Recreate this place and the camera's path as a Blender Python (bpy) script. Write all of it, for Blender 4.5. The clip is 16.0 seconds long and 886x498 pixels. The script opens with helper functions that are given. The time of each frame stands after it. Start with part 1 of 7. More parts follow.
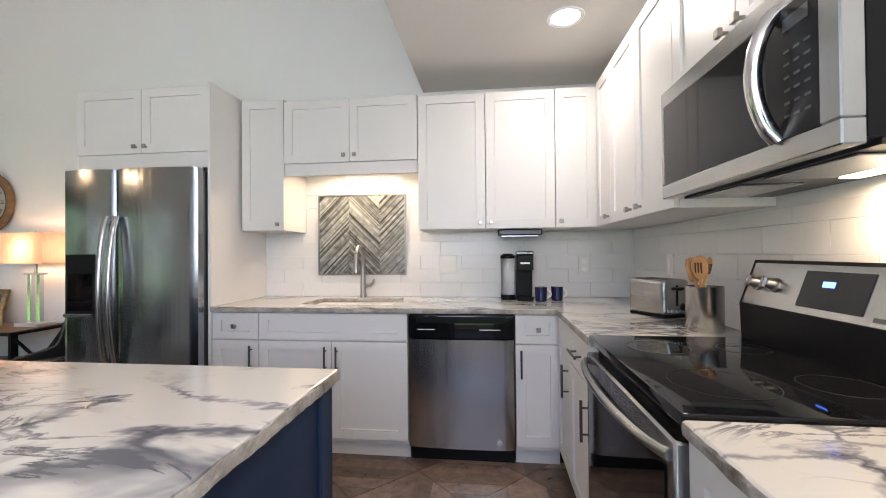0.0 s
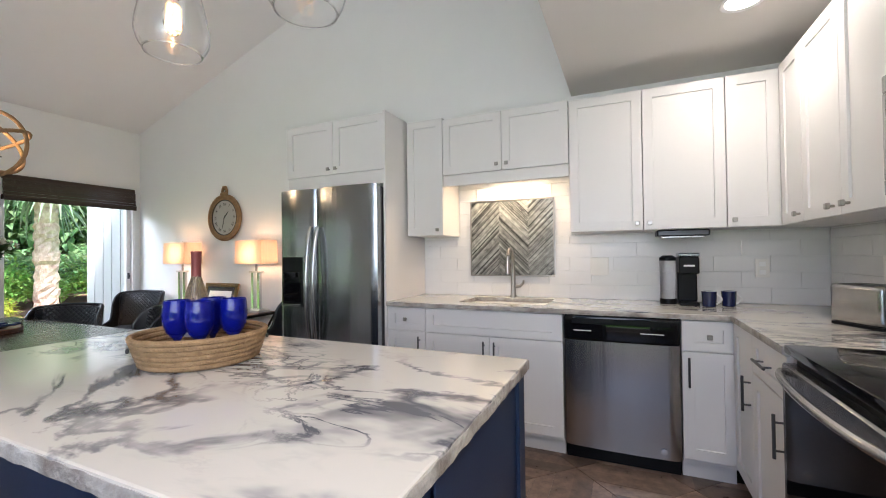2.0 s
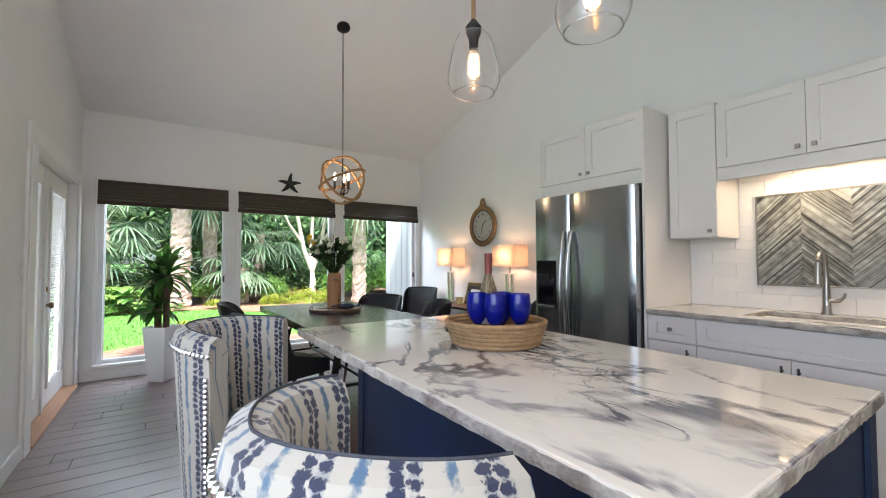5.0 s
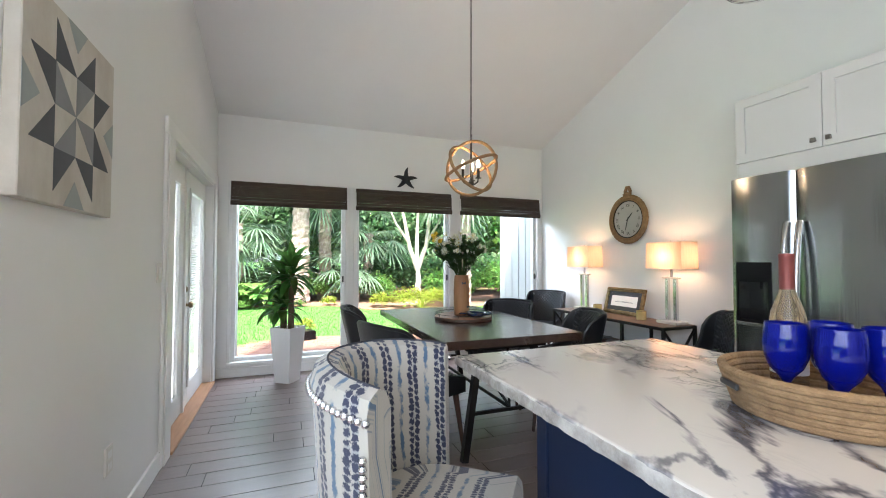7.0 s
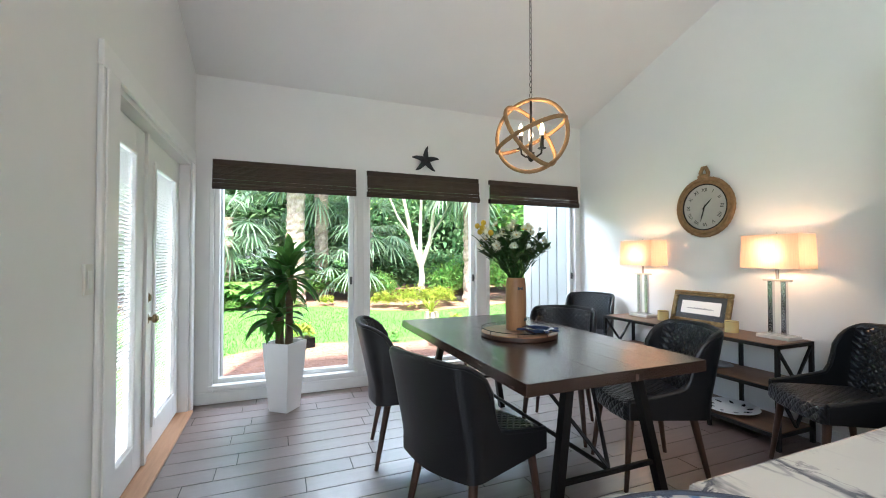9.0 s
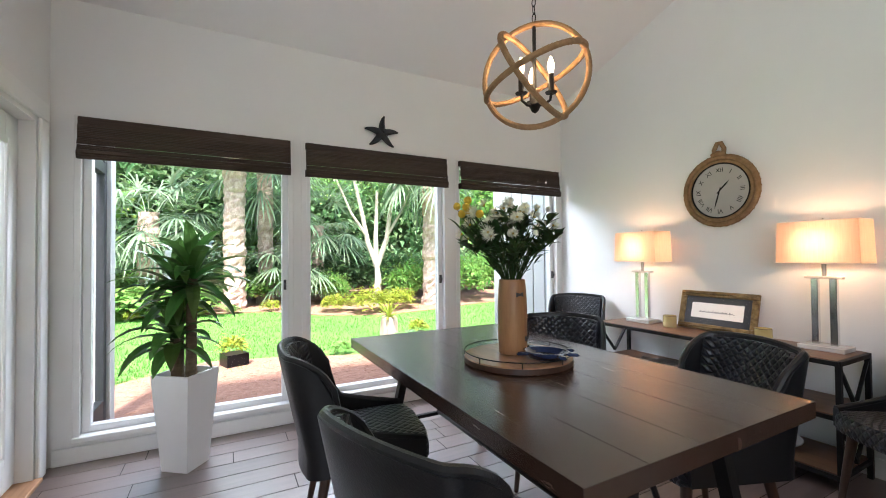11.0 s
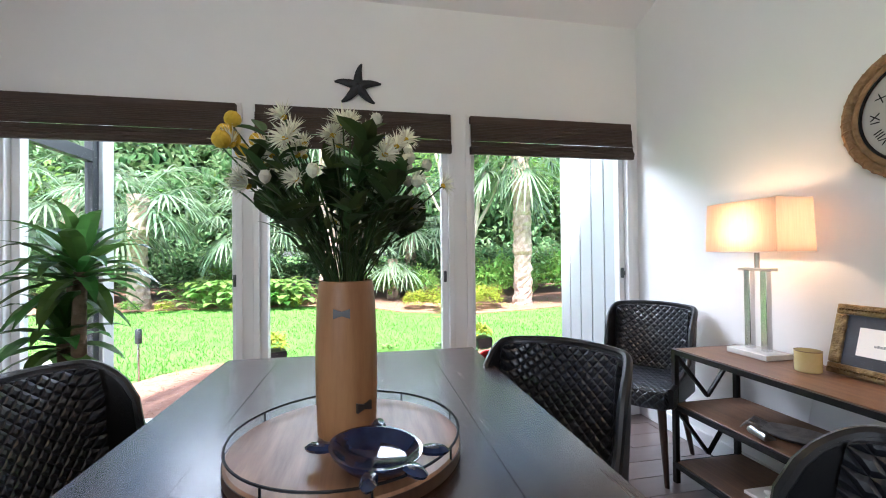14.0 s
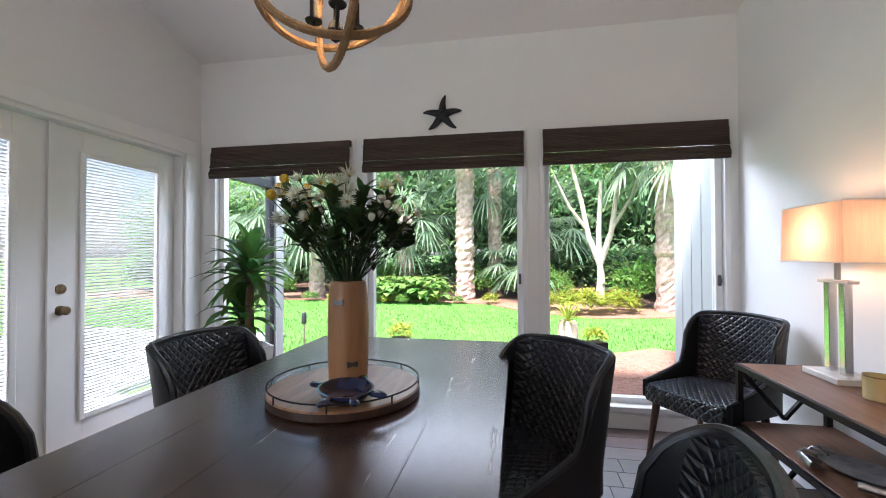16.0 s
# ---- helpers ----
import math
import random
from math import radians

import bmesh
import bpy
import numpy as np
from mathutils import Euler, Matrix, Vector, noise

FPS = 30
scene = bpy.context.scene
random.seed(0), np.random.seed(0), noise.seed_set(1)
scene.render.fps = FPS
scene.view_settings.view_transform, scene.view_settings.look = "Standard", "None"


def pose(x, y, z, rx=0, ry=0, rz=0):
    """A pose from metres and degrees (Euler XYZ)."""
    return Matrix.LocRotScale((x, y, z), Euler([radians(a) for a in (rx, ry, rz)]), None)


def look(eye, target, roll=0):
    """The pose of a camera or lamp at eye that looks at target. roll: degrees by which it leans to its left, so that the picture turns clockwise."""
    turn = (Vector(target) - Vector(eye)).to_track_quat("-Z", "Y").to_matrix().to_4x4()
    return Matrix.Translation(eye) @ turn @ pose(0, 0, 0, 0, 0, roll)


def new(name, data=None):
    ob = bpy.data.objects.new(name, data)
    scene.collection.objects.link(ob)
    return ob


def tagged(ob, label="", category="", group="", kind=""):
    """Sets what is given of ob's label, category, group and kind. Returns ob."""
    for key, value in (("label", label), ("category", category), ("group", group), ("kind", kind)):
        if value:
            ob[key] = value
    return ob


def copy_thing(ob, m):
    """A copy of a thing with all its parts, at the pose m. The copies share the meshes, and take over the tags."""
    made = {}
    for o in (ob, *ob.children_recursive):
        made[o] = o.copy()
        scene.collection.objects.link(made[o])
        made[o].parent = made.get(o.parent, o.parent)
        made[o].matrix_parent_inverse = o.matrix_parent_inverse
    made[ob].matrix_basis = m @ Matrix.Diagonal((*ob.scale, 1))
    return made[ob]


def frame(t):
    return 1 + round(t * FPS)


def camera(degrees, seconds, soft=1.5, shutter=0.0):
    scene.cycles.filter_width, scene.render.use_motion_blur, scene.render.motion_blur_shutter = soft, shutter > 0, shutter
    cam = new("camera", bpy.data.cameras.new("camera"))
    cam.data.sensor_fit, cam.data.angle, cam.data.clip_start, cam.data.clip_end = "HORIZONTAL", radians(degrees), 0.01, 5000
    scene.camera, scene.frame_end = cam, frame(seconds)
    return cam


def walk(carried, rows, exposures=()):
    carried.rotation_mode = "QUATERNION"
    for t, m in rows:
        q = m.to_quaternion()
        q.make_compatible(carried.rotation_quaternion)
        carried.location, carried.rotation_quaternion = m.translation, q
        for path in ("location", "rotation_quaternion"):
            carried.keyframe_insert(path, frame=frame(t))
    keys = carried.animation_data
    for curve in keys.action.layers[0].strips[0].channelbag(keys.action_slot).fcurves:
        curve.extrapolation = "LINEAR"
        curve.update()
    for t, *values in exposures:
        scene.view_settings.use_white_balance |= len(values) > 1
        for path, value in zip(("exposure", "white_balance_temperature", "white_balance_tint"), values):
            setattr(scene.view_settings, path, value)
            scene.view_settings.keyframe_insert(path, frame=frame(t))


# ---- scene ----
cam = camera(94.6, 16.0, soft=1.0)
PATH = [
    (0, (0.473, -3.011, 1.239), (0.239, -1.025, 1.259), -0.5),
    (0.5, (0.437, -3.045, 1.261), (0.076, -1.078, 1.274), -0.7),
    (1, (0.387, -3.095, 1.257), (-0.104, -1.157, 1.278), -0.6),
    (1.5, (0.35, -3.157, 1.258), (-0.29, -1.262, 1.283), -0.7),
    (2, (0.334, -3.211, 1.253), (-0.481, -1.385, 1.282), -0.7),
    (2.5, (0.353, -3.281, 1.267), (-0.642, -1.546, 1.288), -0.9),
    (3, (0.371, -3.307, 1.247), (-0.789, -1.678, 1.286), -0.6),
    (3.5, (0.382, -3.338, 1.232), (-0.932, -1.831, 1.279), -0.4),
    (4, (0.378, -3.364, 1.227), (-1.061, -1.975, 1.282), -0.3),
    (4.5, (0.35, -3.399, 1.238), (-1.198, -2.134, 1.296), -0.2),
    (5, (0.281, -3.384, 1.239), (-1.374, -2.262, 1.303), -0.1),
    (7.5, (-0.639, -3.446, 1.275), (-2.515, -2.756, 1.329), 0.0),
    (8, (-0.88, -3.472, 1.303), (-2.754, -2.775, 1.349), -0.0),
    (8.5, (-1.103, -3.463, 1.286), (-2.971, -2.75, 1.326), -0.0),
    (11, (-2.087, -3.181, 1.243), (-3.855, -2.247, 1.279), -0.5),
    (11.5, (-2.255, -3.029, 1.225), (-4.003, -2.058, 1.258), -0.6),
    (12, (-2.404, -2.827, 1.246), (-4.154, -1.86, 1.276), -0.6),
    (12.5, (-2.496, -2.608, 1.233), (-4.273, -1.691, 1.265), -0.7),
    (13, (-2.545, -2.398, 1.22), (-4.384, -1.614, 1.249), -0.7),
    (13.5, (-2.623, -2.169, 1.193), (-4.531, -1.568, 1.219), -0.7),
    (14, (-2.659, -1.99, 1.193), (-4.624, -1.618, 1.216), -0.6),
    (14.5, (-2.644, -1.791, 1.203), (-4.639, -1.65, 1.221), -0.5),
    (15, (-2.565, -1.689, 1.194), (-4.564, -1.75, 1.217), -0.5),
    (15.5, (-2.418, -1.606, 1.21), (-4.404, -1.837, 1.237), -0.4),
    (16, (-2.308, -1.484, 1.222), (-4.277, -1.836, 1.249), -0.2),
]
walk(cam, [(t, look(eye, target, roll)) for t, eye, target, roll in PATH], [(0.0, 1.98, 6000, 15), (2.0, 1.85, 6000, 14), (5.0, 1.71, 6000, 13), (7.5, 2.12, 5880, 9), (8.5, 2.17, 5780, 7), (11.0, 1.93, 6080, 13), (12.5, 2.0, 5980, 13), (14.0, 2.02, 5850, 14), (16.0, 1.74, 5880, 17)])

# ---- world, sun, large lights ----
world = bpy.data.worlds.new("world")
scene.world = world
world.use_nodes = True
wn = world.node_tree.nodes
sky = wn.new("ShaderNodeTexSky")
sky.sky_type, sky.sun_disc, sky.sun_elevation, sky.sun_rotation = "NISHITA", False, radians(60), radians(107)
sky.air_density, sky.dust_density = 1.0, 2.5
wn["Background"].inputs["Strength"].default_value = 0.15
world.node_tree.links.new(sky.outputs[0], wn["Background"].inputs["Color"])


def lamp(name, kind, m, power, color=(1, 1, 1), size=0.1, size_y=None, angle=None):
    data = bpy.data.lights.new(name, kind)
    data.energy, data.color = power, color
    if kind == "AREA":
        data.shape, data.size, data.size_y = "RECTANGLE", size, size_y or size
    elif kind == "SUN":
        data.angle = radians(angle)
    else:
        data.shadow_soft_size = size
    ob = new(name, data)
    ob.matrix_world = m
    return ob


lamp("sun", "SUN", look((0, 0, 10), (-3.2, 1.0, 4.2)), 5.0, (1, 0.95, 0.87), angle=6)
# sky light at the glazing: west windows (hung outside above the heads) and the unseen tall window behind the walk
lamp("sky_west", "AREA", look((-7.2, -2.5, 3.4), (-3.6, -2.4, 0.8)), 55, (0.90, 0.95, 1.0), 3.0, 1.6)
lamp("sky_south", "AREA", look((0.0, -4.22, 1.60), (-3.4, -1.2, 4.6)), 14.5, (0.89, 0.945, 1.0), 2.1, 1.4)
lamp("sky_doors", "AREA", look((-4.36, -5.6, 2.9), (-4.36, -4.1, 1.0)), 8, (0.95, 0.98, 1.0), 1.8, 1.0)
WARM = (1.0, 0.72, 0.44)
SOFTWARM = (1.0, 0.86, 0.70)

# ---- materials ----


def material(name, color, rough=0.5, metal=0.0, vary=0.08, scale=6.0, bump=0.0, bump_scale=60.0, color2=None, rough_vary=0.0,
             stretch=(1, 1, 1), coat=0.0, trans=0.0, emit=0.0, per_object=0.0, ior=1.45, aniso=0.0, sheen=0.0, spec=0.5):
    m = bpy.data.materials.new(name)
    m.use_nodes = True
    nt = m.node_tree
    b = nt.nodes["Principled BSDF"]
    b.inputs["Roughness"].default_value, b.inputs["Metallic"].default_value = rough, metal
    b.inputs["Coat Weight"].default_value, b.inputs["Transmission Weight"].default_value = coat, trans
    b.inputs["IOR"].default_value = ior
    b.inputs["Specular IOR Level"].default_value = spec
    b.inputs["Anisotropic"].default_value = aniso
    b.inputs["Sheen Weight"].default_value = sheen
    c1 = (*color, 1)
    c2 = (*(color2 or [v * (1 - vary) for v in color]), 1)
    b.inputs["Base Color"].default_value = c1
    co = nt.nodes.new("ShaderNodeTexCoord")
    mp = nt.nodes.new("ShaderNodeMapping")
    mp.inputs["Scale"].default_value = stretch
    nt.links.new(co.outputs["Object"], mp.inputs["Vector"])
    if vary or color2:
        n1 = nt.nodes.new("ShaderNodeTexNoise")
        n1.inputs["Scale"].default_value, n1.inputs["Detail"].default_value, n1.inputs["Roughness"].default_value = scale, 8, 0.65
        nt.links.new(mp.outputs[0], n1.inputs["Vector"])
        mr = nt.nodes.new("ShaderNodeMapRange")
        mr.inputs[1].default_value, mr.inputs[2].default_value = 0.32, 0.68
        nt.links.new(n1.outputs["Fac"], mr.inputs[0])
        mx = nt.nodes.new("ShaderNodeMix")
        mx.data_type = "RGBA"
        mx.inputs["A"].default_value, mx.inputs["B"].default_value = c1, c2
        nt.links.new(mr.outputs[0], mx.inputs["Factor"])
        out = mx.outputs["Result"]
        if per_object:
            oi = nt.nodes.new("ShaderNodeObjectInfo")
            r2 = nt.nodes.new("ShaderNodeMapRange")
            r2.inputs[3].default_value, r2.inputs[4].default_value = 1 - per_object, 1 + per_object
            nt.links.new(oi.outputs["Random"], r2.inputs[0])
            hs = nt.nodes.new("ShaderNodeHueSaturation")
            nt.links.new(r2.outputs[0], hs.inputs["Value"])
            nt.links.new(out, hs.inputs["Color"])
            out = hs.outputs[0]
        nt.links.new(out, b.inputs["Base Color"])
        if rough_vary:
            r3 = nt.nodes.new("ShaderNodeMapRange")
            r3.inputs[3].default_value, r3.inputs[4].default_value = rough - rough_vary, rough + rough_vary
            nt.links.new(n1.outputs["Fac"], r3.inputs[0])
            nt.links.new(r3.outputs[0], b.inputs["Roughness"])
    if bump:
        n2 = nt.nodes.new("ShaderNodeTexNoise")
        n2.inputs["Scale"].default_value, n2.inputs["Detail"].default_value = bump_scale, 6
        nt.links.new(mp.outputs[0], n2.inputs["Vector"])
        bp = nt.nodes.new("ShaderNodeBump")
        bp.inputs["Strength"].default_value, bp.inputs["Distance"].default_value = bump, 0.01
        nt.links.new(n2.outputs["Fac"], bp.inputs["Height"])
        nt.links.new(bp.outputs[0], b.inputs["Normal"])
    if emit:
        b.inputs["Emission Color"].default_value, b.inputs["Emission Strength"].default_value = c1, emit
    return m


def math_node(nt, op, a, b=None):
    n = nt.nodes.new("ShaderNodeMath")
    n.operation = op
    for i, v in enumerate((a, b)):
        if v is None:
            continue
        if isinstance(v, (int, float)):
            n.inputs[i].default_value = v
        else:
            nt.links.new(v, n.inputs[i])
    return n.outputs[0]


def marble_material():
    m = material("marble", (0.80, 0.78, 0.75), 0.16, vary=0.0, coat=0.3)
    nt = m.node_tree
    b = nt.nodes["Principled BSDF"]
    co = nt.nodes.new("ShaderNodeTexCoord")
    mp = nt.nodes.new("ShaderNodeMapping")
    mp.inputs["Rotation"].default_value = (0, 0, radians(24))
    mp.inputs["Scale"].default_value = (0.75, 1.5, 1.0)
    nt.links.new(co.outputs["Object"], mp.inputs["Vector"])

    def noise_tex(scale, detail, rough, distort):
        n = nt.nodes.new("ShaderNodeTexNoise")
        for k, v in (("Scale", scale), ("Detail", detail), ("Roughness", rough), ("Distortion", distort)):
            n.inputs[k].default_value = v
        nt.links.new(mp.outputs[0], n.inputs["Vector"])
        return n.outputs["Fac"]

    def vein(fac, width):
        d = math_node(nt, "ABSOLUTE", math_node(nt, "SUBTRACT", fac, 0.5))
        r = nt.nodes.new("ShaderNodeMapRange")
        r.interpolation_type = "SMOOTHSTEP"
        r.inputs[1].default_value, r.inputs[2].default_value, r.inputs[3].default_value, r.inputs[4].default_value = 0, width, 1, 0
        nt.links.new(d, r.inputs[0])
        return r.outputs[0]

    def ramp(fac, lo, hi):
        r = nt.nodes.new("ShaderNodeMapRange")
        r.interpolation_type = "SMOOTHSTEP"
        r.inputs[1].default_value, r.inputs[2].default_value = lo, hi
        nt.links.new(fac, r.inputs[0])
        return r.outputs[0]

    big = vein(noise_tex(1.25, 6, 0.56, 1.1), 0.036)
    # crackled network, bent by noise
    warp = nt.nodes.new("ShaderNodeTexNoise")
    warp.inputs["Scale"].default_value, warp.inputs["Detail"].default_value = 3.2, 6
    nt.links.new(mp.outputs[0], warp.inputs["Vector"])
    bend = nt.nodes.new("ShaderNodeVectorMath")
    bend.operation = "MULTIPLY_ADD"
    bend.inputs[1].default_value = (0.55, 0.55, 0.55)
    nt.links.new(warp.outputs["Color"], bend.inputs[0])
    nt.links.new(mp.outputs[0], bend.inputs[2])
    cells = nt.nodes.new("ShaderNodeTexVoronoi")
    cells.feature = "DISTANCE_TO_EDGE"
    cells.inputs["Scale"].default_value = 5.5
    nt.links.new(bend.outputs[0], cells.inputs["Vector"])
    net = nt.nodes.new("ShaderNodeMapRange")
    net.interpolation_type = "SMOOTHSTEP"
    net.inputs[1].default_value, net.inputs[2].default_value, net.inputs[3].default_value, net.inputs[4].default_value = 0.0, 0.075, 1, 0
    nt.links.new(cells.outputs["Distance"], net.inputs[0])
    fine = math_node(nt, "MAXIMUM", math_node(nt, "MULTIPLY", net.outputs[0], ramp(noise_tex(4.0, 5, 0.6, 0.0), 0.40, 0.62)), vein(noise_tex(3.0, 7, 0.60, 1.2), 0.022))
    mask = ramp(noise_tex(1.1, 3, 0.5, 0.3), 0.46, 0.62)
    soft = ramp(noise_tex(2.0, 6, 0.6, 0.8), 0.5, 0.75)
    amount = math_node(nt, "ADD", math_node(nt, "MULTIPLY", big, ramp(noise_tex(2.3, 4, 0.6, 0.0), 0.36, 0.6)), math_node(nt, "MULTIPLY", fine, mask))
    amount = math_node(nt, "ADD", amount, math_node(nt, "MULTIPLY", math_node(nt, "MULTIPLY", soft, mask), 0.55))
    amount = math_node(nt, "MINIMUM", amount, 1.0)
    cr = nt.nodes.new("ShaderNodeValToRGB")
    cr.color_ramp.elements[0].color = (0.56, 0.525, 0.475, 1)
    cr.color_ramp.elements[1].color = (0.085, 0.085, 0.10, 1)
    e = cr.color_ramp.elements.new(0.35)
    e.color = (0.36, 0.34, 0.33, 1)
    nt.links.new(amount, cr.inputs[0])
    nt.links.new(cr.outputs[0], b.inputs["Base Color"])
    return m


def quilt_material():
    m = material("quilted_leather", (0.011, 0.013, 0.018), 0.34, vary=0.25, scale=9, rough_vary=0.05, spec=0.7)
    nt = m.node_tree
    b = nt.nodes["Principled BSDF"]
    co = nt.nodes.new("ShaderNodeTexCoord")
    sp = nt.nodes.new("ShaderNodeSeparateXYZ")
    nt.links.new(co.outputs["Object"], sp.inputs[0])
    q = math_node(nt, "MULTIPLY", math_node(nt, "SUBTRACT", sp.outputs[2], sp.outputs[1]), 0.8)
    a = math_node(nt, "PINGPONG", math_node(nt, "ADD", sp.outputs[0], q), 0.019)
    c = math_node(nt, "PINGPONG", math_node(nt, "SUBTRACT", sp.outputs[0], q), 0.019)
    hgt = math_node(nt, "MINIMUM", math_node(nt, "MULTIPLY", math_node(nt, "MINIMUM", a, c), 90.0), 1.0)
    hgt = math_node(nt, "POWER", hgt, 0.6)
    bp = nt.nodes.new("ShaderNodeBump")
    bp.inputs["Strength"].default_value, bp.inputs["Distance"].default_value = 0.9, 0.008
    nt.links.new(hgt, bp.inputs["Height"])
    nt.links.new(bp.outputs[0], b.inputs["Normal"])
    return m


def ikat_material():
    """Oatmeal linen with uneven stripes of indigo dashes and blurred blue bands."""
    m = material("ikat_fabric", (0.30, 0.275, 0.24), 0.85, vary=0.0, bump=0.12, bump_scale=420, sheen=0.25)
    nt = m.node_tree
    b = nt.nodes["Principled BSDF"]
    at = nt.nodes.new("ShaderNodeAttribute")
    at.attribute_name = "cloth"
    sp = nt.nodes.new("ShaderNodeSeparateXYZ")
    nt.links.new(at.outputs["Vector"], sp.inputs[0])

    def wobble(scale, amount, offset):
        mp = nt.nodes.new("ShaderNodeMapping")
        mp.inputs["Location"].default_value = (offset, offset, offset)
        nt.links.new(at.outputs["Vector"], mp.inputs["Vector"])
        n = nt.nodes.new("ShaderNodeTexNoise")
        n.inputs["Scale"].default_value, n.inputs["Detail"].default_value = scale, 5
        nt.links.new(mp.outputs[0], n.inputs["Vector"])
        return math_node(nt, "MULTIPLY", math_node(nt, "SUBTRACT", n.outputs["Fac"], 0.5), amount)

    def smooth(x, lo, hi):
        r = nt.nodes.new("ShaderNodeMapRange")
        r.interpolation_type = "SMOOTHSTEP"
        r.inputs[1].default_value, r.inputs[2].default_value = lo, hi
        nt.links.new(x, r.inputs[0])
        return r.outputs[0]

    u = math_node(nt, "ADD", sp.outputs[0], math_node(nt, "ADD", wobble(7, 0.040, 0), wobble(120, 0.024, 3)))
    v = math_node(nt, "ADD", sp.outputs[1], math_node(nt, "ADD", wobble(14, 0.03, 7), wobble(140, 0.014, 9)))
    us = math_node(nt, "MULTIPLY", u, 34.0)
    lane = math_node(nt, "FLOOR", math_node(nt, "MULTIPLY", math_node(nt, "FRACT", math_node(nt, "MULTIPLY", us, 0.2)), 5.0))
    band = math_node(nt, "ABSOLUTE", math_node(nt, "SUBTRACT", math_node(nt, "FRACT", us), 0.5))
    navy = math_node(nt, "MAXIMUM", math_node(nt, "COMPARE", lane, 0.0), math_node(nt, "COMPARE", lane, 1.0))
    blue = math_node(nt, "COMPARE", lane, 3.0)
    cell = math_node(nt, "FRACT", math_node(nt, "ADD", math_node(nt, "MULTIPLY", v, 52.0), math_node(nt, "MULTIPLY", lane, 0.37)))
    blot = math_node(nt, "POWER", math_node(nt, "ABSOLUTE", math_node(nt, "SUBTRACT", cell, 0.5)), 2.0)
    round_ = math_node(nt, "ADD", math_node(nt, "MULTIPLY", math_node(nt, "POWER", band, 2.0), 3.6), math_node(nt, "MULTIPLY", blot, 3.4))
    dots = smooth(math_node(nt, "ADD", math_node(nt, "SUBTRACT", 1.0, round_), wobble(34, 2.0, 5)), 0.05, 0.55)
    wash = smooth(math_node(nt, "ADD", math_node(nt, "SUBTRACT", 0.8, math_node(nt, "MULTIPLY", math_node(nt, "POWER", band, 2.0), 3.4)), wobble(26, 3.2, 11)), 0.1, 0.9)
    a_navy = math_node(nt, "MULTIPLY", dots, navy)
    a_blue = math_node(nt, "MULTIPLY", wash, math_node(nt, "ADD", blue, math_node(nt, "MULTIPLY", navy, 0.35)))
    tint = nt.nodes.new("ShaderNodeMix")
    tint.data_type = "RGBA"
    tint.inputs["A"].default_value, tint.inputs["B"].default_value = (0.30, 0.28, 0.245, 1), (0.050, 0.095, 0.155, 1)
    nt.links.new(a_blue, tint.inputs["Factor"])
    mx = nt.nodes.new("ShaderNodeMix")
    mx.data_type = "RGBA"
    mx.inputs["B"].default_value = (0.012, 0.016, 0.042, 1)
    nt.links.new(tint.outputs["Result"], mx.inputs["A"])
    nt.links.new(a_navy, mx.inputs["Factor"])
    nt.links.new(mx.outputs["Result"], b.inputs["Base Color"])
    return m


def island_random(m, spread=0.25, hue=0.03):
    """Leaf-to-leaf variation."""
    nt = m.node_tree
    b = nt.nodes["Principled BSDF"]
    src = b.inputs["Base Color"].links[0].from_socket
    g = nt.nodes.new("ShaderNodeNewGeometry")
    hs = nt.nodes.new("ShaderNodeHueSaturation")
    r = nt.nodes.new("ShaderNodeMapRange")
    r.inputs[3].default_value, r.inputs[4].default_value = 1 - spread, 1 + spread
    nt.links.new(g.outputs["Random Per Island"], r.inputs[0])
    r2 = nt.nodes.new("ShaderNodeMapRange")
    r2.inputs[3].default_value, r2.inputs[4].default_value = 0.5 - hue, 0.5 + hue
    nt.links.new(g.outputs["Random Per Island"], r2.inputs[0])
    nt.links.new(r.outputs[0], hs.inputs["Value"])
    nt.links.new(r2.outputs[0], hs.inputs["Hue"])
    nt.links.new(src, hs.inputs["Color"])
    nt.links.new(hs.outputs[0], b.inputs["Base Color"])
    return m


def leaf_material(name, color, color2, rough=0.45):
    m = material(name, color, rough, color2=color2, scale=3)
    m.node_tree.nodes["Principled BSDF"].inputs["Subsurface Weight"].default_value = 0.0
    nt = m.node_tree
    b = nt.nodes["Principled BSDF"]
    island_random(m)
    tr = nt.nodes.new("ShaderNodeBsdfTranslucent")
    mixs = nt.nodes.new("ShaderNodeMixShader")
    mixs.inputs[0].default_value = 0.42
    nt.links.new(b.inputs["Base Color"].links[0].from_socket, tr.inputs["Color"])
    nt.links.new(b.outputs[0], mixs.inputs[1])
    nt.links.new(tr.outputs[0], mixs.inputs[2])
    nt.links.new(mixs.outputs[0], nt.nodes["Material Output"].inputs["Surface"])
    return m


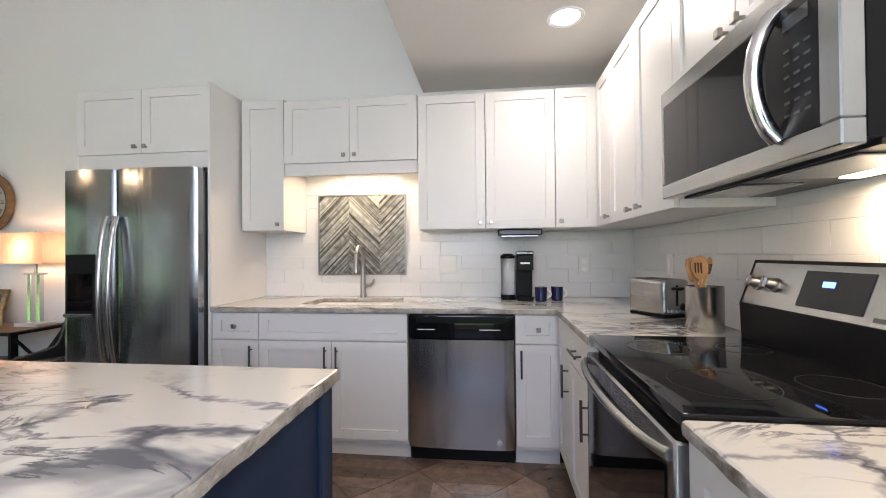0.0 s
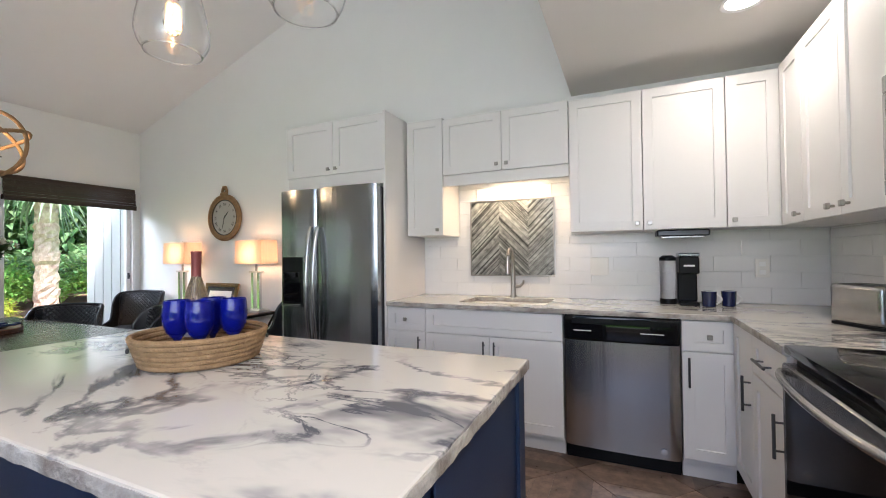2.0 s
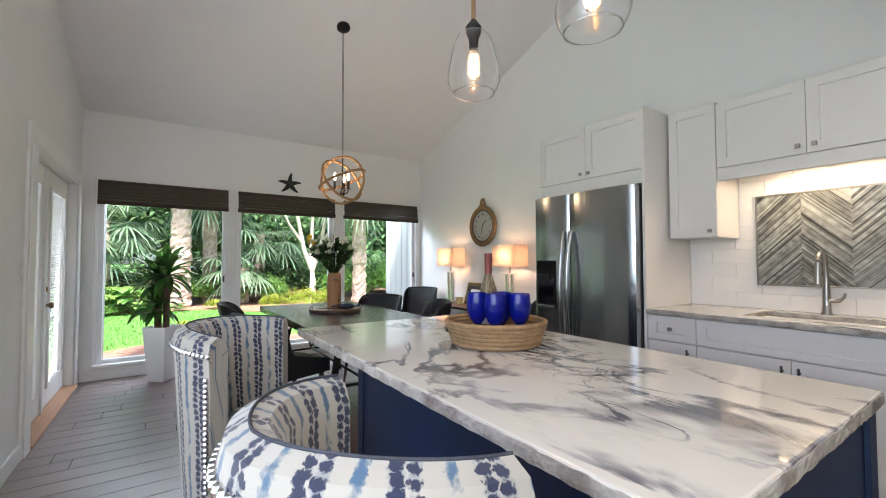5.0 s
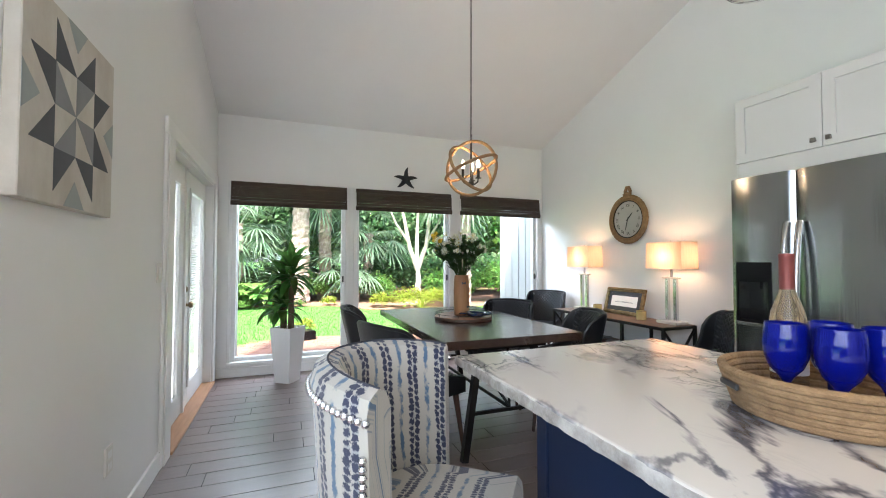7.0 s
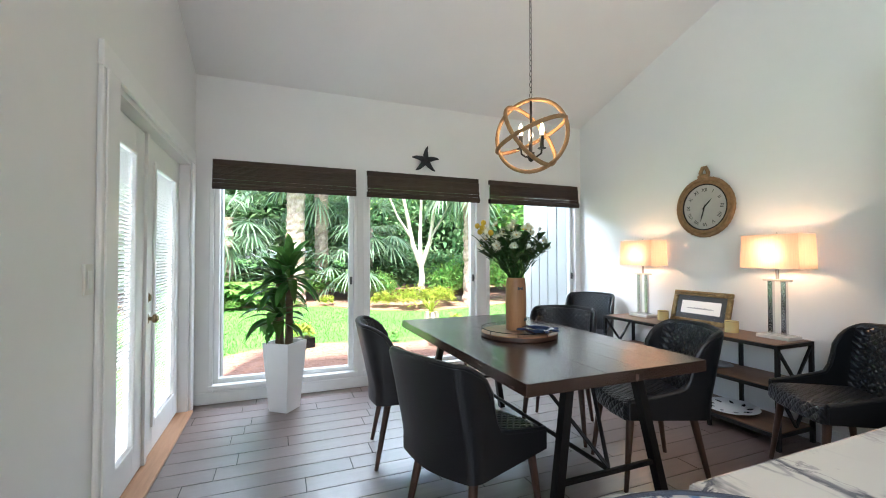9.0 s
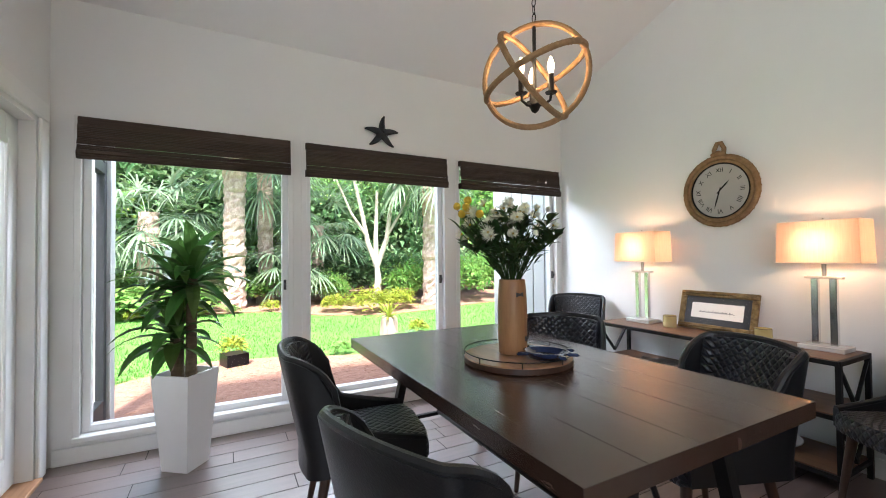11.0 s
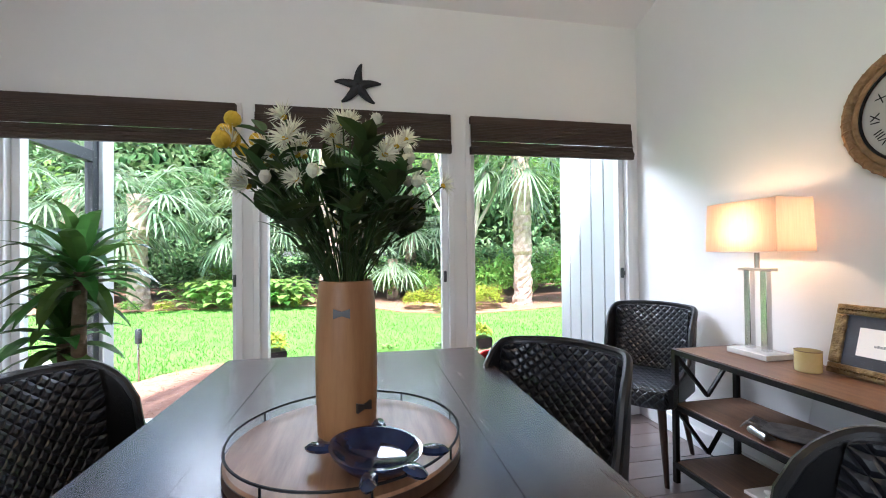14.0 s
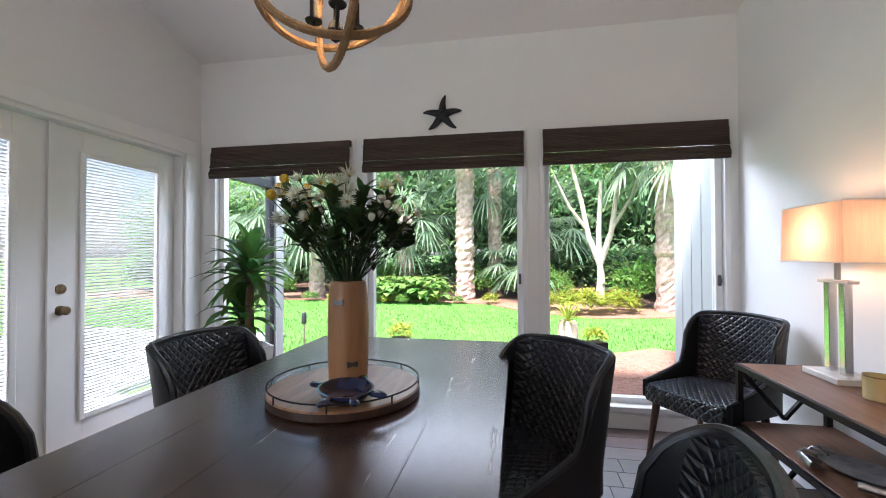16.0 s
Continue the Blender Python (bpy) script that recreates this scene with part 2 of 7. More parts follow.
WALL = material("wall_paint", (0.78, 0.78, 0.77), 0.6, vary=0.03, scale=2, bump=0.05, bump_scale=240)
CEIL = material("ceiling_paint", (0.76, 0.75, 0.74), 0.75, vary=0.03, scale=2, bump=0.10, bump_scale=160)
# ceiling paint darkened and warmed: the soffit's shade is put into its colour
SOFFITSHADED = material("soffit_paint_shaded", (0.66, 0.635, 0.60), 0.75, vary=0.03, scale=2, bump=0.10, bump_scale=160)
TRIM = material("trim_paint", (0.80, 0.80, 0.79), 0.38, vary=0.04, scale=5)
CAB = material("cabinet_paint", (0.68, 0.66, 0.65), 0.36, vary=0.03, scale=3, bump=0.02, bump_scale=200)
NAVY = material("navy_paint", (0.012, 0.024, 0.062), 0.42, vary=0.15, scale=4, bump=0.03, bump_scale=150)
STEEL = material("brushed_steel", (0.44, 0.44, 0.44), 0.26, 1.0, vary=0.06, scale=60, stretch=(6, 6, 0.12), rough_vary=0.03, aniso=0.5, bump=0.30, bump_scale=2.2)
STEELD = material("dark_steel", (0.36, 0.375, 0.39), 0.20, 1.0, vary=0.08, scale=50, stretch=(6, 6, 0.12), rough_vary=0.03, aniso=0.5, bump=0.30, bump_scale=2.0)
CHROME = material("chrome", (0.70, 0.70, 0.71), 0.16, 1.0, vary=0.04)
NICKEL = material("brushed_nickel", (0.36, 0.34, 0.315), 0.30, 1.0, vary=0.06, scale=20)
DARKMETAL = material("gunmetal", (0.10, 0.10, 0.105), 0.38, 0.9, vary=0.15, scale=20)
BLACK = material("black_plastic", (0.005, 0.005, 0.006), 0.30, vary=0.1, spec=0.2)
BLACKGLASS = material("black_glass", (0.005, 0.005, 0.006), 0.05, vary=0.1, spec=0.4)
IRON = material("black_iron", (0.014, 0.013, 0.013), 0.5, 0.5, vary=0.3, scale=12, bump=0.1)
MARBLE = marble_material()
TILE = material("glazed_tile", (0.72, 0.71, 0.70), 0.18, vary=0.05, scale=4, per_object=0.03)
GROUT = material("grout", (0.60, 0.59, 0.57), 0.8, vary=0.08, scale=30)
MOSAIC = material("mosaic_glass", (0.10, 0.105, 0.10), 0.14, color2=(0.34, 0.35, 0.33), scale=22, per_object=0.75, coat=0.5)
FLOORWOOD = material("wood_look_tile", (0.112, 0.071, 0.063), 0.33, color2=(0.165, 0.110, 0.096), scale=3.0, stretch=(9, 0.9, 1), per_object=0.16, spec=0.9, ior=1.9,
                     rough_vary=0.05, bump=0.025, bump_scale=26)
FLOORKIT = material("kitchen_wood_tile", (0.105, 0.070, 0.052), 0.30, color2=(0.25, 0.17, 0.125), scale=5.0, stretch=(3, 3, 1), per_object=0.45,
                    rough_vary=0.08, bump=0.08, bump_scale=40)
FGROUT = material("floor_grout", (0.010, 0.008, 0.007), 0.8, vary=0.2, scale=20)
TABLEWOOD = material("dark_table_wood", (0.030, 0.016, 0.012), 0.25, spec=0.95, ior=1.55, color2=(0.055, 0.030, 0.020), scale=2.2, stretch=(0.8, 12, 4), rough_vary=0.07, bump=0.02,
                     bump_scale=34)
SHELFWOOD = material("shelf_wood", (0.11, 0.055, 0.030), 0.42, color2=(0.20, 0.105, 0.058), scale=3, stretch=(1, 14, 6), bump=0.06)
LEGWOOD = material("leg_wood", (0.035, 0.018, 0.012), 0.4, color2=(0.07, 0.035, 0.022), scale=5, stretch=(8, 8, 1))
OAK = material("pale_turned_wood", (0.23, 0.105, 0.043), 0.45, color2=(0.34, 0.175, 0.075), scale=3, stretch=(8, 8, 1), bump=0.05)
TRAYWOOD = material("tray_wood", (0.19, 0.092, 0.048), 0.32, color2=(0.42, 0.23, 0.13), scale=2.5, stretch=(1, 9, 1), rough_vary=0.06)
THRESH = material("threshold_oak", (0.36, 0.19, 0.10), 0.4, color2=(0.48, 0.27, 0.15), scale=3, stretch=(1, 12, 1))
LEATHER = material("black_leather", (0.009, 0.010, 0.012), 0.36, vary=0.3, scale=8, bump=0.12, bump_scale=170, rough_vary=0.07, spec=0.5)
QUILT = quilt_material()
IKAT = ikat_material()
BLIND = material("woven_shade", (0.030, 0.018, 0.013), 0.6, color2=(0.065, 0.040, 0.028), scale=4, stretch=(1, 1, 40), per_object=0.2, bump=0.3, bump_scale=90)
ROPE = material("rope", (0.20, 0.115, 0.052), 0.9, color2=(0.31, 0.19, 0.095), scale=30, bump=0.6, bump_scale=120)
SEAGRASS = material("seagrass", (0.18, 0.105, 0.048), 0.85, color2=(0.31, 0.195, 0.097), scale=24, bump=0.6, bump_scale=120)
GLASS = material("window_glass", (1, 1, 1), 0.0, vary=0.0, trans=1.0, ior=1.1)
CLEARGLASS = material("clear_glass", (1, 1, 1), 0.0, vary=0.0, trans=1.0, ior=1.35)
BLUEGLASS = material("cobalt_glass", (0.008, 0.015, 0.33), 0.03, color2=(0.005, 0.009, 0.22), scale=8, trans=0.55, ior=1.3, coat=0.3)
SHADE = material("lamp_shade", (0.85, 0.68, 0.52), 0.9, vary=0.05, scale=40, bump=0.1, bump_scale=300, trans=0.0)
PLATE = material("white_plastic", (0.75, 0.74, 0.72), 0.35, vary=0.02)
STARMAT = material("cast_iron_star", (0.035, 0.038, 0.042), 0.55, 0.4, vary=0.4, scale=40, bump=0.4, bump_scale=120)
GILT = material("antique_gilt", (0.30, 0.20, 0.085), 0.38, 0.75, color2=(0.09, 0.055, 0.025), scale=30, bump=0.8, bump_scale=70)
SWITCH = material("cream_plastic", (0.72, 0.70, 0.66), 0.35, vary=0.03)
CHISEL = material("chiselled_stone", (0.50, 0.47, 0.43), 0.5, color2=(0.15, 0.12, 0.10), scale=9, bump=0.8, bump_scale=45)
PIPING = material("dark_piping", (0.040, 0.043, 0.058), 0.8, vary=0.3, scale=60, bump=0.3, bump_scale=300)
PAPER = material("paper", (0.78, 0.77, 0.74), 0.8, vary=0.03)
MATBOARD = material("grey_mat_board", (0.045, 0.05, 0.06), 0.8, vary=0.1)
CANDLE = material("amber_candle_glass", (0.62, 0.50, 0.20), 0.10, color2=(0.72, 0.60, 0.32), scale=12, trans=0.25)
DARKBLUE = material("dark_blue_glaze", (0.010, 0.016, 0.05), 0.15, color2=(0.02, 0.035, 0.09), scale=20, coat=0.5)
MUGBLUE = material("navy_glaze", (0.010, 0.014, 0.055), 0.2, vary=0.1)
PEWTER = material("pewter", (0.42, 0.41, 0.40), 0.28, 0.9, color2=(0.20, 0.20, 0.20), scale=18)
STONE = material("pale_marble_base", (0.72, 0.69, 0.64), 0.2, color2=(0.55, 0.52, 0.48), scale=8)
SPOON = material("spoon_wood", (0.46, 0.23, 0.085), 0.55, color2=(0.60, 0.34, 0.15), scale=8, stretch=(6, 6, 1))
POTWHITE = material("white_planter", (0.76, 0.77, 0.78), 0.30, vary=0.03)
BARK = material("cane_bark", (0.17, 0.12, 0.075), 0.85, color2=(0.10, 0.07, 0.045), scale=14, stretch=(1, 1, 4), bump=0.6, bump_scale=40)
PEBBLE = material("pebbles", (0.55, 0.52, 0.48), 0.7, vary=0.3, scale=30)
LEAFDARK = leaf_material("dracaena_leaf", (0.035, 0.105, 0.020), (0.085, 0.19, 0.040), 0.3)
DIALFACE = material("aged_dial", (0.43, 0.41, 0.38), 0.7, vary=0.08, scale=12)
STEMGREEN = leaf_material("stem_green", (0.030, 0.065, 0.020), (0.060, 0.100, 0.030))
PETAL = leaf_material("white_petal", (0.78, 0.78, 0.68), (0.66, 0.68, 0.52), 0.7)
YELLOW = material("yellow_bloom", (0.62, 0.42, 0.03), 0.8, vary=0.3, scale=60, bump=0.5, bump_scale=300)
BRASS = material("aged_brass", (0.28, 0.20, 0.11), 0.35, 0.9, vary=0.3, scale=20)
CANVAS = material("painted_board", (0.62, 0.59, 0.53), 0.7, color2=(0.47, 0.43, 0.37), scale=3, stretch=(2, 1, 1), bump=0.1, bump_scale=60)
PAINT_DARK = material("board_charcoal", (0.085, 0.09, 0.10), 0.7, vary=0.15, scale=9)
PAINT_MID = material("board_grey", (0.25, 0.26, 0.265), 0.7, vary=0.12, scale=9)
PAINT_PALE = material("board_pale_sage", (0.34, 0.37, 0.36), 0.7, vary=0.12, scale=9)
WINE = material("pale_wine", (0.70, 0.55, 0.36), 0.03, vary=0.05, trans=0.85, ior=1.3)
FOIL = material("rose_foil", (0.20, 0.055, 0.05), 0.35, 0.4, vary=0.2)
BULB = material("filament_glow", (1.0, 0.60, 0.24), 0.3, vary=0.0, emit=0.9)
CANDLEBULB = material("candle_bulb_glow", (1.0, 0.72, 0.42), 0.3, vary=0.0, emit=6)
CANLIGHT = material("downlight_glow", (1.0, 0.90, 0.74), 0.3, vary=0.0, emit=4)
STRIP = material("strip_glow", (1.0, 0.78, 0.50), 0.3, vary=0.0, emit=2.0)
DISPLAY = material("blue_display", (0.10, 0.22, 1.0), 0.3, vary=0.0, emit=1.5)
HOODLIGHT = material("hood_lamp_glow", (1.0, 0.80, 0.55), 0.3, vary=0.0, emit=3)

# outdoors
LAWN = material("lawn", (0.075, 0.20, 0.028), 0.9, color2=(0.12, 0.27, 0.045), scale=1.2, bump=0.5, bump_scale=60)
BLADE = leaf_material("grass_blade", (0.085, 0.22, 0.028), (0.14, 0.30, 0.05), 0.6)
STRAW = material("pine_straw", (0.22, 0.105, 0.065), 0.95, color2=(0.34, 0.19, 0.13), scale=24, bump=0.9, bump_scale=70)
SIDING = material("white_siding", (0.50, 0.51, 0.50), 0.6, vary=0.05, scale=3, stretch=(1, 1, 0.3))
GROOVE = material("siding_groove", (0.10, 0.105, 0.10), 0.8, vary=0.1)
BRONZE = material("bronze_frame", (0.035, 0.038, 0.042), 0.45, 0.3, vary=0.1)
CONCRETE = material("patio_concrete", (0.42, 0.41, 0.39), 0.85, vary=0.2, scale=3, bump=0.2)
PALMBARK = material("palm_trunk", (0.56, 0.43, 0.36), 0.95, color2=(0.30, 0.20, 0.155), scale=7, stretch=(1.6, 1.6, 1.0), bump=1.0, bump_scale=26)
PALEBARK = material("crape_bark", (0.52, 0.46, 0.38), 0.8, color2=(0.34, 0.28, 0.22), scale=6, bump=0.3)
FROND = leaf_material("palm_frond", (0.155, 0.25, 0.135), (0.29, 0.38, 0.25))
HEDGE = leaf_material("woodland_leaf", (0.090, 0.185, 0.066), (0.205, 0.315, 0.145))
BRIGHT = leaf_material("bright_leaf", (0.15, 0.31, 0.06), (0.26, 0.42, 0.11))
LIME = leaf_material("lime_leaf", (0.30, 0.36, 0.04), (0.42, 0.46, 0.07))
WOODSFLOOR = material("woodland_backdrop", (0.014, 0.030, 0.009), 1.0, color2=(0.035, 0.06, 0.018), scale=1.5)
REDPLASTIC = material("red_plastic", (0.55, 0.03, 0.03), 0.35, vary=0.1)

# ---- mesh helpers ----


def obj(name, bm, mat, parent=None, smooth=False, label=""):
    me = bpy.data.meshes.new(name)
    bmesh.ops.recalc_face_normals(bm, faces=bm.faces[:])
    if smooth:
        for f in bm.faces:
            f.smooth = True
    bm.to_mesh(me)
    bm.free()
    me.materials.append(mat)
    if smooth:
        me.set_sharp_from_angle(angle=radians(40))
    ob = new(name, me)
    if parent:
        ob.parent = parent
    if label:
        ob["label"] = label
    return ob


def part(name, bm, mat, parent, label="", smooth=False):
    return obj(name, bm, mat, parent, smooth, label)


def thing(name, label, category, m=None, group=""):
    ob = new(name)
    ob.empty_display_size = 0.05
    if m is not None:
        ob.matrix_world = m
    return tagged(ob, label, category, group)


def box(x0, x1, y0, y1, z0, z1, bevel=0.0, bm=None, seg=1):
    bm = bm or bmesh.new()
    vs = [bm.verts.new((x, y, z)) for z in (z0, z1) for x, y in ((x0, y0), (x1, y0), (x1, y1), (x0, y1))]
    fs = [bm.faces.new([vs[i] for i in f]) for f in ((0, 3, 2, 1), (4, 5, 6, 7), (0, 1, 5, 4), (1, 2, 6, 5), (2, 3, 7, 6), (3, 0, 4, 7))]
    if bevel:
        es = {e for f in fs for e in f.edges}
        bmesh.ops.bevel(bm, geom=list(es), offset=bevel, segments=seg, profile=0.6, affect="EDGES")
    return bm


def boxes(*items, bevel=0.0):
    bm = bmesh.new()
    for it in items:
        box(*it, bevel=bevel, bm=bm)
    return bm


def lathe(profile, seg=24, bm=None, at=(0, 0, 0), cap=True):
    """A body turned round z from (radius, height) pairs."""
    bm = bm or bmesh.new()
    rings = []
    for r, z in profile:
        if r < 1e-5:
            rings.append([bm.verts.new((at[0], at[1], at[2] + z))])
        else:
            rings.append([bm.verts.new((at[0] + r * math.cos(2 * math.pi * i / seg), at[1] + r * math.sin(2 * math.pi * i / seg), at[2] + z)) for i in range(seg)])
    for a, b in zip(rings, rings[1:]):
        for i in range(seg):
            j = (i + 1) % seg
            if len(a) == 1 and len(b) == 1:
                continue
            if len(a) == 1:
                bm.faces.new((a[0], b[j], b[i]))
            elif len(b) == 1:
                bm.faces.new((a[i], a[j], b[0]))
            else:
                bm.faces.new((a[i], a[j], b[j], b[i]))
    if cap:
        for ring, flip in ((rings[0], True), (rings[-1], False)):
            if len(ring) > 1:
                bm.faces.new(ring[::-1] if flip else ring)
    return bm


def tube(points, radius, seg=8, bm=None, closed=False, radii=None):
    """A round bar along points."""
    bm = bm or bmesh.new()
    pts = [Vector(p) for p in points]
    n = len(pts)
    rings = []
    up = None
    for i, p in enumerate(pts):
        if closed:
            d = pts[(i + 1) % n] - pts[i - 1]
        else:
            d = pts[min(i + 1, n - 1)] - pts[max(i - 1, 0)]
        d.normalize()
        if up is None:
            up = d.orthogonal().normalized()
        up = (up - d * up.dot(d))
        up = up.normalized() if up.length > 1e-6 else d.orthogonal().normalized()
        side = d.cross(up)
        r = radii[i] if radii else radius
        rings.append([bm.verts.new(p + r * (math.cos(2 * math.pi * k / seg) * up + math.sin(2 * math.pi * k / seg) * side)) for k in range(seg)])
    for i in range(n if closed else n - 1):
        a, b = rings[i], rings[(i + 1) % n]
        off = 0
        if closed and i == n - 1:
            off = min(range(seg), key=lambda o: (a[0].co - b[o].co).length)
        for k in range(seg):
            bm.faces.new((a[k], a[(k + 1) % seg], b[(k + 1 + off) % seg], b[(k + off) % seg]))
    if not closed:
        bm.faces.new(rings[0][::-1])
        bm.faces.new(rings[-1])
    return bm


def bar(a, b, w, bm=None):
    """A square bar from a to b."""
    return tube([a, b], w * 0.707, 4, bm)


def prism(poly, axis, lo, hi, bm=None):
    """A flat polygon given in the two other axes, drawn out along an axis."""
    bm = bm or bmesh.new()

    def at(u, v, w):
        return {"x": (w, u, v), "y": (u, w, v), "z": (u, v, w)}[axis]

    a = [bm.verts.new(at(u, v, lo)) for u, v in poly]
    b = [bm.verts.new(at(u, v, hi)) for u, v in poly]
    n = len(poly)
    bm.faces.new(a[::-1])
    bm.faces.new(b)
    for i in range(n):
        bm.faces.new((a[i], a[(i + 1) % n], b[(i + 1) % n], b[i]))
    return bm


def clip(poly, x0, x1, y0, y1):
    for ax, lim, sign in ((0, x0, 1), (0, x1, -1), (1, y0, 1), (1, y1, -1)):
        out = []
        for i, p in enumerate(poly):
            q = poly[(i + 1) % len(poly)]
            dp, dq = sign * (p[ax] - lim), sign * (q[ax] - lim)
            if dp >= 0:
                out.append(p)
            if (dp > 0 > dq) or (dp < 0 < dq):
                s = dp / (dp - dq)
                out.append((p[0] + s * (q[0] - p[0]), p[1] + s * (q[1] - p[1])))
        poly = out
        if len(poly) < 3:
            return []
    return poly


def structure(name, bm, mat, label="", category=""):
    return tagged(obj(name, bm, mat), label, category or name.split("_")[0], kind="structure")


def slab_grid(xs, ys, keep, z0, z1, bevel=0.0):
    """One connected slab over the cells (i, j) of a grid for which keep(i, j) holds."""
    bm = bmesh.new()
    vs = {}

    def at(i, j):
        if (i, j) not in vs:
            vs[i, j] = bm.verts.new((xs[i], ys[j], z0))
        return vs[i, j]

    fs = [bm.faces.new((at(i, j), at(i + 1, j), at(i + 1, j + 1), at(i, j + 1))) for i in range(len(xs) - 1) for j in range(len(ys) - 1) if keep(i, j)]
    ret = bmesh.ops.extrude_face_region(bm, geom=fs)
    bmesh.ops.translate(bm, vec=(0, 0, z1 - z0), verts=[v for v in ret["geom"] if isinstance(v, bmesh.types.BMVert)])
    bmesh.ops.recalc_face_normals(bm, faces=bm.faces[:])
    return bm

# ---- the large structure ----
XW, XE, YS, YN = -5.37, 1.47, -4.13, 0.0
SOFFIT, SPLIT = 2.44, -0.02


def roof(x):
    return 2.855 + 0.335 * (x - XW)


def wall_piece(bm, x0, x1, z0, z1, y0, y1):
    """z1 None: up to the sloping roof."""
    if z1 is None:
        prism([(x0, z0), (x1, z0), (x1, roof(x1) + 0.02), (x0, roof(x0) + 0.02)], "y", y0, y1, bm)
    else:
        box(x0, x1, y0, y1, z0, z1, bm=bm)


# north wall
bm = bmesh.new()
wall_piece(bm, XW - 0.14, SPLIT, -0.1, None, 0.0, 0.15)
wall_piece(bm, SPLIT, XE + 0.15, -0.1, SOFFIT + 0.1, 0.0, 0.15)
structure("wall_north", bm, WALL, "white painted wall rising into the vaulted ceiling", "wall")
# east wall
structure("wall_east", box(XE, XE + 0.15, YS - 0.15, 0.0, -0.1, SOFFIT + 0.1), WALL, "white painted wall behind the range", "wall")
# south wall with the double-door opening and a tall window behind the walk
DX0, DX1, DTOP = -5.20, -3.53, 2.05
bm = bmesh.new()
wall_piece(bm, XW - 0.14, DX0, -0.1, None, YS - 0.15, YS)
wall_piece(bm, DX0, DX1, DTOP, None, YS - 0.15, YS)
wall_piece(bm, DX1, -1.1, -0.1, None, YS - 0.15, YS)
wall_piece(bm, -1.1, SPLIT, 2.72, None, YS - 0.15, YS)
wall_piece(bm, -1.1, 1.1, -0.1, 0.42, YS - 0.15, YS)
wall_piece(bm, SPLIT, 1.1, 2.34, SOFFIT + 0.1, YS - 0.15, YS)
wall_piece(bm, 1.1, XE, -0.1, SOFFIT + 0.1, YS - 0.15, YS)
structure("wall_south", bm, WALL, "white painted wall with the double glazed doors", "wall")
# west wall with three window openings
WINS = [(-3.985, -2.765), (-2.645, -1.43), (-1.285, -0.085)]
WZ0, WZ1 = 0.155, 2.12
bm = bmesh.new()
edges = [YS] + [v for w in WINS for v in w] + [0.0]
for a, b in zip(edges[0::2], edges[1::2]):
    box(XW - 0.14, XW, a, b, -0.1, 2.86, bm=bm)
for a, b in WINS:
    box(XW - 0.14, XW, a, b, -0.1, WZ0, bm=bm)
    box(XW - 0.14, XW, a, b, WZ1, 2.86, bm=bm)
structure("wall_west", bm, WALL, "white painted wall with three tall windows", "wall")
# ceilings
structure("ceiling_vault", prism([(XW - 0.14, roof(XW - 0.14)), (SPLIT, roof(SPLIT)), (SPLIT, roof(SPLIT) + 0.15), (XW - 0.14, roof(XW - 0.14) + 0.15)], "y", YS - 0.15, 0.15),
          CEIL, "white painted sloping vaulted ceiling", "ceiling")
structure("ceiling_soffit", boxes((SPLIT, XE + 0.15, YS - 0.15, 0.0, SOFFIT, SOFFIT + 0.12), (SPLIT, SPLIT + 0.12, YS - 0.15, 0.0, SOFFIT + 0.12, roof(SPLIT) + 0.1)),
          SOFFITSHADED, "flat dropped ceiling above the kitchen", "ceiling")
# floor bed under the tiles
structure("floor", box(XW - 0.14, XE + 0.15, YS - 0.15, 0.15, -0.10, -0.004), FGROUT, "dark wood-look tiled floor with thin grout lines", "floor")

# skirting boards
bm = bmesh.new()
box(DX1 + 0.192, XE, YS, YS + 0.015, 0, 0.11, 0.004, bm)
structure("baseboard_south", bm, TRIM, "white painted skirting board", "baseboard")
structure("baseboard_north", box(XW, -2.14, -0.015, 0, 0, 0.11, 0.004), TRIM, "white painted skirting board", "baseboard")
structure("baseboard_west", box(XW, XW + 0.018, YS + 0.02, -0.02, 0, 0.10, 0.004), TRIM, "white painted skirting board under the windows", "baseboard")


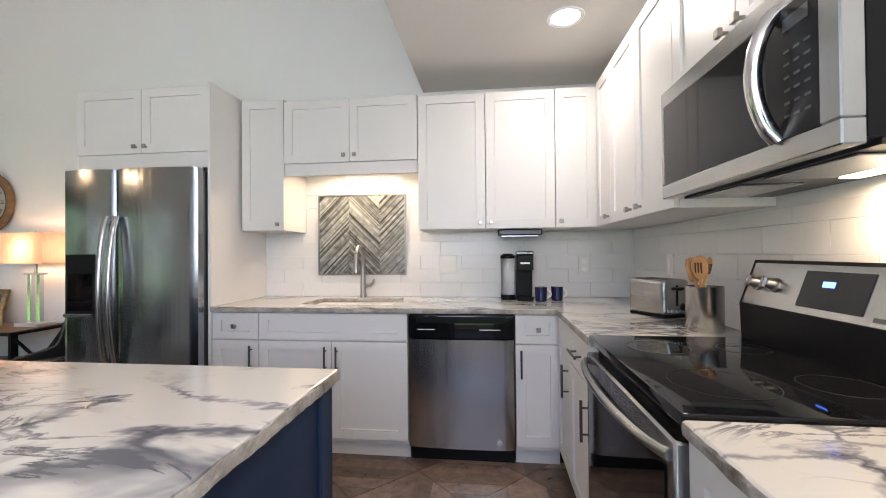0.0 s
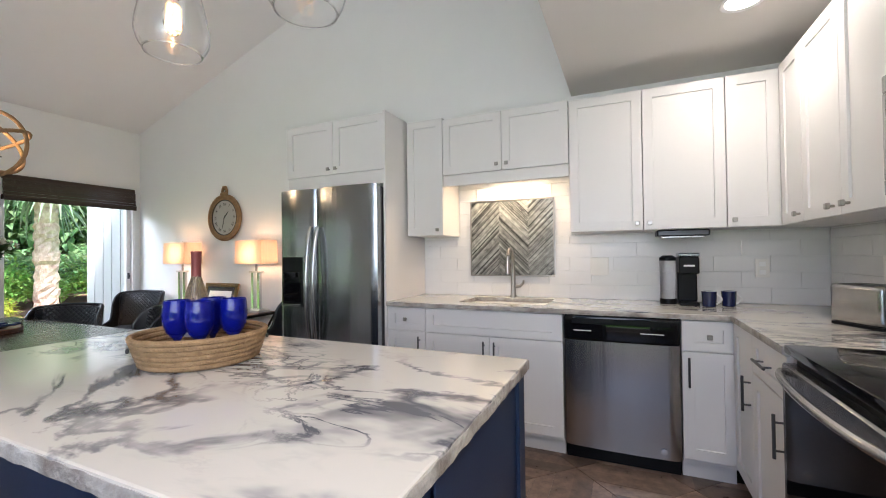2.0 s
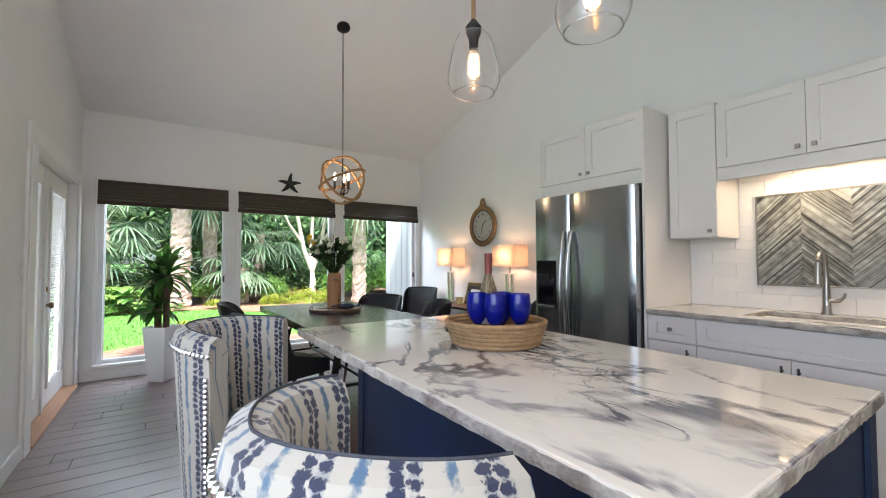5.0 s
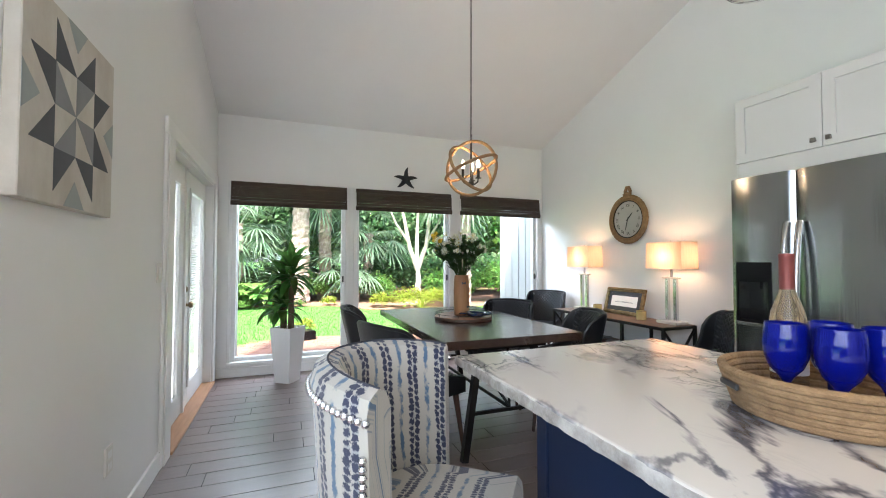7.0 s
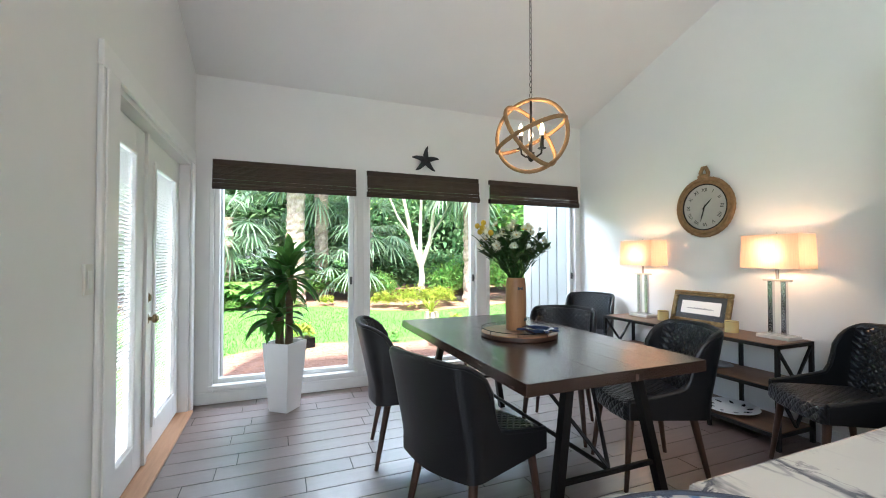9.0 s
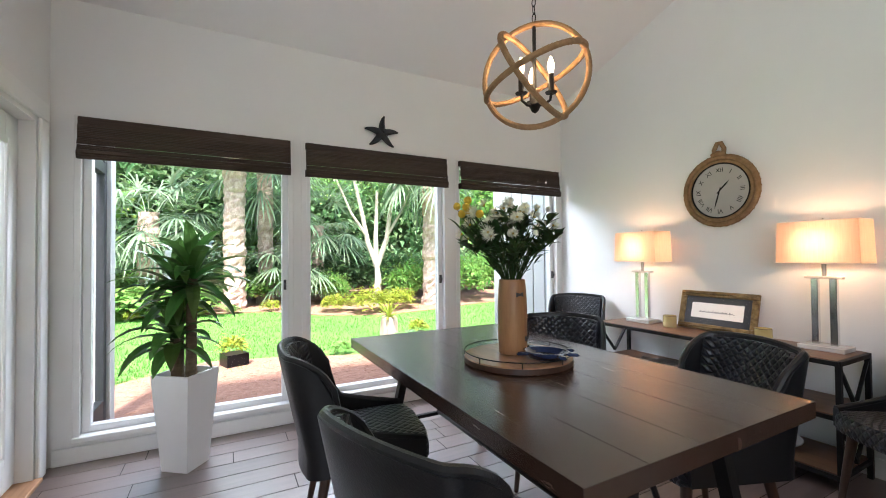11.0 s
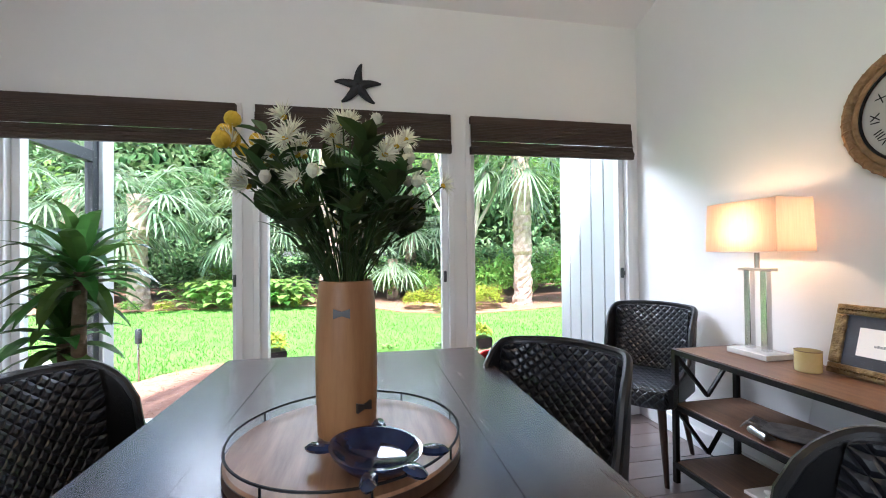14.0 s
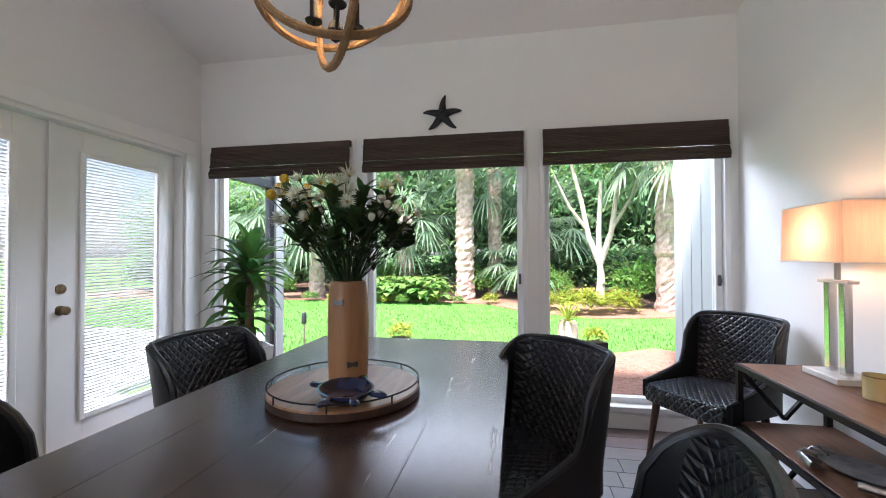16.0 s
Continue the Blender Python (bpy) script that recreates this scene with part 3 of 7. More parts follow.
def window_unit(i, y0, y1):
    w = tagged(thing("window_%d" % i, "tall fixed window in a white painted frame", "window", pose(XW, 0, 0)), kind="structure")
    bm = bmesh.new()
    fw, d0, d1 = 0.045, -0.11, -0.045
    box(d0, d1, y0 + 0.001, y0 + fw, WZ0, WZ1, 0.003, bm)
    box(d0, d1, y1 - fw, y1 - 0.001, WZ0, WZ1, 0.003, bm)
    box(d0, d1, y0 + fw, y1 - fw, WZ0, WZ0 + fw, 0.003, bm)
    box(d0, d1, y0 + fw, y1 - fw, WZ1 - fw, WZ1, 0.003, bm)
    part("window_frame", bm, TRIM, w)
    bm = bmesh.new()
    bx0, bx1 = -0.012, 0.012
    for a, b in ((y0 - 0.03, y0 + 0.006), (y1 - 0.006, y1 + 0.03)):
        box(0.001, bx1, a, b, WZ0 - 0.05, WZ1 + 0.02, 0.003, bm)
    part("casing", bm, TRIM, w)
    part("window_sill", box(-0.045, 0.035, y0 - 0.03, y1 + 0.03, WZ0 - 0.03, WZ0 + 0.004, 0.004), TRIM, w)
    p = part("pane", box(-0.082, -0.076, y0 + fw, y1 - fw, WZ0 + fw, WZ1 - fw), GLASS, w)
    p.visible_shadow = False
    h = part("latch", boxes((-0.043, -0.022, y1 - 0.036, y1 - 0.018, 1.00, 1.075), (-0.022, -0.008, y1 - 0.034, y1 - 0.02, 1.02, 1.05), bevel=0.003), DARKMETAL, w, "small dark latch")
    return w


for i, (a, b) in enumerate(WINS):
    window_unit(i + 1, a, b)


def woven_shade(y0, y1):
    s = thing("woven_shade", "dark brown woven roman shade drawn up over the window", "window shade", pose(XW, (y0 + y1) / 2, 0), "window shades")
    w = (y1 - y0) / 2 + 0.005
    part("headrail", box(0.014, 0.05, -w, w, 2.075, 2.122, 0.003), BLIND, s)
    n = 15
    for k in range(n):
        z = 2.072 - k * 0.0105
        d = 0.052 if k < 9 else 0.056 + 0.004 * (k % 3)
        part("slat", box(d, d + 0.007, -w, w, z - 0.0098, z, 0.0015), BLIND, s)
    for k in range(3):
        z = 1.915 - k * 0.012
        part("fold", prism([(0.02, z), (0.075 - 0.004 * k, z - 0.002), (0.085 - 0.004 * k, z - 0.022), (0.075, z - 0.034), (0.02, z - 0.026)], "y", -w, w), BLIND, s)
    return s


for a, b in WINS:
    woven_shade(a, b)

# ---- double glazed doors ----


def glazed_door(i, x0, x1, g0, g1, knob_side):
    d = tagged(thing("door_%d" % i, "white glazed door with a slatted blind inside the glass", "door", pose(x0, YS - 0.075, 0)), kind="structure")
    w = x1 - x0
    gx0, gx1, gz0, gz1 = g0 - x0, g1 - x0, 0.21, 1.86
    bm = boxes((0, gx0, -0.045, 0, 0.03, DTOP - 0.03), (gx1, w, -0.045, 0, 0.03, DTOP - 0.03), (gx0, gx1, -0.045, 0, 0.03, gz0), (gx0, gx1, -0.045, 0, gz1, DTOP - 0.03), bevel=0.002)
    part("leaf", bm, TRIM, d)
    bm = boxes((gx0 - 0.025, gx0 + 0.012, 0, 0.014, gz0 - 0.025, gz1 + 0.025), (gx1 - 0.012, gx1 + 0.025, 0, 0.014, gz0 - 0.025, gz1 + 0.025),
               (gx0 + 0.012, gx1 - 0.012, 0, 0.014, gz0 - 0.025, gz0 + 0.012), (gx0 + 0.012, gx1 - 0.012, 0, 0.014, gz1 - 0.012, gz1 + 0.025), bevel=0.004)
    part("glazing_bead", bm, TRIM, d)
    for y in (-0.008, -0.036):
        p = part("pane", box(gx0, gx1, y - 0.003, y, gz0, gz1), GLASS, d)
        p.visible_shadow = False
    sl = None
    n = 78
    for k in range(n):
        z = gz0 + 0.012 + k * (gz1 - gz0 - 0.03) / (n - 1)
        if sl is None:
            bm = prism([(-0.0285, -0.0065), (-0.028, -0.0072), (-0.0165, 0.0065), (-0.017, 0.0072)], "x", gx0 + 0.004, gx1 - 0.004)
            sl = obj("slat", bm, TRIM, d)
        else:
            s2 = new("slat", sl.data)
            s2.parent = d
        (sl if k == 0 else s2).location = (0, 0, z)
    if knob_side:
        kx = 0.055 if knob_side < 0 else w - 0.055
        bm = lathe([(0.0, 0.062), (0.018, 0.060), (0.027, 0.048), (0.026, 0.036), (0.012, 0.028), (0.011, 0.010), (0.030, 0.008), (0.031, 0.0)], 18)
        bmesh.ops.transform(bm, matrix=pose(kx, 0, 0.89, -90), verts=bm.verts)
        part("knob", bm, BRASS, d, "aged brass door knob", True)
        bm = lathe([(0.0, 0.022), (0.018, 0.020), (0.022, 0.012), (0.030, 0.010), (0.031, 0.0)], 18)
        bmesh.ops.transform(bm, matrix=pose(kx, 0, 1.02, -90), verts=bm.verts)
        part("deadbolt", bm, BRASS, d, "aged brass deadbolt", True)
    return d


glazed_door(1, DX0 + 0.027, -4.285, -5.03, -4.47, 1)
glazed_door(2, -4.275, DX1 - 0.027, -4.09, -3.72, 0)
bm = boxes((DX0 - 0.095, DX0 + 0.008, YS, YS + 0.02, 0, DTOP + 0.0), (DX1 - 0.008, DX1 + 0.19, YS, YS + 0.02, 0, DTOP + 0.0), (DX1 + 0.02, DX1 + 0.16, YS + 0.02, YS + 0.028, 0, DTOP + 0.0),
           (DX0 - 0.095, DX1 + 0.19, YS, YS + 0.022, DTOP, DTOP + 0.105), bevel=0.005)
structure("door_casing", bm, TRIM, "white moulded casing round the double doors", "trim")
bm = boxes((DX0, DX0 + 0.025, YS - 0.15, YS - 0.002, 0, DTOP), (DX1 - 0.025, DX1, YS - 0.15, YS - 0.002, 0, DTOP), (DX0 + 0.025, DX1 - 0.025, YS - 0.15, YS - 0.002, DTOP - 0.025, DTOP),
           (-4.30, -4.26, YS - 0.0745, YS - 0.058, 0.03, DTOP - 0.03))
structure("door_jamb", bm, TRIM, "white door jamb and meeting strip", "trim")
structure("door_threshold", boxes((DX0, DX1, YS - 0.15, YS + 0.035, -0.003, 0.022), bevel=0.006), THRESH, "pale oak door threshold", "trim")

# ---- kitchen cabinets ----


def shaker(w, h, t=0.02, rail=0.058):
    """A framed door or drawer front: back at y 0, face at -t."""
    r = min(rail, h * 0.28)
    bm = box(0, w, -t, 0, 0, h, 0.0012)
    xs, zs = (0.0012, rail, w - rail, w - 0.0012), (0.0012, r, h - r, h - 0.0012)
    front = min(bm.faces, key=lambda f: f.calc_center_median().y)
    bmesh.ops.delete(bm, geom=[front], context="FACES_ONLY")
    outer = [min(bm.verts, key=lambda v: (v.co - Vector((x, -t, z))).length) for x, z in ((xs[0], zs[0]), (xs[3], zs[0]), (xs[3], zs[3]), (xs[0], zs[3]))]
    ring = [bm.verts.new((x, -t, z)) for x, z in ((xs[1], zs[1]), (xs[2], zs[1]), (xs[2], zs[2]), (xs[1], zs[2]))]
    deep = [bm.verts.new((v.co.x + (0.0015 if k in (0, 3) else -0.0015), -t + 0.009, v.co.z + (0.0015 if k < 2 else -0.0015))) for k, v in enumerate(ring)]
    for k in range(4):
        j = (k + 1) % 4
        bm.faces.new((outer[k], outer[j], ring[j], ring[k]))
        bm.faces.new((ring[k], ring[j], deep[j], deep[k]))
    bm.faces.new(deep)
    return bm


def bar_pull(length, vertical=True):
    d = 0.032
    bm = bmesh.new()
    ax = (lambda v, y: (0, y, v)) if vertical else (lambda v, y: (v, y, 0))
    tube([ax(-length / 2, -d), ax(length / 2, -d)], 0.006, 8, bm)
    for s in (-1, 1):
        tube([ax(s * length * 0.32, 0), ax(s * length * 0.32, -d)], 0.004, 6, bm)
    return bm


def square_knob():
    bm = tube([(0, 0, 0), (0, -0.02, 0)], 0.006, 8)
    box(-0.0125, 0.0125, -0.032, -0.018, -0.0125, 0.0125, 0.002, bm)
    return bm


def cabinet(name, label, m, w, z0, z1, depth, fronts, toe=0.0, group="kitchen cabinets"):
    """fronts: (x0, x1, z0, z1, kind, pull) with pull = (sort, x, z)."""
    c = thing(name, label, "cabinet", m, group)
    part("body", box(0.001, w - 0.001, -depth, -0.002, z0, z1), CAB, c)
    if toe:
        part("toe_kick", box(0.001, w - 0.001, -depth + 0.055, -depth + 0.075, 0.0, toe), CAB, c)
    for a, b, c0, c1, kind, pull in fronts:
        g = 0.0015
        d = part(kind, shaker(b - a - 2 * g, c1 - c0 - 2 * g), CAB, c)
        d.location = (a + g, -depth - 0.0005, c0 + g)
        if pull:
            sort, px, pz = pull
            bmh = square_knob() if sort == "knob" else bar_pull(0.16, sort == "bar")
            h = part("knob" if sort == "knob" else "handle", bmh, NICKEL if sort == "knob" else DARKMETAL, d, "brushed nickel knob" if sort == "knob" else "dark bar handle", True)
            h.location = (px - a, -0.02, pz - c0)
    return c


BL = "white shaker base cabinet with a drawer and a door"
cabinet("base_cabinet", BL, pose(-1.271, 0, 0), 0.307, 0.10, 0.885, 0.605,
        [(0, 0.307, 0.715, 0.880, "drawer_front", ("knob", 0.153, 0.795)), (0, 0.307, 0.125, 0.710, "door", ("bar", 0.262, 0.60))], 0.10)
cabinet("sink_cabinet", "white shaker sink cabinet with two doors under a false drawer front", pose(-0.963, 0, 0), 0.938, 0.10, 0.885, 0.605,
        [(0, 0.938, 0.715, 0.880, "drawer_front", None), (0, 0.469, 0.125, 0.710, "door", ("bar", 0.433, 0.60)), (0.469, 0.938, 0.125, 0.710, "door", ("bar", 0.505, 0.60))], 0.10)
cabinet("base_cabinet", BL, pose(0.606, 0, 0), 0.255, 0.10, 0.885, 0.605,
        [(0, 0.255, 0.715, 0.880, "drawer_front", ("knob", 0.128, 0.795)), (0, 0.255, 0.125, 0.710, "door", ("bar", 0.030, 0.60))], 0.10)
EAST = -90
cabinet("base_cabinet", BL, pose(XE, -0.63, 0, 0, 0, EAST), 0.34, 0.10, 0.885, 0.605,
        [(0, 0.34, 0.125, 0.880, "door", ("bar", 0.30, 0.60))], 0.10)
cabinet("base_cabinet", BL, pose(XE, -0.97, 0, 0, 0, EAST), 0.435, 0.10, 0.885, 0.605,
        [(0, 0.435, 0.715, 0.880, "drawer_front", ("flat", 0.21, 0.795)), (0, 0.435, 0.125, 0.710, "door", ("bar", 0.395, 0.58))], 0.10)
cabinet("base_cabinet", "white shaker base cabinet beside the range", pose(XE, -2.175, 0, 0, 0, EAST), 0.70, 0.10, 0.885, 0.605,
        [(0, 0.35, 0.125, 0.880, "door", ("bar", 0.31, 0.60)), (0.35, 0.70, 0.125, 0.880, "door", ("bar", 0.39, 0.60))], 0.10)
UL = "white shaker wall cabinet"
UD = 0.325
cabinet("wall_cabinet", "tall narrow white shaker wall cabinet", pose(-1.252, 0, 0), 0.310, 1.405, 2.312, UD, [(0, 0.310, 1.405, 2.312, "door", ("knob", 0.270, 1.445))])
cabinet("wall_cabinet", "short white shaker wall cabinet with two doors above the sink", pose(-0.940, 0, 0), 0.932, 1.86, 2.295, UD,
        [(0, 0.466, 1.862, 2.295, "door", ("knob", 0.430, 1.905)), (0.466, 0.932, 1.862, 2.295, "door", ("knob", 0.504, 1.905))])
cabinet("wall_cabinet", UL, pose(-0.004, 0, 0), 0.444, 1.395, 2.285, UD, [(0, 0.444, 1.395, 2.285, "door", ("knob", 0.408, 1.435))])
cabinet("wall_cabinet", UL, pose(0.442, 0, 0), 0.440, 1.395, 2.285, UD, [(0, 0.440, 1.395, 2.285, "door", ("knob", 0.032, 1.435))])
cabinet("wall_cabinet", "narrow white shaker wall cabinet at the corner", pose(0.884, 0, 0), 0.582, 1.395, 2.285, UD, [(0, 0.255, 1.395, 2.285, "door", ("knob", 0.030, 1.435))])
cabinet("wall_cabinet", UL, pose(XE, -0.347, 0, 0, 0, EAST), 0.323, 1.395, 2.285, UD - 0.005, [(0.03, 0.323, 1.395, 2.285, "door", ("knob", 0.285, 1.435))])
cabinet("wall_cabinet", UL, pose(XE, -0.672, 0, 0, 0, EAST), 0.778, 1.395, 2.285, UD - 0.005,
        [(0, 0.389, 1.395, 2.285, "door", ("knob", 0.325, 1.435)), (0.389, 0.778, 1.395, 2.285, "door", ("knob", 0.453, 1.435))])
cabinet("wall_cabinet", "short white shaker cabinet above the microwave", pose(XE, -1.452, 0, 0, 0, EAST), 0.766, 1.80, 2.285, UD - 0.005,
        [(0, 0.383, 1.80, 2.285, "door", ("knob", 0.345, 1.84)), (0.383, 0.766, 1.80, 2.285, "door", ("knob", 0.421, 1.84))])
FRIDGECAB = cabinet("fridge_cabinet", "deep white shaker cabinet with two doors above the refrigerator", pose(-2.243, 0, 0), 0.951, 1.80, 2.325, 0.60,
        [(0, 0.4755, 1.90, 2.322, "door", ("knob", 0.440, 1.94)), (0.4755, 0.951, 1.90, 2.322, "door", ("knob", 0.511, 1.94))])
part("side_panel", box(0.952, 0.971, -0.640, -0.002, 0, 2.330, 0.001), CAB, FRIDGECAB, "tall white side panel")
# light rail under the short cabinet and strip lamp behind it
v = thing("valance", "white light rail under the short wall cabinet", "trim")
part("board", box(-0.938, -0.008, -0.335, -0.317, 1.778, 1.859, 0.001), CAB, v)
s = thing("strip_light", "warm under-cabinet strip light above the sink", "light")
part("housing", box(-0.72, -0.22, -0.215, -0.165, 1.842, 1.859), PLATE, s)
part("diffuser", box(-0.71, -0.23, -0.21, -0.17, 1.836, 1.8415), STRIP, s, "glowing warm diffuser")
lamp("strip_lamp", "AREA", pose(-0.47, -0.19, 1.832), 2.0, (1.0, 0.74, 0.44), 0.46, 0.05)

# worktops
CT0, CT1 = 0.887, 0.917


def rough_edge(a, b, z0, z1, seed):
    """A broken stone edge from a to b, proud to the right of the way by one to four millimetres."""
    rng = random.Random(seed)
    (ax, ay), (bx, by) = a, b
    ln = math.hypot(bx - ax, by - ay)
    nx, ny = (by - ay) / ln, -(bx - ax) / ln
    n = max(4, int(ln / 0.022))
    bm = bmesh.new()
    cols = []
    for k in range(n + 1):
        px, py = ax + (bx - ax) * k / n, ay + (by - ay) * k / n
        col = []
        for j, f in enumerate((0.06, 0.30, 0.62, 0.86)):
            o = 0.0008 if j in (0, 3) else rng.uniform(0.0009, 0.0024)
            col.append(bm.verts.new((px + nx * o, py + ny * o, z0 + (z1 - z0) * (f + (rng.uniform(-0.07, 0.07) if 0 < k < n else 0)))))
        col.append(bm.verts.new((px - nx * 0.002, py - ny * 0.002, z0 + (z1 - z0) * 0.88)))
        col.append(bm.verts.new((px - nx * 0.002, py - ny * 0.002, z0 + (z1 - z0) * 0.05)))
        cols.append(col)
    for c0, c1 in zip(cols, cols[1:]):
        for j in range(6):
            bm.faces.new((c0[j], c1[j], c1[(j + 1) % 6], c0[(j + 1) % 6]))
    bm.faces.new(cols[0])
    bm.faces.new(cols[-1][::-1])
    return bm


c = thing("worktop", "white marble worktop with grey veins and a chiselled edge", "worktop")
SX0, SX1, SY0, SY1 = -0.76, -0.15, -0.50, -0.11
bm = slab_grid((-1.271, SX0, SX1, 0.832, XE - 0.001), (-1.405, -0.648, SY0, SY1, -0.001), lambda i, j: i == 3 if j == 0 else not (i == 1 and j == 2), CT0, CT1)
part("slab", bm, MARBLE, c)
part("front_edge", rough_edge((-1.271, -0.648), (0.830, -0.648), CT0, CT1, 1), CHISEL, c, "broken grey-brown stone edge")
part("front_edge", rough_edge((0.832, -0.650), (0.832, -1.405), CT0, CT1, 2), CHISEL, c, "broken grey-brown stone edge")
for k, (p0, p1) in enumerate((((SX0, SY0), (SX0, SY1)), ((SX0, SY1), (SX1, SY1)), ((SX1, SY1), (SX1, SY0)), ((SX1, SY0), (SX0, SY0)))):
    part("sink_edge", rough_edge(p0, p1, CT0 - 0.004, CT1 + 0.001, 10 + k), CHISEL, c, "dark broken stone round the sink")
c = thing("worktop", "white marble worktop with grey veins beside the range", "worktop")
part("slab", box(0.832, XE - 0.001, -2.88, -2.178, CT0, CT1, 0.004), MARBLE, c)
part("front_edge", rough_edge((0.832, -2.180), (0.832, -2.878), CT0, CT1, 3), CHISEL, c, "broken grey-brown stone edge")
part("end_edge", rough_edge((XE - 0.004, -2.178), (0.834, -2.178), CT0, CT1, 4), CHISEL, c, "broken grey-brown stone edge")
# sink and tap
s = thing("sink", "undermounted stainless steel sink", "sink")
bm = boxes((SX0 - 0.01, SX0 + 0.004, SY0 - 0.01, SY1 + 0.01, 0.70, CT0 - 0.001), (SX1 - 0.004, SX1 + 0.01, SY0 - 0.01, SY1 + 0.01, 0.70, CT0 - 0.001),
           (SX0, SX1, SY0 - 0.01, SY0 + 0.004, 0.70, CT0 - 0.001), (SX0, SX1, SY1 - 0.004, SY1 + 0.01, 0.70, CT0 - 0.001), (SX0 - 0.01, SX1 + 0.01, SY0 - 0.01, SY1 + 0.01, 0.69, 0.70))
part("basin", bm, STEELD, s)
part("drain", lathe([(0.045, 0), (0.045, 0.004), (0.03, 0.004), (0.03, 0.001), (0, 0.001)], 20, at=(-0.455, -0.3, 0.7)), CHROME, s, smooth=True)
t = thing("tap", "brushed nickel pull-down kitchen tap with a side lever", "tap", pose(-0.47, -0.075, CT1))
part("base", lathe([(0.027, 0), (0.027, 0.012), (0.021, 0.02), (0.019, 0.10), (0.017, 0.22), (0.015, 0.235)], 20), NICKEL, t, smooth=True)
arc = [(0, 0, 0.23)] + [(0, -0.075 + 0.075 * math.cos(a), 0.30 + 0.075 * math.sin(a)) for a in [math.pi * k / 10 for k in range(0, 10)]]
part("spout", tube(arc, 0.0125, 12), NICKEL, t, smooth=True)
part("spray_head", tube([(0, -0.148, 0.32), (0, -0.155, 0.26), (0, -0.158, 0.19)], 0.016, 12, radii=[0.0135, 0.016, 0.02]), NICKEL, t, smooth=True)
part("lever", tube([(0.015, 0, 0.085), (0.055, 0, 0.088), (0.078, -0.005, 0.11), (0.085, -0.01, 0.135)], 0.009, 10, radii=[0.014, 0.012, 0.009, 0.007]), NICKEL, t, smooth=True)

# splashback accent panel frame
a = thing("mosaic_panel", "grey glass herringbone mosaic panel behind the tap", "splashback", pose(-0.838, -0.0105, 1.078))
MW, MH = 0.680, 0.608
part("backing", box(0, MW, -0.001, 0.009, 0, MH), GROUT, a)
bm = boxes((0, MW, -0.012, -0.001, 0, 0.009), (0, MW, -0.012, -0.001, MH - 0.009, MH), (0, 0.009, -0.012, -0.001, 0.009, MH - 0.009), (MW - 0.009, MW, -0.012, -0.001, 0.009, MH - 0.009), bevel=0.001)
part("edge_trim", bm, NICKEL, a, "thin metal edge trim")
rng = random.Random(4)
widths = (0.235, 0.235, MW - 0.018 - 0.47)
for ci, cw in enumerate(widths):
    x0 = 0.009 + sum(widths[:ci])
    sgn = 1 if ci % 2 == 0 else -1
    k = -14
    z = -0.30
    while z < MH + 0.02:
        hgt = rng.choice((0.009, 0.012, 0.015, 0.020))
        if sgn > 0:
            poly = [(x0, z), (x0 + cw, z + cw), (x0 + cw, z + cw + hgt - 0.002), (x0, z + hgt - 0.002)]
        else:
            poly = [(x0, z + cw), (x0 + cw, z), (x0 + cw, z + hgt - 0.002), (x0, z + cw + hgt - 0.002)]
        poly = clip(poly, x0 + 0.0007, x0 + cw - 0.0007, 0.0095, MH - 0.0095)
        if poly:
            obj("mosaic_strip", prism(poly, "y", -0.0055 - rng.random() * 0.004, -0.0011), MOSAIC, a)
        z += hgt

# ---- appliances ----


def bowed(x0, x1, back, edge, swell, z0, z1):
    """A door leaf whose front swells gently outwards, with rounded side edges."""
    n = 18
    pts = [(x0, back), (x1, back)]
    for k in range(n + 1):
        u = 1 - k / n
        lip = 0.012 * (max(0.0, 1 - u / 0.04) ** 2 + max(0.0, 1 - (1 - u) / 0.04) ** 2)
        pts.append((x0 + (x1 - x0) * u, edge - swell * math.sin(math.pi * u) + lip))
    return prism(pts, "z", z0, z1)


f = thing("refrigerator", "stainless steel side-by-side refrigerator with ice and water dispenser", "refrigerator", pose(-2.212, 0, 0))
FW = 0.914
part("body", box(0, FW, -0.66, -0.03, 0.02, 1.765, 0.004), DARKMETAL, f, "dark grey side panels")
for k, (a0, b0) in enumerate(((0.0, 0.362), (0.368, FW))):
    d = part("door", bowed(a0, b0, -0.668, -0.728, 0.020, 0.06, 1.778), STEELD, f, "brushed stainless door", True)
    hx = b0 - 0.030 if k == 0 else a0 + 0.030
    pts = [(hx, -0.747 - 0.055 * math.sin(math.pi * u) ** 0.7 - 0.004, 0.55 + 0.93 * u) for u in [i / 14 for i in range(15)]]
    part("handle", tube(pts, 0.017, 10), STEEL, d, "curved steel handle", True)
    if k == 0:
        part("dispenser_panel", boxes((0.042, 0.245, -0.7485, -0.7455, 0.86, 1.25), bevel=0.0), BLACK, d, "black dispenser surround")
        part("dispenser_niche", boxes((0.060, 0.227, -0.751, -0.749, 0.90, 1.13), (0.09, 0.19, -0.765, -0.751, 1.09, 1.13)), BLACKGLASS, d, "glossy black dispenser recess")
        part("drip_tray", box(0.046, 0.241, -0.770, -0.7487, 0.863, 0.883, 0.002), STEEL, d)
for x in (0.06, 0.5):
    part("hinge_cap", box(x, x + 0.09, -0.70, -0.62, 1.765, 1.788, 0.006), DARKMETAL, f)

d = thing("dishwasher", "stainless steel dishwasher with a black control panel", "dishwasher", pose(-0.019, 0, 0))
DWW = 0.621
part("body", box(0.004, DWW - 0.004, -0.60, -0.03, 0.10, 0.88), BLACK, d)
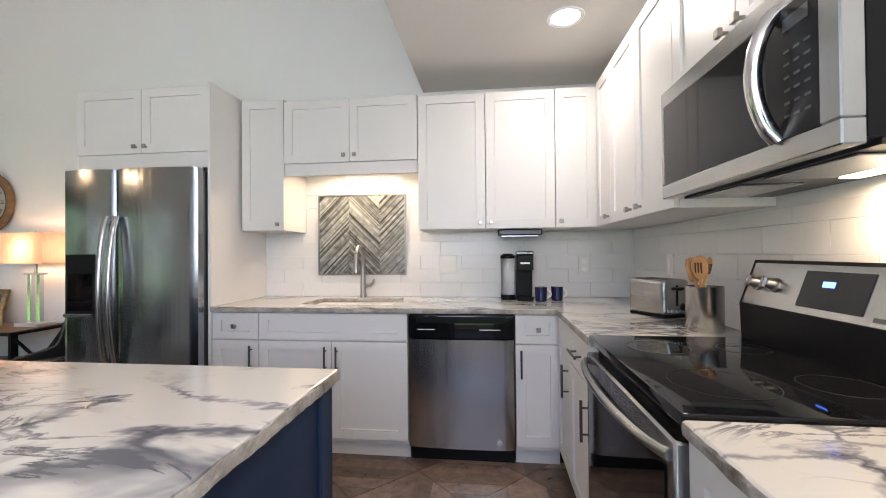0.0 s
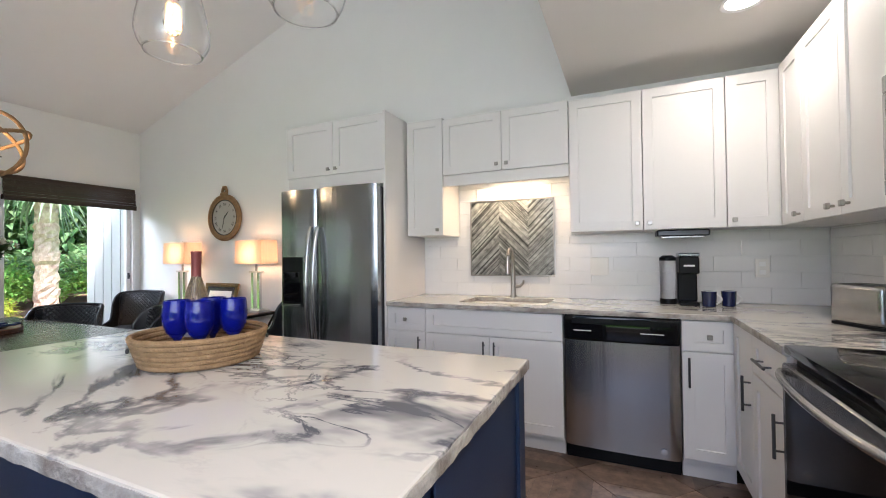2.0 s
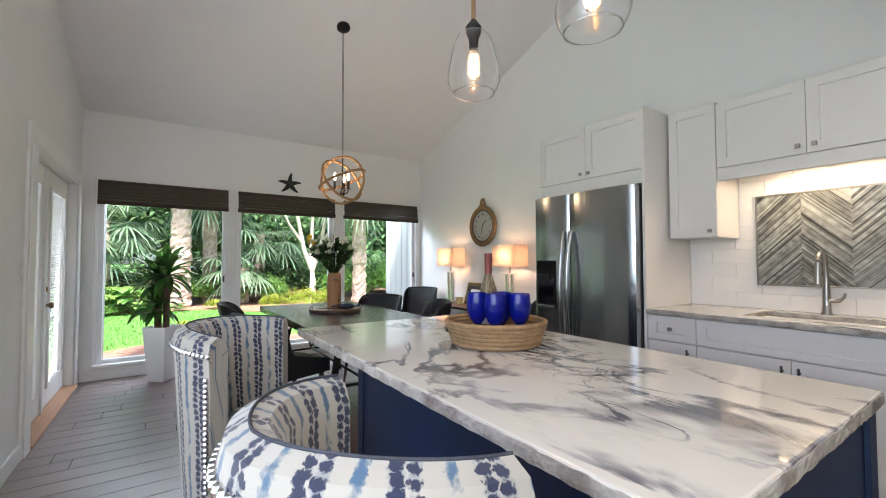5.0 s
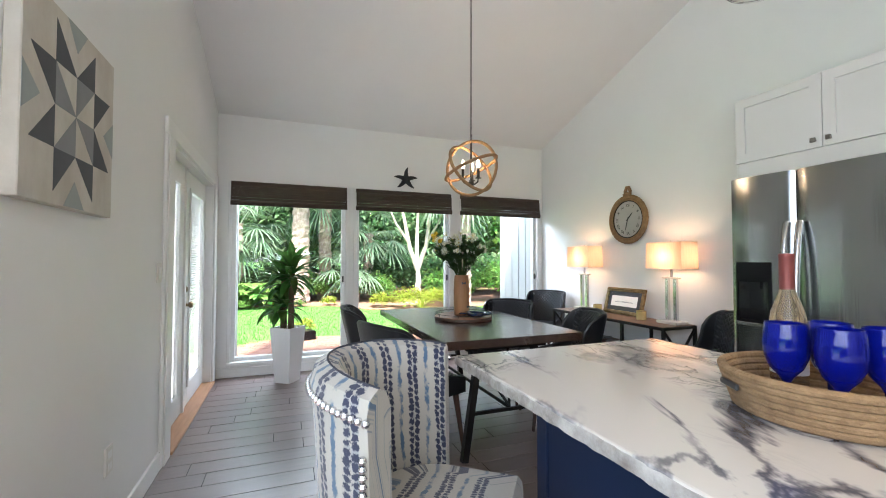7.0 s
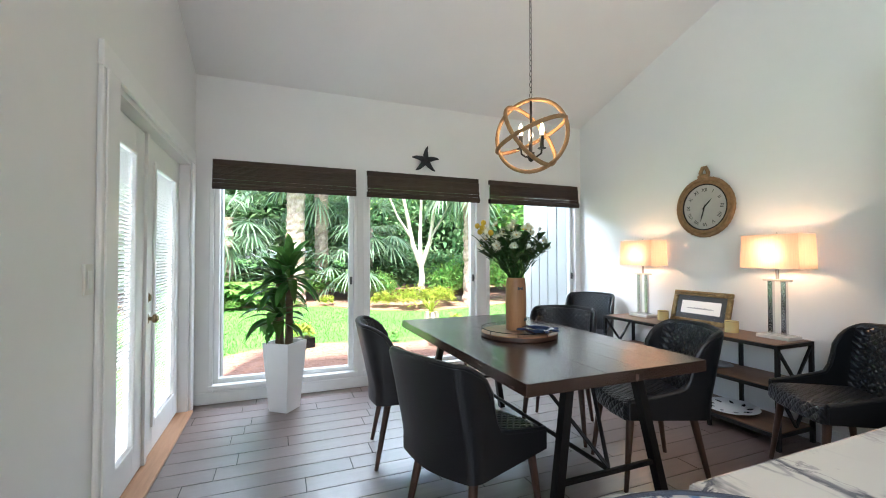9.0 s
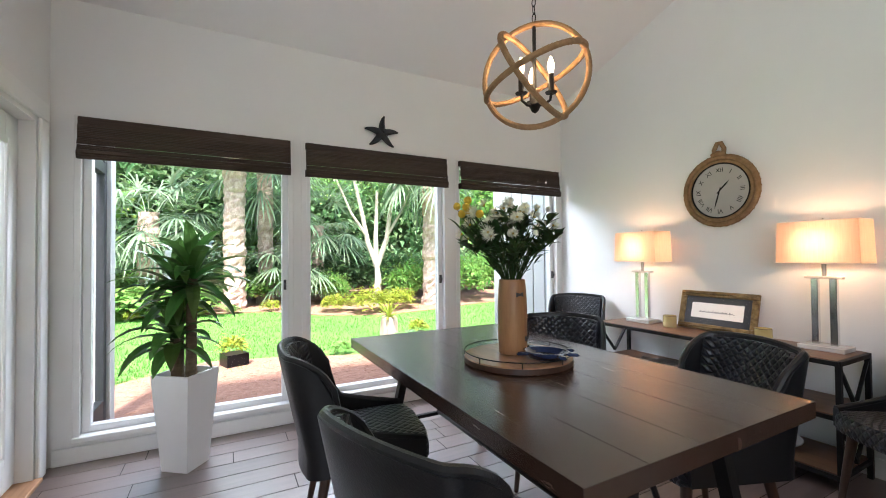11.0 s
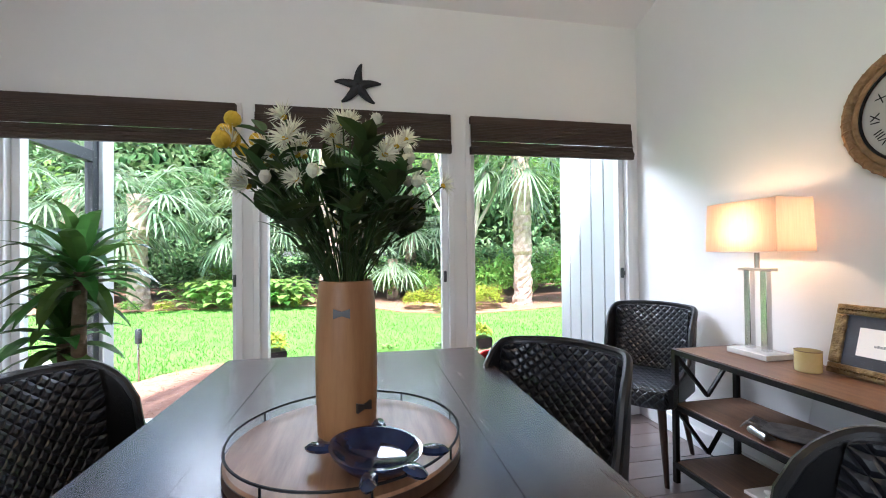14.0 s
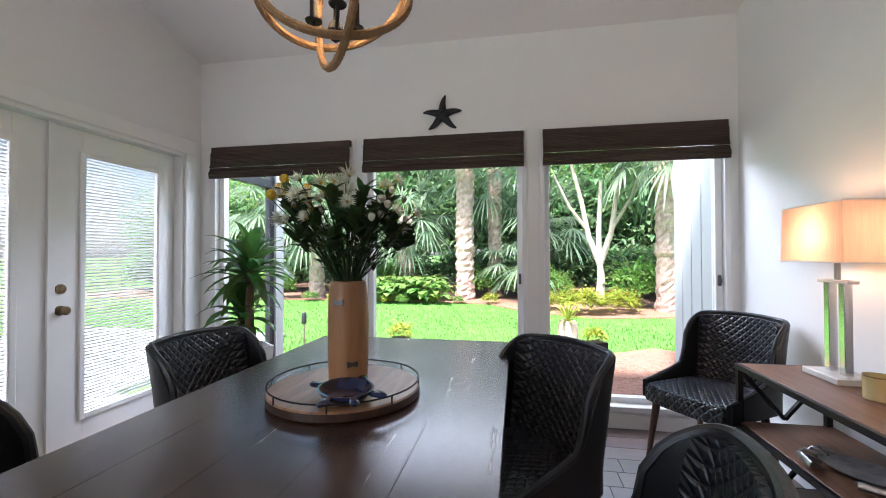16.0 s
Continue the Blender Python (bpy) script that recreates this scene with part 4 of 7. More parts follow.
part("door", bowed(0.004, DWW - 0.004, -0.601, -0.637, 0.009, 0.105, 0.735), STEEL, d, "brushed stainless door", True)
p = part("control_panel", box(0.004, DWW - 0.004, -0.648, -0.601, 0.742, 0.878, 0.006, seg=2), BLACKGLASS, d, "glossy black control panel", True)
part("handle_recess", box(0.05, DWW - 0.05, -0.6525, -0.6485, 0.835, 0.868, 0.003), BLACK, p)
part("lettering_bar", box(0.06, 0.16, -0.6495, -0.6483, 0.792, 0.797), PLATE, p, "small pale line of lettering")
part("lettering_bar", box(0.42, 0.54, -0.6495, -0.6483, 0.792, 0.797), PLATE, p)
part("badge", lathe([(0.017, 0), (0.017, 0.002), (0, 0.003)], 20, at=(0, 0, 0)), CHROME, d, "round chrome badge", True).matrix_basis = pose(0.53, -0.6455, 0.15, 90)
part("toe_kick", box(0.004, DWW - 0.004, -0.56, -0.545, 0.0, 0.10), BLACK, d)

r = thing("range", "black and stainless electric range with a glass hob", "cooker", pose(XE, -1.411, 0, 0, 0, EAST))
RW = 0.76
part("body", box(0.002, RW - 0.002, -0.60, -0.03, 0.02, 0.895), BLACK, r)
part("hob", box(0, RW, -0.635, -0.02, 0.896, 0.926, 0.006, seg=2), BLACKGLASS, r, "black glass hob", True)
for cx, cy, rr in ((0.19, -0.46, 0.095), (0.56, -0.46, 0.115), (0.19, -0.20, 0.075), (0.56, -0.20, 0.085)):
    bm = lathe([(rr - 0.002, 0), (rr - 0.002, 0.0004), (rr, 0.0004), (rr, 0)], 40, at=(cx, cy, 0.9265), cap=False)
    part("burner_ring", bm, DARKMETAL, r, smooth=True)
dr = part("oven_door", box(0.01, RW - 0.01, -0.645, -0.602, 0.30, 0.865, 0.006), STEEL, r, "stainless oven door", True)
part("oven_window", box(0.05, RW - 0.05, -0.649, -0.646, 0.33, 0.80, 0.001), BLACKGLASS, dr, "black oven glass")
pts = [(0.02 + 0.72 * u, -0.65 - 0.045 * math.sin(math.pi * u) ** 0.6, 0.835) for u in [i / 14 for i in range(15)]]
part("handle", tube(pts, 0.0125, 10), STEEL, dr, "curved steel handle", True)
part("drawer", box(0.01, RW - 0.01, -0.64, -0.602, 0.09, 0.29, 0.004), STEEL, r)
bg = part("backguard", prism([(-0.10, 0.926), (-0.022, 0.926), (-0.022, 1.205), (-0.05, 1.205), (-0.105, 1.05)], "x", 0.0, RW), BLACK, r, "black backguard")


def on_slope(z):
    return -0.105 + (z - 1.05) * 0.055 / 0.155


part("panel", prism([(on_slope(1.055) - 0.004, 1.055), (on_slope(1.055) + 0.01, 1.055), (on_slope(1.195) + 0.01, 1.195), (on_slope(1.195) - 0.004, 1.195)], "x", 0.02, RW - 0.02), STEEL, bg, "brushed steel control panel")
part("display", prism([(on_slope(1.075) - 0.007, 1.075), (on_slope(1.075), 1.075), (on_slope(1.178), 1.178), (on_slope(1.178) - 0.007, 1.178)], "x", 0.27, 0.49), BLACKGLASS, bg, "dark display window")
part("digits", prism([(on_slope(1.135) - 0.009, 1.135), (on_slope(1.135) - 0.007, 1.135), (on_slope(1.15) - 0.007, 1.15), (on_slope(1.15) - 0.009, 1.15)], "x", 0.345, 0.385), DISPLAY, bg, "lit blue digits")
part("badge", prism([(on_slope(1.07) - 0.006, 1.066), (on_slope(1.07), 1.066), (on_slope(1.08), 1.077), (on_slope(1.08) - 0.006, 1.077)], "x", 0.52, 0.57), DARKMETAL, bg)
for x in (0.075, 0.155, 0.605, 0.685):
    bm = lathe([(0.024, 0), (0.024, 0.006), (0.019, 0.010), (0.017, 0.030), (0.013, 0.034), (0, 0.034)], 18)
    box(-0.005, 0.005, -0.018, 0.018, 0.028, 0.044, 0.002, bm)
    k = part("dial", bm, NICKEL, bg, "satin metal control dial", True)
    k.matrix_basis = pose(x, on_slope(1.125) - 0.004, 1.125, 70)

mw = thing("microwave", "stainless steel over-range microwave with a black window", "microwave", pose(XE, -1.454, 1.425, 0, 0, EAST))
MWW, MWD, MWH = 0.762, 0.370, 0.378
part("body", box(0, MWW, -MWD + 0.03, -0.005, 0.012, MWH), BLACK, mw, "black casing")
part("underside", box(0.01, MWW - 0.01, -MWD + 0.06, -0.02, 0.0, 0.012), DARKMETAL, mw)
for k in range(2):
    part("grease_filter", box(0.06 + 0.36 * k, 0.33 + 0.36 * k, -0.30, -0.14, -0.006, 0.0, 0.002), STEELD, mw)
part("hood_lamp", box(0.40, 0.58, -0.11, -0.06, -0.004, 0.0), HOODLIGHT, mw, "lit cooktop lamp")
fr = part("front_frame", boxes((0, MWW, -MWD - 0.012, -MWD + 0.03, 0, 0.048), (0, MWW, -MWD - 0.012, -MWD + 0.03, MWH - 0.055, MWH), (0, 0.022, -MWD - 0.012, -MWD + 0.03, 0.048, MWH - 0.055),
                               (MWW - 0.05, MWW, -MWD - 0.012, -MWD + 0.03, 0.048, MWH - 0.055), bevel=0.003), STEEL, mw, "brushed stainless frame")
part("window", box(0.022, 0.565, -MWD - 0.010, -MWD + 0.02, 0.048, MWH - 0.055), BLACKGLASS, mw, "dark glass door window")
cp = part("control_panel", box(0.565, MWW - 0.05, -MWD - 0.011, -MWD + 0.02, 0.048, MWH - 0.055), BLACK, mw, "black key panel")
part("key_display", box(0.62, 0.69, -MWD - 0.0125, -MWD - 0.0112, 0.27, 0.298), DARKMETAL, cp)
for rr in range(6):
    for cc in range(3):
        part("key", box(0.622 + 0.028 * cc, 0.638 + 0.028 * cc, -MWD - 0.0122, -MWD - 0.0112, 0.09 + 0.027 * rr, 0.095 + 0.027 * rr), DARKMETAL, cp)
pts = [(0.600, -MWD - 0.012 - 0.048 * math.sin(math.pi * u) ** 0.7, 0.05 + 0.275 * u) for u in [i / 14 for i in range(15)]]
part("handle", tube(pts, 0.017, 10), CHROME, mw, "curved chrome handle", True)
lamp("hood_bulb", "AREA", pose(XE - 0.085, -1.94, 1.415), 1.0, (1.0, 0.74, 0.44), 0.16, 0.05)

# ---- island ----
i = thing("island", "navy blue kitchen island with a veined white marble top", "kitchen island")
IX0, IX1, IY0, IY1 = -1.775, 0.045, -2.845, -1.90
part("slab", box(IX0, IX1, IY0, IY1, 0.882, 0.917, 0.006, seg=2), MARBLE, i, "white marble slab with dark grey veins")
for k, (p0, p1) in enumerate((((IX0, IY0), (IX1, IY0)), ((IX1, IY0), (IX1, IY1)), ((IX1, IY1), (IX0, IY1)), ((IX0, IY1), (IX0, IY0)))):
    part("edge", rough_edge(p0, p1, 0.882, 0.917, 20 + k), CHISEL, i, "broken grey-white stone edge")
part("base", box(IX0 + 0.13, IX1 - 0.022, IY0 + 0.27, IY1 - 0.03, 0.0, 0.881), NAVY, i, "navy painted base")
for xx in (IX0 + 0.12, IX1 - 0.07):
    part("corner_post", box(xx, xx + 0.058, IY0 + 0.262, IY0 + 0.32, 0.0, 0.881, 0.002), NAVY, i)
part("end_panel", boxes((IX1 - 0.0215, IX1 - 0.010, IY0 + 0.262, IY0 + 0.335, 0, 0.881), (IX1 - 0.0215, IX1 - 0.010, IY1 - 0.095, IY1 - 0.028, 0, 0.881),
                        (IX1 - 0.0215, IX1 - 0.012, IY0 + 0.335, IY1 - 0.095, 0, 0.10), bevel=0.001), NAVY, i)

# ---- lamps over the island and kitchen ----


def rope_points(n, f):
    return [f(k / n) for k in range(n)]


def pendant(x, y, zrim):
    p = thing("pendant_light", "clear glass pendant with a filament bulb on a rope cord", "pendant light", pose(x, y, zrim), "pendants over the island")
    prof = [(0.084, 0.0), (0.100, 0.024), (0.109, 0.052), (0.108, 0.085), (0.098, 0.14), (0.085, 0.195), (0.071, 0.232), (0.050, 0.254), (0.030, 0.264)]
    inner = [(r - 0.0025, z) for r, z in prof][::-1]
    part("glass_shade", lathe(prof + inner + [prof[0]], 32, cap=False), CLEARGLASS, p, "clear blown glass shade", True).visible_shadow = False
    part("glass_rim", tube([(0.084 * math.cos(2 * math.pi * k / 40), 0.084 * math.sin(2 * math.pi * k / 40), 0.0) for k in range(40)], 0.0028, 6, closed=True), CLEARGLASS, p, smooth=True).visible_shadow = False
    part("socket", lathe([(0, 0.185), (0.018, 0.185), (0.020, 0.23), (0.030, 0.25), (0.034, 0.278), (0.022, 0.295), (0.012, 0.31), (0, 0.31)], 20), IRON, p, "black metal socket", True)
    part("bulb", lathe([(0, 0.06), (0.018, 0.066), (0.029, 0.095), (0.029, 0.135), (0.015, 0.175), (0.012, 0.186), (0, 0.186)], 16), CLEARGLASS, p, "clear bulb", True).visible_shadow = False
    bm = bmesh.new()
    for k in range(4):
        a = k * math.pi / 2
        tube([(0.015 * math.cos(a), 0.015 * math.sin(a), 0.085), (0.010 * math.cos(a), 0.010 * math.sin(a), 0.162)], 0.0055, 6, bm)
    part("filament", bm, BULB, p, "glowing filament")
    top = roof(x) - zrim
    part("cord", tube([(0, 0, 0.305), (0, 0, top)], 0.009, 8), ROPE, p, "twisted rope cord")
    part("canopy", lathe([(0.06, 0), (0.06, 0.02), (0.02, 0.03), (0, 0.03)], 24, at=(0, 0, top - 0.03)), IRON, p, smooth=True)
    lamp("pendant_bulb", "POINT", pose(x, y, zrim + 0.10), 1.6, (1.0, 0.66, 0.36), 0.02)


pendant(-1.03, -2.34, 1.935)
pendant(-0.46, -2.34, 1.93)


def downlight(x, y, power):
    d = thing("downlight", "round white recessed downlight, lit", "ceiling light", pose(x, y, SOFFIT), "downlights")
    part("trim_ring", lathe([(0.075, 0), (0.095, -0.004), (0.092, -0.010), (0.072, -0.006)], 32, cap=False), TRIM, d, smooth=True)
    part("lens", lathe([(0.073, -0.004), (0.0, -0.005)], 32, cap=False), CANLIGHT, d, "glowing lens")
    lamp("downlight_lamp", "AREA", pose(x, y, SOFFIT - 0.014), power, (1.0, 0.88, 0.72), 0.13)


downlight(0.86, -0.88, 2.4)
# unseen extra fitting, added to brighten the lower cabinets and kitchen floor
downlight(0.80, -3.62, 7.0)

# ---- small things in the kitchen ----


def wall_plate(name, label, m, w, h, sockets):
    p = thing(name, label, "wall plate", m)
    part("plate", box(-w / 2, w / 2, -0.018, -0.0085, -h / 2, h / 2, 0.0015), SWITCH, p)
    for dx, dz, sw, sh in sockets:
        part("insert", box(dx - sw / 2, dx + sw / 2, -0.0215, -0.0182, dz - sh / 2, dz + sh / 2, 0.001), TRIM, p)
    return p


wall_plate("blank_plate", "square white blank plate on the tiles", pose(0.158, 0, 1.155), 0.128, 0.130, [])
wall_plate("socket", "white double electric socket on the tiles", pose(1.125, 0, 1.145), 0.075, 0.118, [(0, 0.026, 0.034, 0.03), (0, -0.026, 0.034, 0.03)])
wall_plate("light_switch", "white switch on the tiles", pose(XE, -0.62, 1.165, 0, 0, -90), 0.075, 0.118, [(0, 0, 0.034, 0.068)])
wall_plate("light_switch", "white light switch beside the double doors", pose(-3.27, YS - 0.008, 1.185, 0, 0, 180), 0.075, 0.118, [(0, 0, 0.034, 0.068)])
wall_plate("socket", "white electric socket low on the wall", pose(-2.58, YS - 0.008, 0.40, 0, 0, 180), 0.075, 0.118, [(0, 0.026, 0.034, 0.03), (0, -0.026, 0.034, 0.03)])

u = thing("under_cabinet_radio", "flat black device fixed under the wall cabinet", "radio", pose(0.665, -0.16, 1.335))
part("case", box(-0.145, 0.145, -0.10, 0.10, 0.02, 0.058, 0.006), BLACK, u)
part("face", box(-0.135, 0.135, -0.104, -0.1005, 0.026, 0.052), DARKMETAL, u)
part("foot_plate", box(-0.12, 0.12, -0.09, 0.06, 0.008, 0.0195, 0.002), STEEL, u)

c = thing("coffee_maker", "black single-serve coffee maker with a clear water tank", "coffee maker", pose(0.635, -0.16, CT1))
part("body", boxes((0.005, 0.115, -0.10, 0.08, 0, 0.02), (0.005, 0.115, 0.0, 0.08, 0.02, 0.23), (0.005, 0.115, -0.10, 0.08, 0.20, 0.305), bevel=0.006), BLACK, c, smooth=True)
part("lid", box(0.003, 0.117, -0.102, 0.06, 0.306, 0.33, 0.006), STEELD, c, "grey lid")
part("name_bar", box(0.03, 0.09, -0.1025, -0.1005, 0.245, 0.256), PLATE, c)
t = part("water_tank", lathe([(0.042, 0.035), (0.045, 0.04), (0.047, 0.28)], 24, at=(-0.05, 0.0, 0)), CLEARGLASS, c, "clear water tank", True)
part("tank_base", lathe([(0.05, 0), (0.05, 0.034), (0, 0.034)], 24, at=(-0.05, 0, 0)), BLACK, c, smooth=True)
part("tank_lid", lathe([(0.05, 0.281), (0.05, 0.30), (0.03, 0.315), (0, 0.315)], 24, at=(-0.05, 0, 0)), BLACK, c, smooth=True)


def mug(x, y, rz):
    m = thing("mug", "navy blue mug with a white handle", "mug", pose(x, y, CT1, 0, 0, rz), "mugs")
    part("cup", lathe([(0.030, 0), (0.036, 0.004), (0.040, 0.095), (0.037, 0.095), (0.033, 0.008), (0, 0.008)], 24), MUGBLUE, m, smooth=True)
    pts = [(0.036 + 0.028 * math.sin(math.pi * k / 10), 0, 0.018 + 0.062 * k / 10) for k in range(11)]
    part("handle", tube(pts, 0.005, 8), PLATE, m, "white handle", True)
    part("rim", lathe([(0.0400, 0.0955), (0.0405, 0.098), (0.0370, 0.098), (0.0370, 0.0955)], 24, cap=False), PLATE, m, smooth=True)


mug(0.795, -0.27, -12)
mug(0.905, -0.22, -8)

t = thing("toaster", "brushed steel two-slot toaster", "toaster", pose(1.30, -0.82, CT1, 0, 0, -66))
part("body", box(-0.105, 0.13, -0.078, 0.078, 0.012, 0.185, 0.022, seg=3), STEEL, t, smooth=True)
part("base", box(-0.10, 0.125, -0.073, 0.073, 0.0, 0.014, 0.003), BLACK, t)
for s_ in (-0.032, 0.032):
    part("slot", box(-0.08, 0.10, s_ - 0.014, s_ + 0.014, 0.1835, 0.1862), BLACK, t)
part("lever_track", box(0.1285, 0.1315, -0.006, 0.006, 0.06, 0.16), BLACK, t)
part("lever", box(0.13, 0.155, -0.02, 0.02, 0.135, 0.15, 0.004), BLACK, t)
bm = lathe([(0.018, 0), (0.018, 0.012), (0.012, 0.016), (0, 0.016)], 16)
part("dial", bm, BLACK, t, smooth=True).matrix_basis = pose(0.13, 0.05, 0.05, 0, 90)
for k in range(4):
    part("button", box(0.1295, 0.133, -0.06 + 0.022 * k, -0.046 + 0.022 * k, 0.03, 0.042, 0.001), CHROME, t)

c = thing("utensil_crock", "round stainless steel crock of utensils", "utensil holder", pose(1.322, -1.255, CT1))
part("crock", lathe([(0.066, 0), (0.068, 0.003), (0.068, 0.176), (0.070, 0.18), (0.064, 0.18), (0.063, 0.006), (0, 0.006)], 32), STEEL, c, smooth=True)


def spoon(label, x, y, tilt, turn, kind):
    s = thing("wooden_spoon", label, "wooden spoon", pose(1.322 + x, -1.255 + y, CT1 + 0.012, tilt, 0, turn), "utensils in the crock")
    part("shaft", tube([(0, 0, 0), (0, 0, 0.20)], 0.006, 8), SPOON, s, smooth=True)
    if kind == "round":
        bm = lathe([(0, 0), (0.02, 0.008), (0.034, 0.035), (0.036, 0.06), (0.026, 0.088), (0, 0.098)], 20)
        bmesh.ops.scale(bm, vec=(1, 0.22, 1), verts=bm.verts)
    else:
        bm = box(-0.024, 0.024, -0.005, 0.005, 0, 0.085, 0.004)
    part("bowl", bm, SPOON, s, smooth=True).location = (0, 0, 0.195)
    if kind == "round" and x < 0:
        for k in (-0.012, 0, 0.012):
            part("slot", box(k - 0.0025, k + 0.0025, -0.0095, 0.0095, 0.225, 0.265), LEGWOOD, s)


spoon("pale wooden slotted spoon standing in the crock", -0.03, 0.02, 12, 40, "round")
spoon("pale wooden spoon standing in the crock", -0.01, -0.015, 5, -60, "round")
spoon("reddish wooden spoon standing in the crock", 0.0, -0.02, 14, -150, "round")
spoon("flat wooden spatula standing in the crock", 0.0, -0.028, 22, -170, "flat")

# ---- tray on the island ----
b = thing("basket_tray", "round coiled seagrass tray on the island", "tray", pose(-0.955, -2.295, 0.9175))
for k in range(6):
    rr = 0.168 + 0.005 * k
    pts = [(rr * math.cos(2 * math.pi * i_ / 48), rr * math.sin(2 * math.pi * i_ / 48), 0.012 + 0.0155 * k) for i_ in range(48)]
    part("coil", tube(pts, 0.0095, 8, closed=True), SEAGRASS, b, smooth=True)
part("bottom", lathe([(0.166, 0.001), (0.166, 0.012), (0, 0.012)], 40), SEAGRASS, b, smooth=True)
for a in (-75, 105):
    part("handle_opening", box(-0.035, 0.035, -0.201, -0.192, 0.052, 0.066, 0.003), DARKMETAL, b).matrix_basis = pose(0, 0, 0, 0, 0, a + 45)


def goblet(x, y):
    g = thing("goblet", "cobalt blue glass goblet", "goblet", pose(x, y, 0.931), "blue goblets in the tray")
    prof = [(0.034, 0), (0.034, 0.004), (0.010, 0.010), (0.007, 0.020), (0.0075, 0.050), (0.014, 0.062), (0.031, 0.082), (0.041, 0.108), (0.0435, 0.135), (0.0415, 0.165), (0.039, 0.185), (0.0365, 0.185), (0.039, 0.135), (0.036, 0.108), (0.026, 0.084), (0, 0.068)]
    part("glass", lathe(prof, 28), BLUEGLASS, g, smooth=True)


for x_, y_ in ((-1.005, -2.345), (-0.910, -2.335), (-0.875, -2.240), (-0.970, -2.245)):
    goblet(x_, y_)
w = thing("wine_bottle", "clear wine bottle with a rose foil neck", "bottle", pose(-1.055, -2.245, 0.931))
part("bottle", lathe([(0.036, 0), (0.038, 0.006), (0.038, 0.17), (0.034, 0.20), (0.017, 0.25), (0.0145, 0.27), (0.0145, 0.30), (0, 0.30)], 28), WINE, w, smooth=True)
part("foil", lathe([(0.0155, 0.255), (0.0162, 0.26), (0.0162, 0.335), (0.0172, 0.337), (0.0172, 0.345), (0, 0.346)], 24), FOIL, w, "rose foil cap", True)
part("label", lathe([(0.0385, 0.05), (0.0385, 0.14)], 28, cap=False), PAPER, w, "pale paper label", True)


# ---- upholstered island stools ----
def island_stool(m):
    s = thing("island_chair", "barrel-backed island chair in blue and white ikat fabric with nailhead trim", "chair", m, "island chairs")
    nu, nv = 40, 12
    th = 0.078

    def plan(u, off):
        """Along the U from one arm tip, round the back, to the other."""
        r = 0.272 + off
        a = 1.5 * math.pi + (u - 0.5) * 2.84
        return (r * math.cos(a), r * 1.03 * math.sin(a))

    def top(u):
        e = abs(u - 0.5) * 2
        return 1.015 - 0.02 * max(0.0, (e - 0.35) / 0.65) ** 1.6

    bm = bmesh.new()
    lay = bm.verts.layers.float_vector.new("cloth")
    ring = [(0.0, 0.46), (0.0, 0.6), (0.0, 0.75), (0.0, 0.88), (0.003, 0.955), (-0.008, 0.985), (-0.038, 1.0), (-0.066, 0.988), (-th - 0.004, 0.95), (-th, 0.85), (-th, 0.72), (-th, 0.60)]
    grid = []
    for iu in range(nu + 1):
        u_ = iu / nu
        col = []
        arc = 0.0
        last = None
        for off, f in ring:
            hz = 0.46 + (top(u_) - 0.46) * (f - 0.46) / 0.54
            x, y = plan(u_, off + 0.02 * (f - 0.46))
            v = bm.verts.new((x, y - 0.09 * (hz - 0.6) * (1 - abs(u_ - 0.5) * 1.6), hz))
            if last is not None:
                arc += (v.co - last).length
            last = v.co.copy()
            v[lay] = (u_ * 1.12, arc, 0)
            col.append(v)
        grid.append(col)
    for a, c in zip(grid, grid[1:]):
        for k in range(len(ring) - 1):
            bm.faces.new((a[k], c[k], c[k + 1], a[k + 1]))
        bm.faces.new((a[-1], c[-1], c[0], a[0]))
    bm.faces.new(grid[0])
    bm.faces.new(grid[-1][::-1])
    part("back", bm, IKAT, s, "curved padded back in ikat fabric", True)
    # piping along the inner rim
    part("piping", tube([(plan(k / 60, -0.03)[0], plan(k / 60, -0.03)[1] - 0.09 * (top(k / 60) - 0.6) * (1 - abs(k / 60 - 0.5) * 1.6), top(k / 60) + 0.001) for k in range(61)], 0.0026, 6), PIPING, s, "thin dark seam piping", smooth=True)
    # seat
    bm = bmesh.new()
    lay = bm.verts.layers.float_vector.new("cloth")
    poly = [plan(k / 24, -th - 0.004) for k in range(25)] + [(0.185, 0.20), (-0.185, 0.20)]
    levels = [(1.0, 0.46), (1.0, 0.60), (0.985, 0.632), (0.93, 0.652), (0.6, 0.662)]
    rings = []
    for sc, z in levels:
        r_ = []
        for x, y in poly:
            v = bm.verts.new((x * sc, (y - 0.0) * sc, z))
            v[lay] = (y * 1.0 + 0.3, x + 0.4, 0)
            r_.append(v)
        rings.append(r_)
    for a, c in zip(rings, rings[1:]):
        for k in range(len(poly)):
            bm.faces.new((a[k], a[(k + 1) % len(poly)], c[(k + 1) % len(poly)], c[k]))
    bm.faces.new(rings[-1])
    bm.faces.new(rings[0][::-1])
    part("seat", bm, IKAT, s, "padded striped seat", True)
    # nailheads round the outside rim and down the arm fronts
    nail = None
    spots = []
    for k in range(50):
        u_ = k / 49
        f = 0.945
        hz = 0.46 + (top(u_) - 0.46) * (f - 0.46) / 0.54
        x, y = plan(u_, 0.017)
        spots.append((x, y - 0.09 * (hz - 0.6) * (1 - abs(u_ - 0.5) * 1.6), hz))
    for sx in (-1, 1):
        for k in range(22):
            u_, hz = 0.5 + 0.488 * sx, 0.52 + 0.0165 * k
            x, y = plan(u_, 0.014)
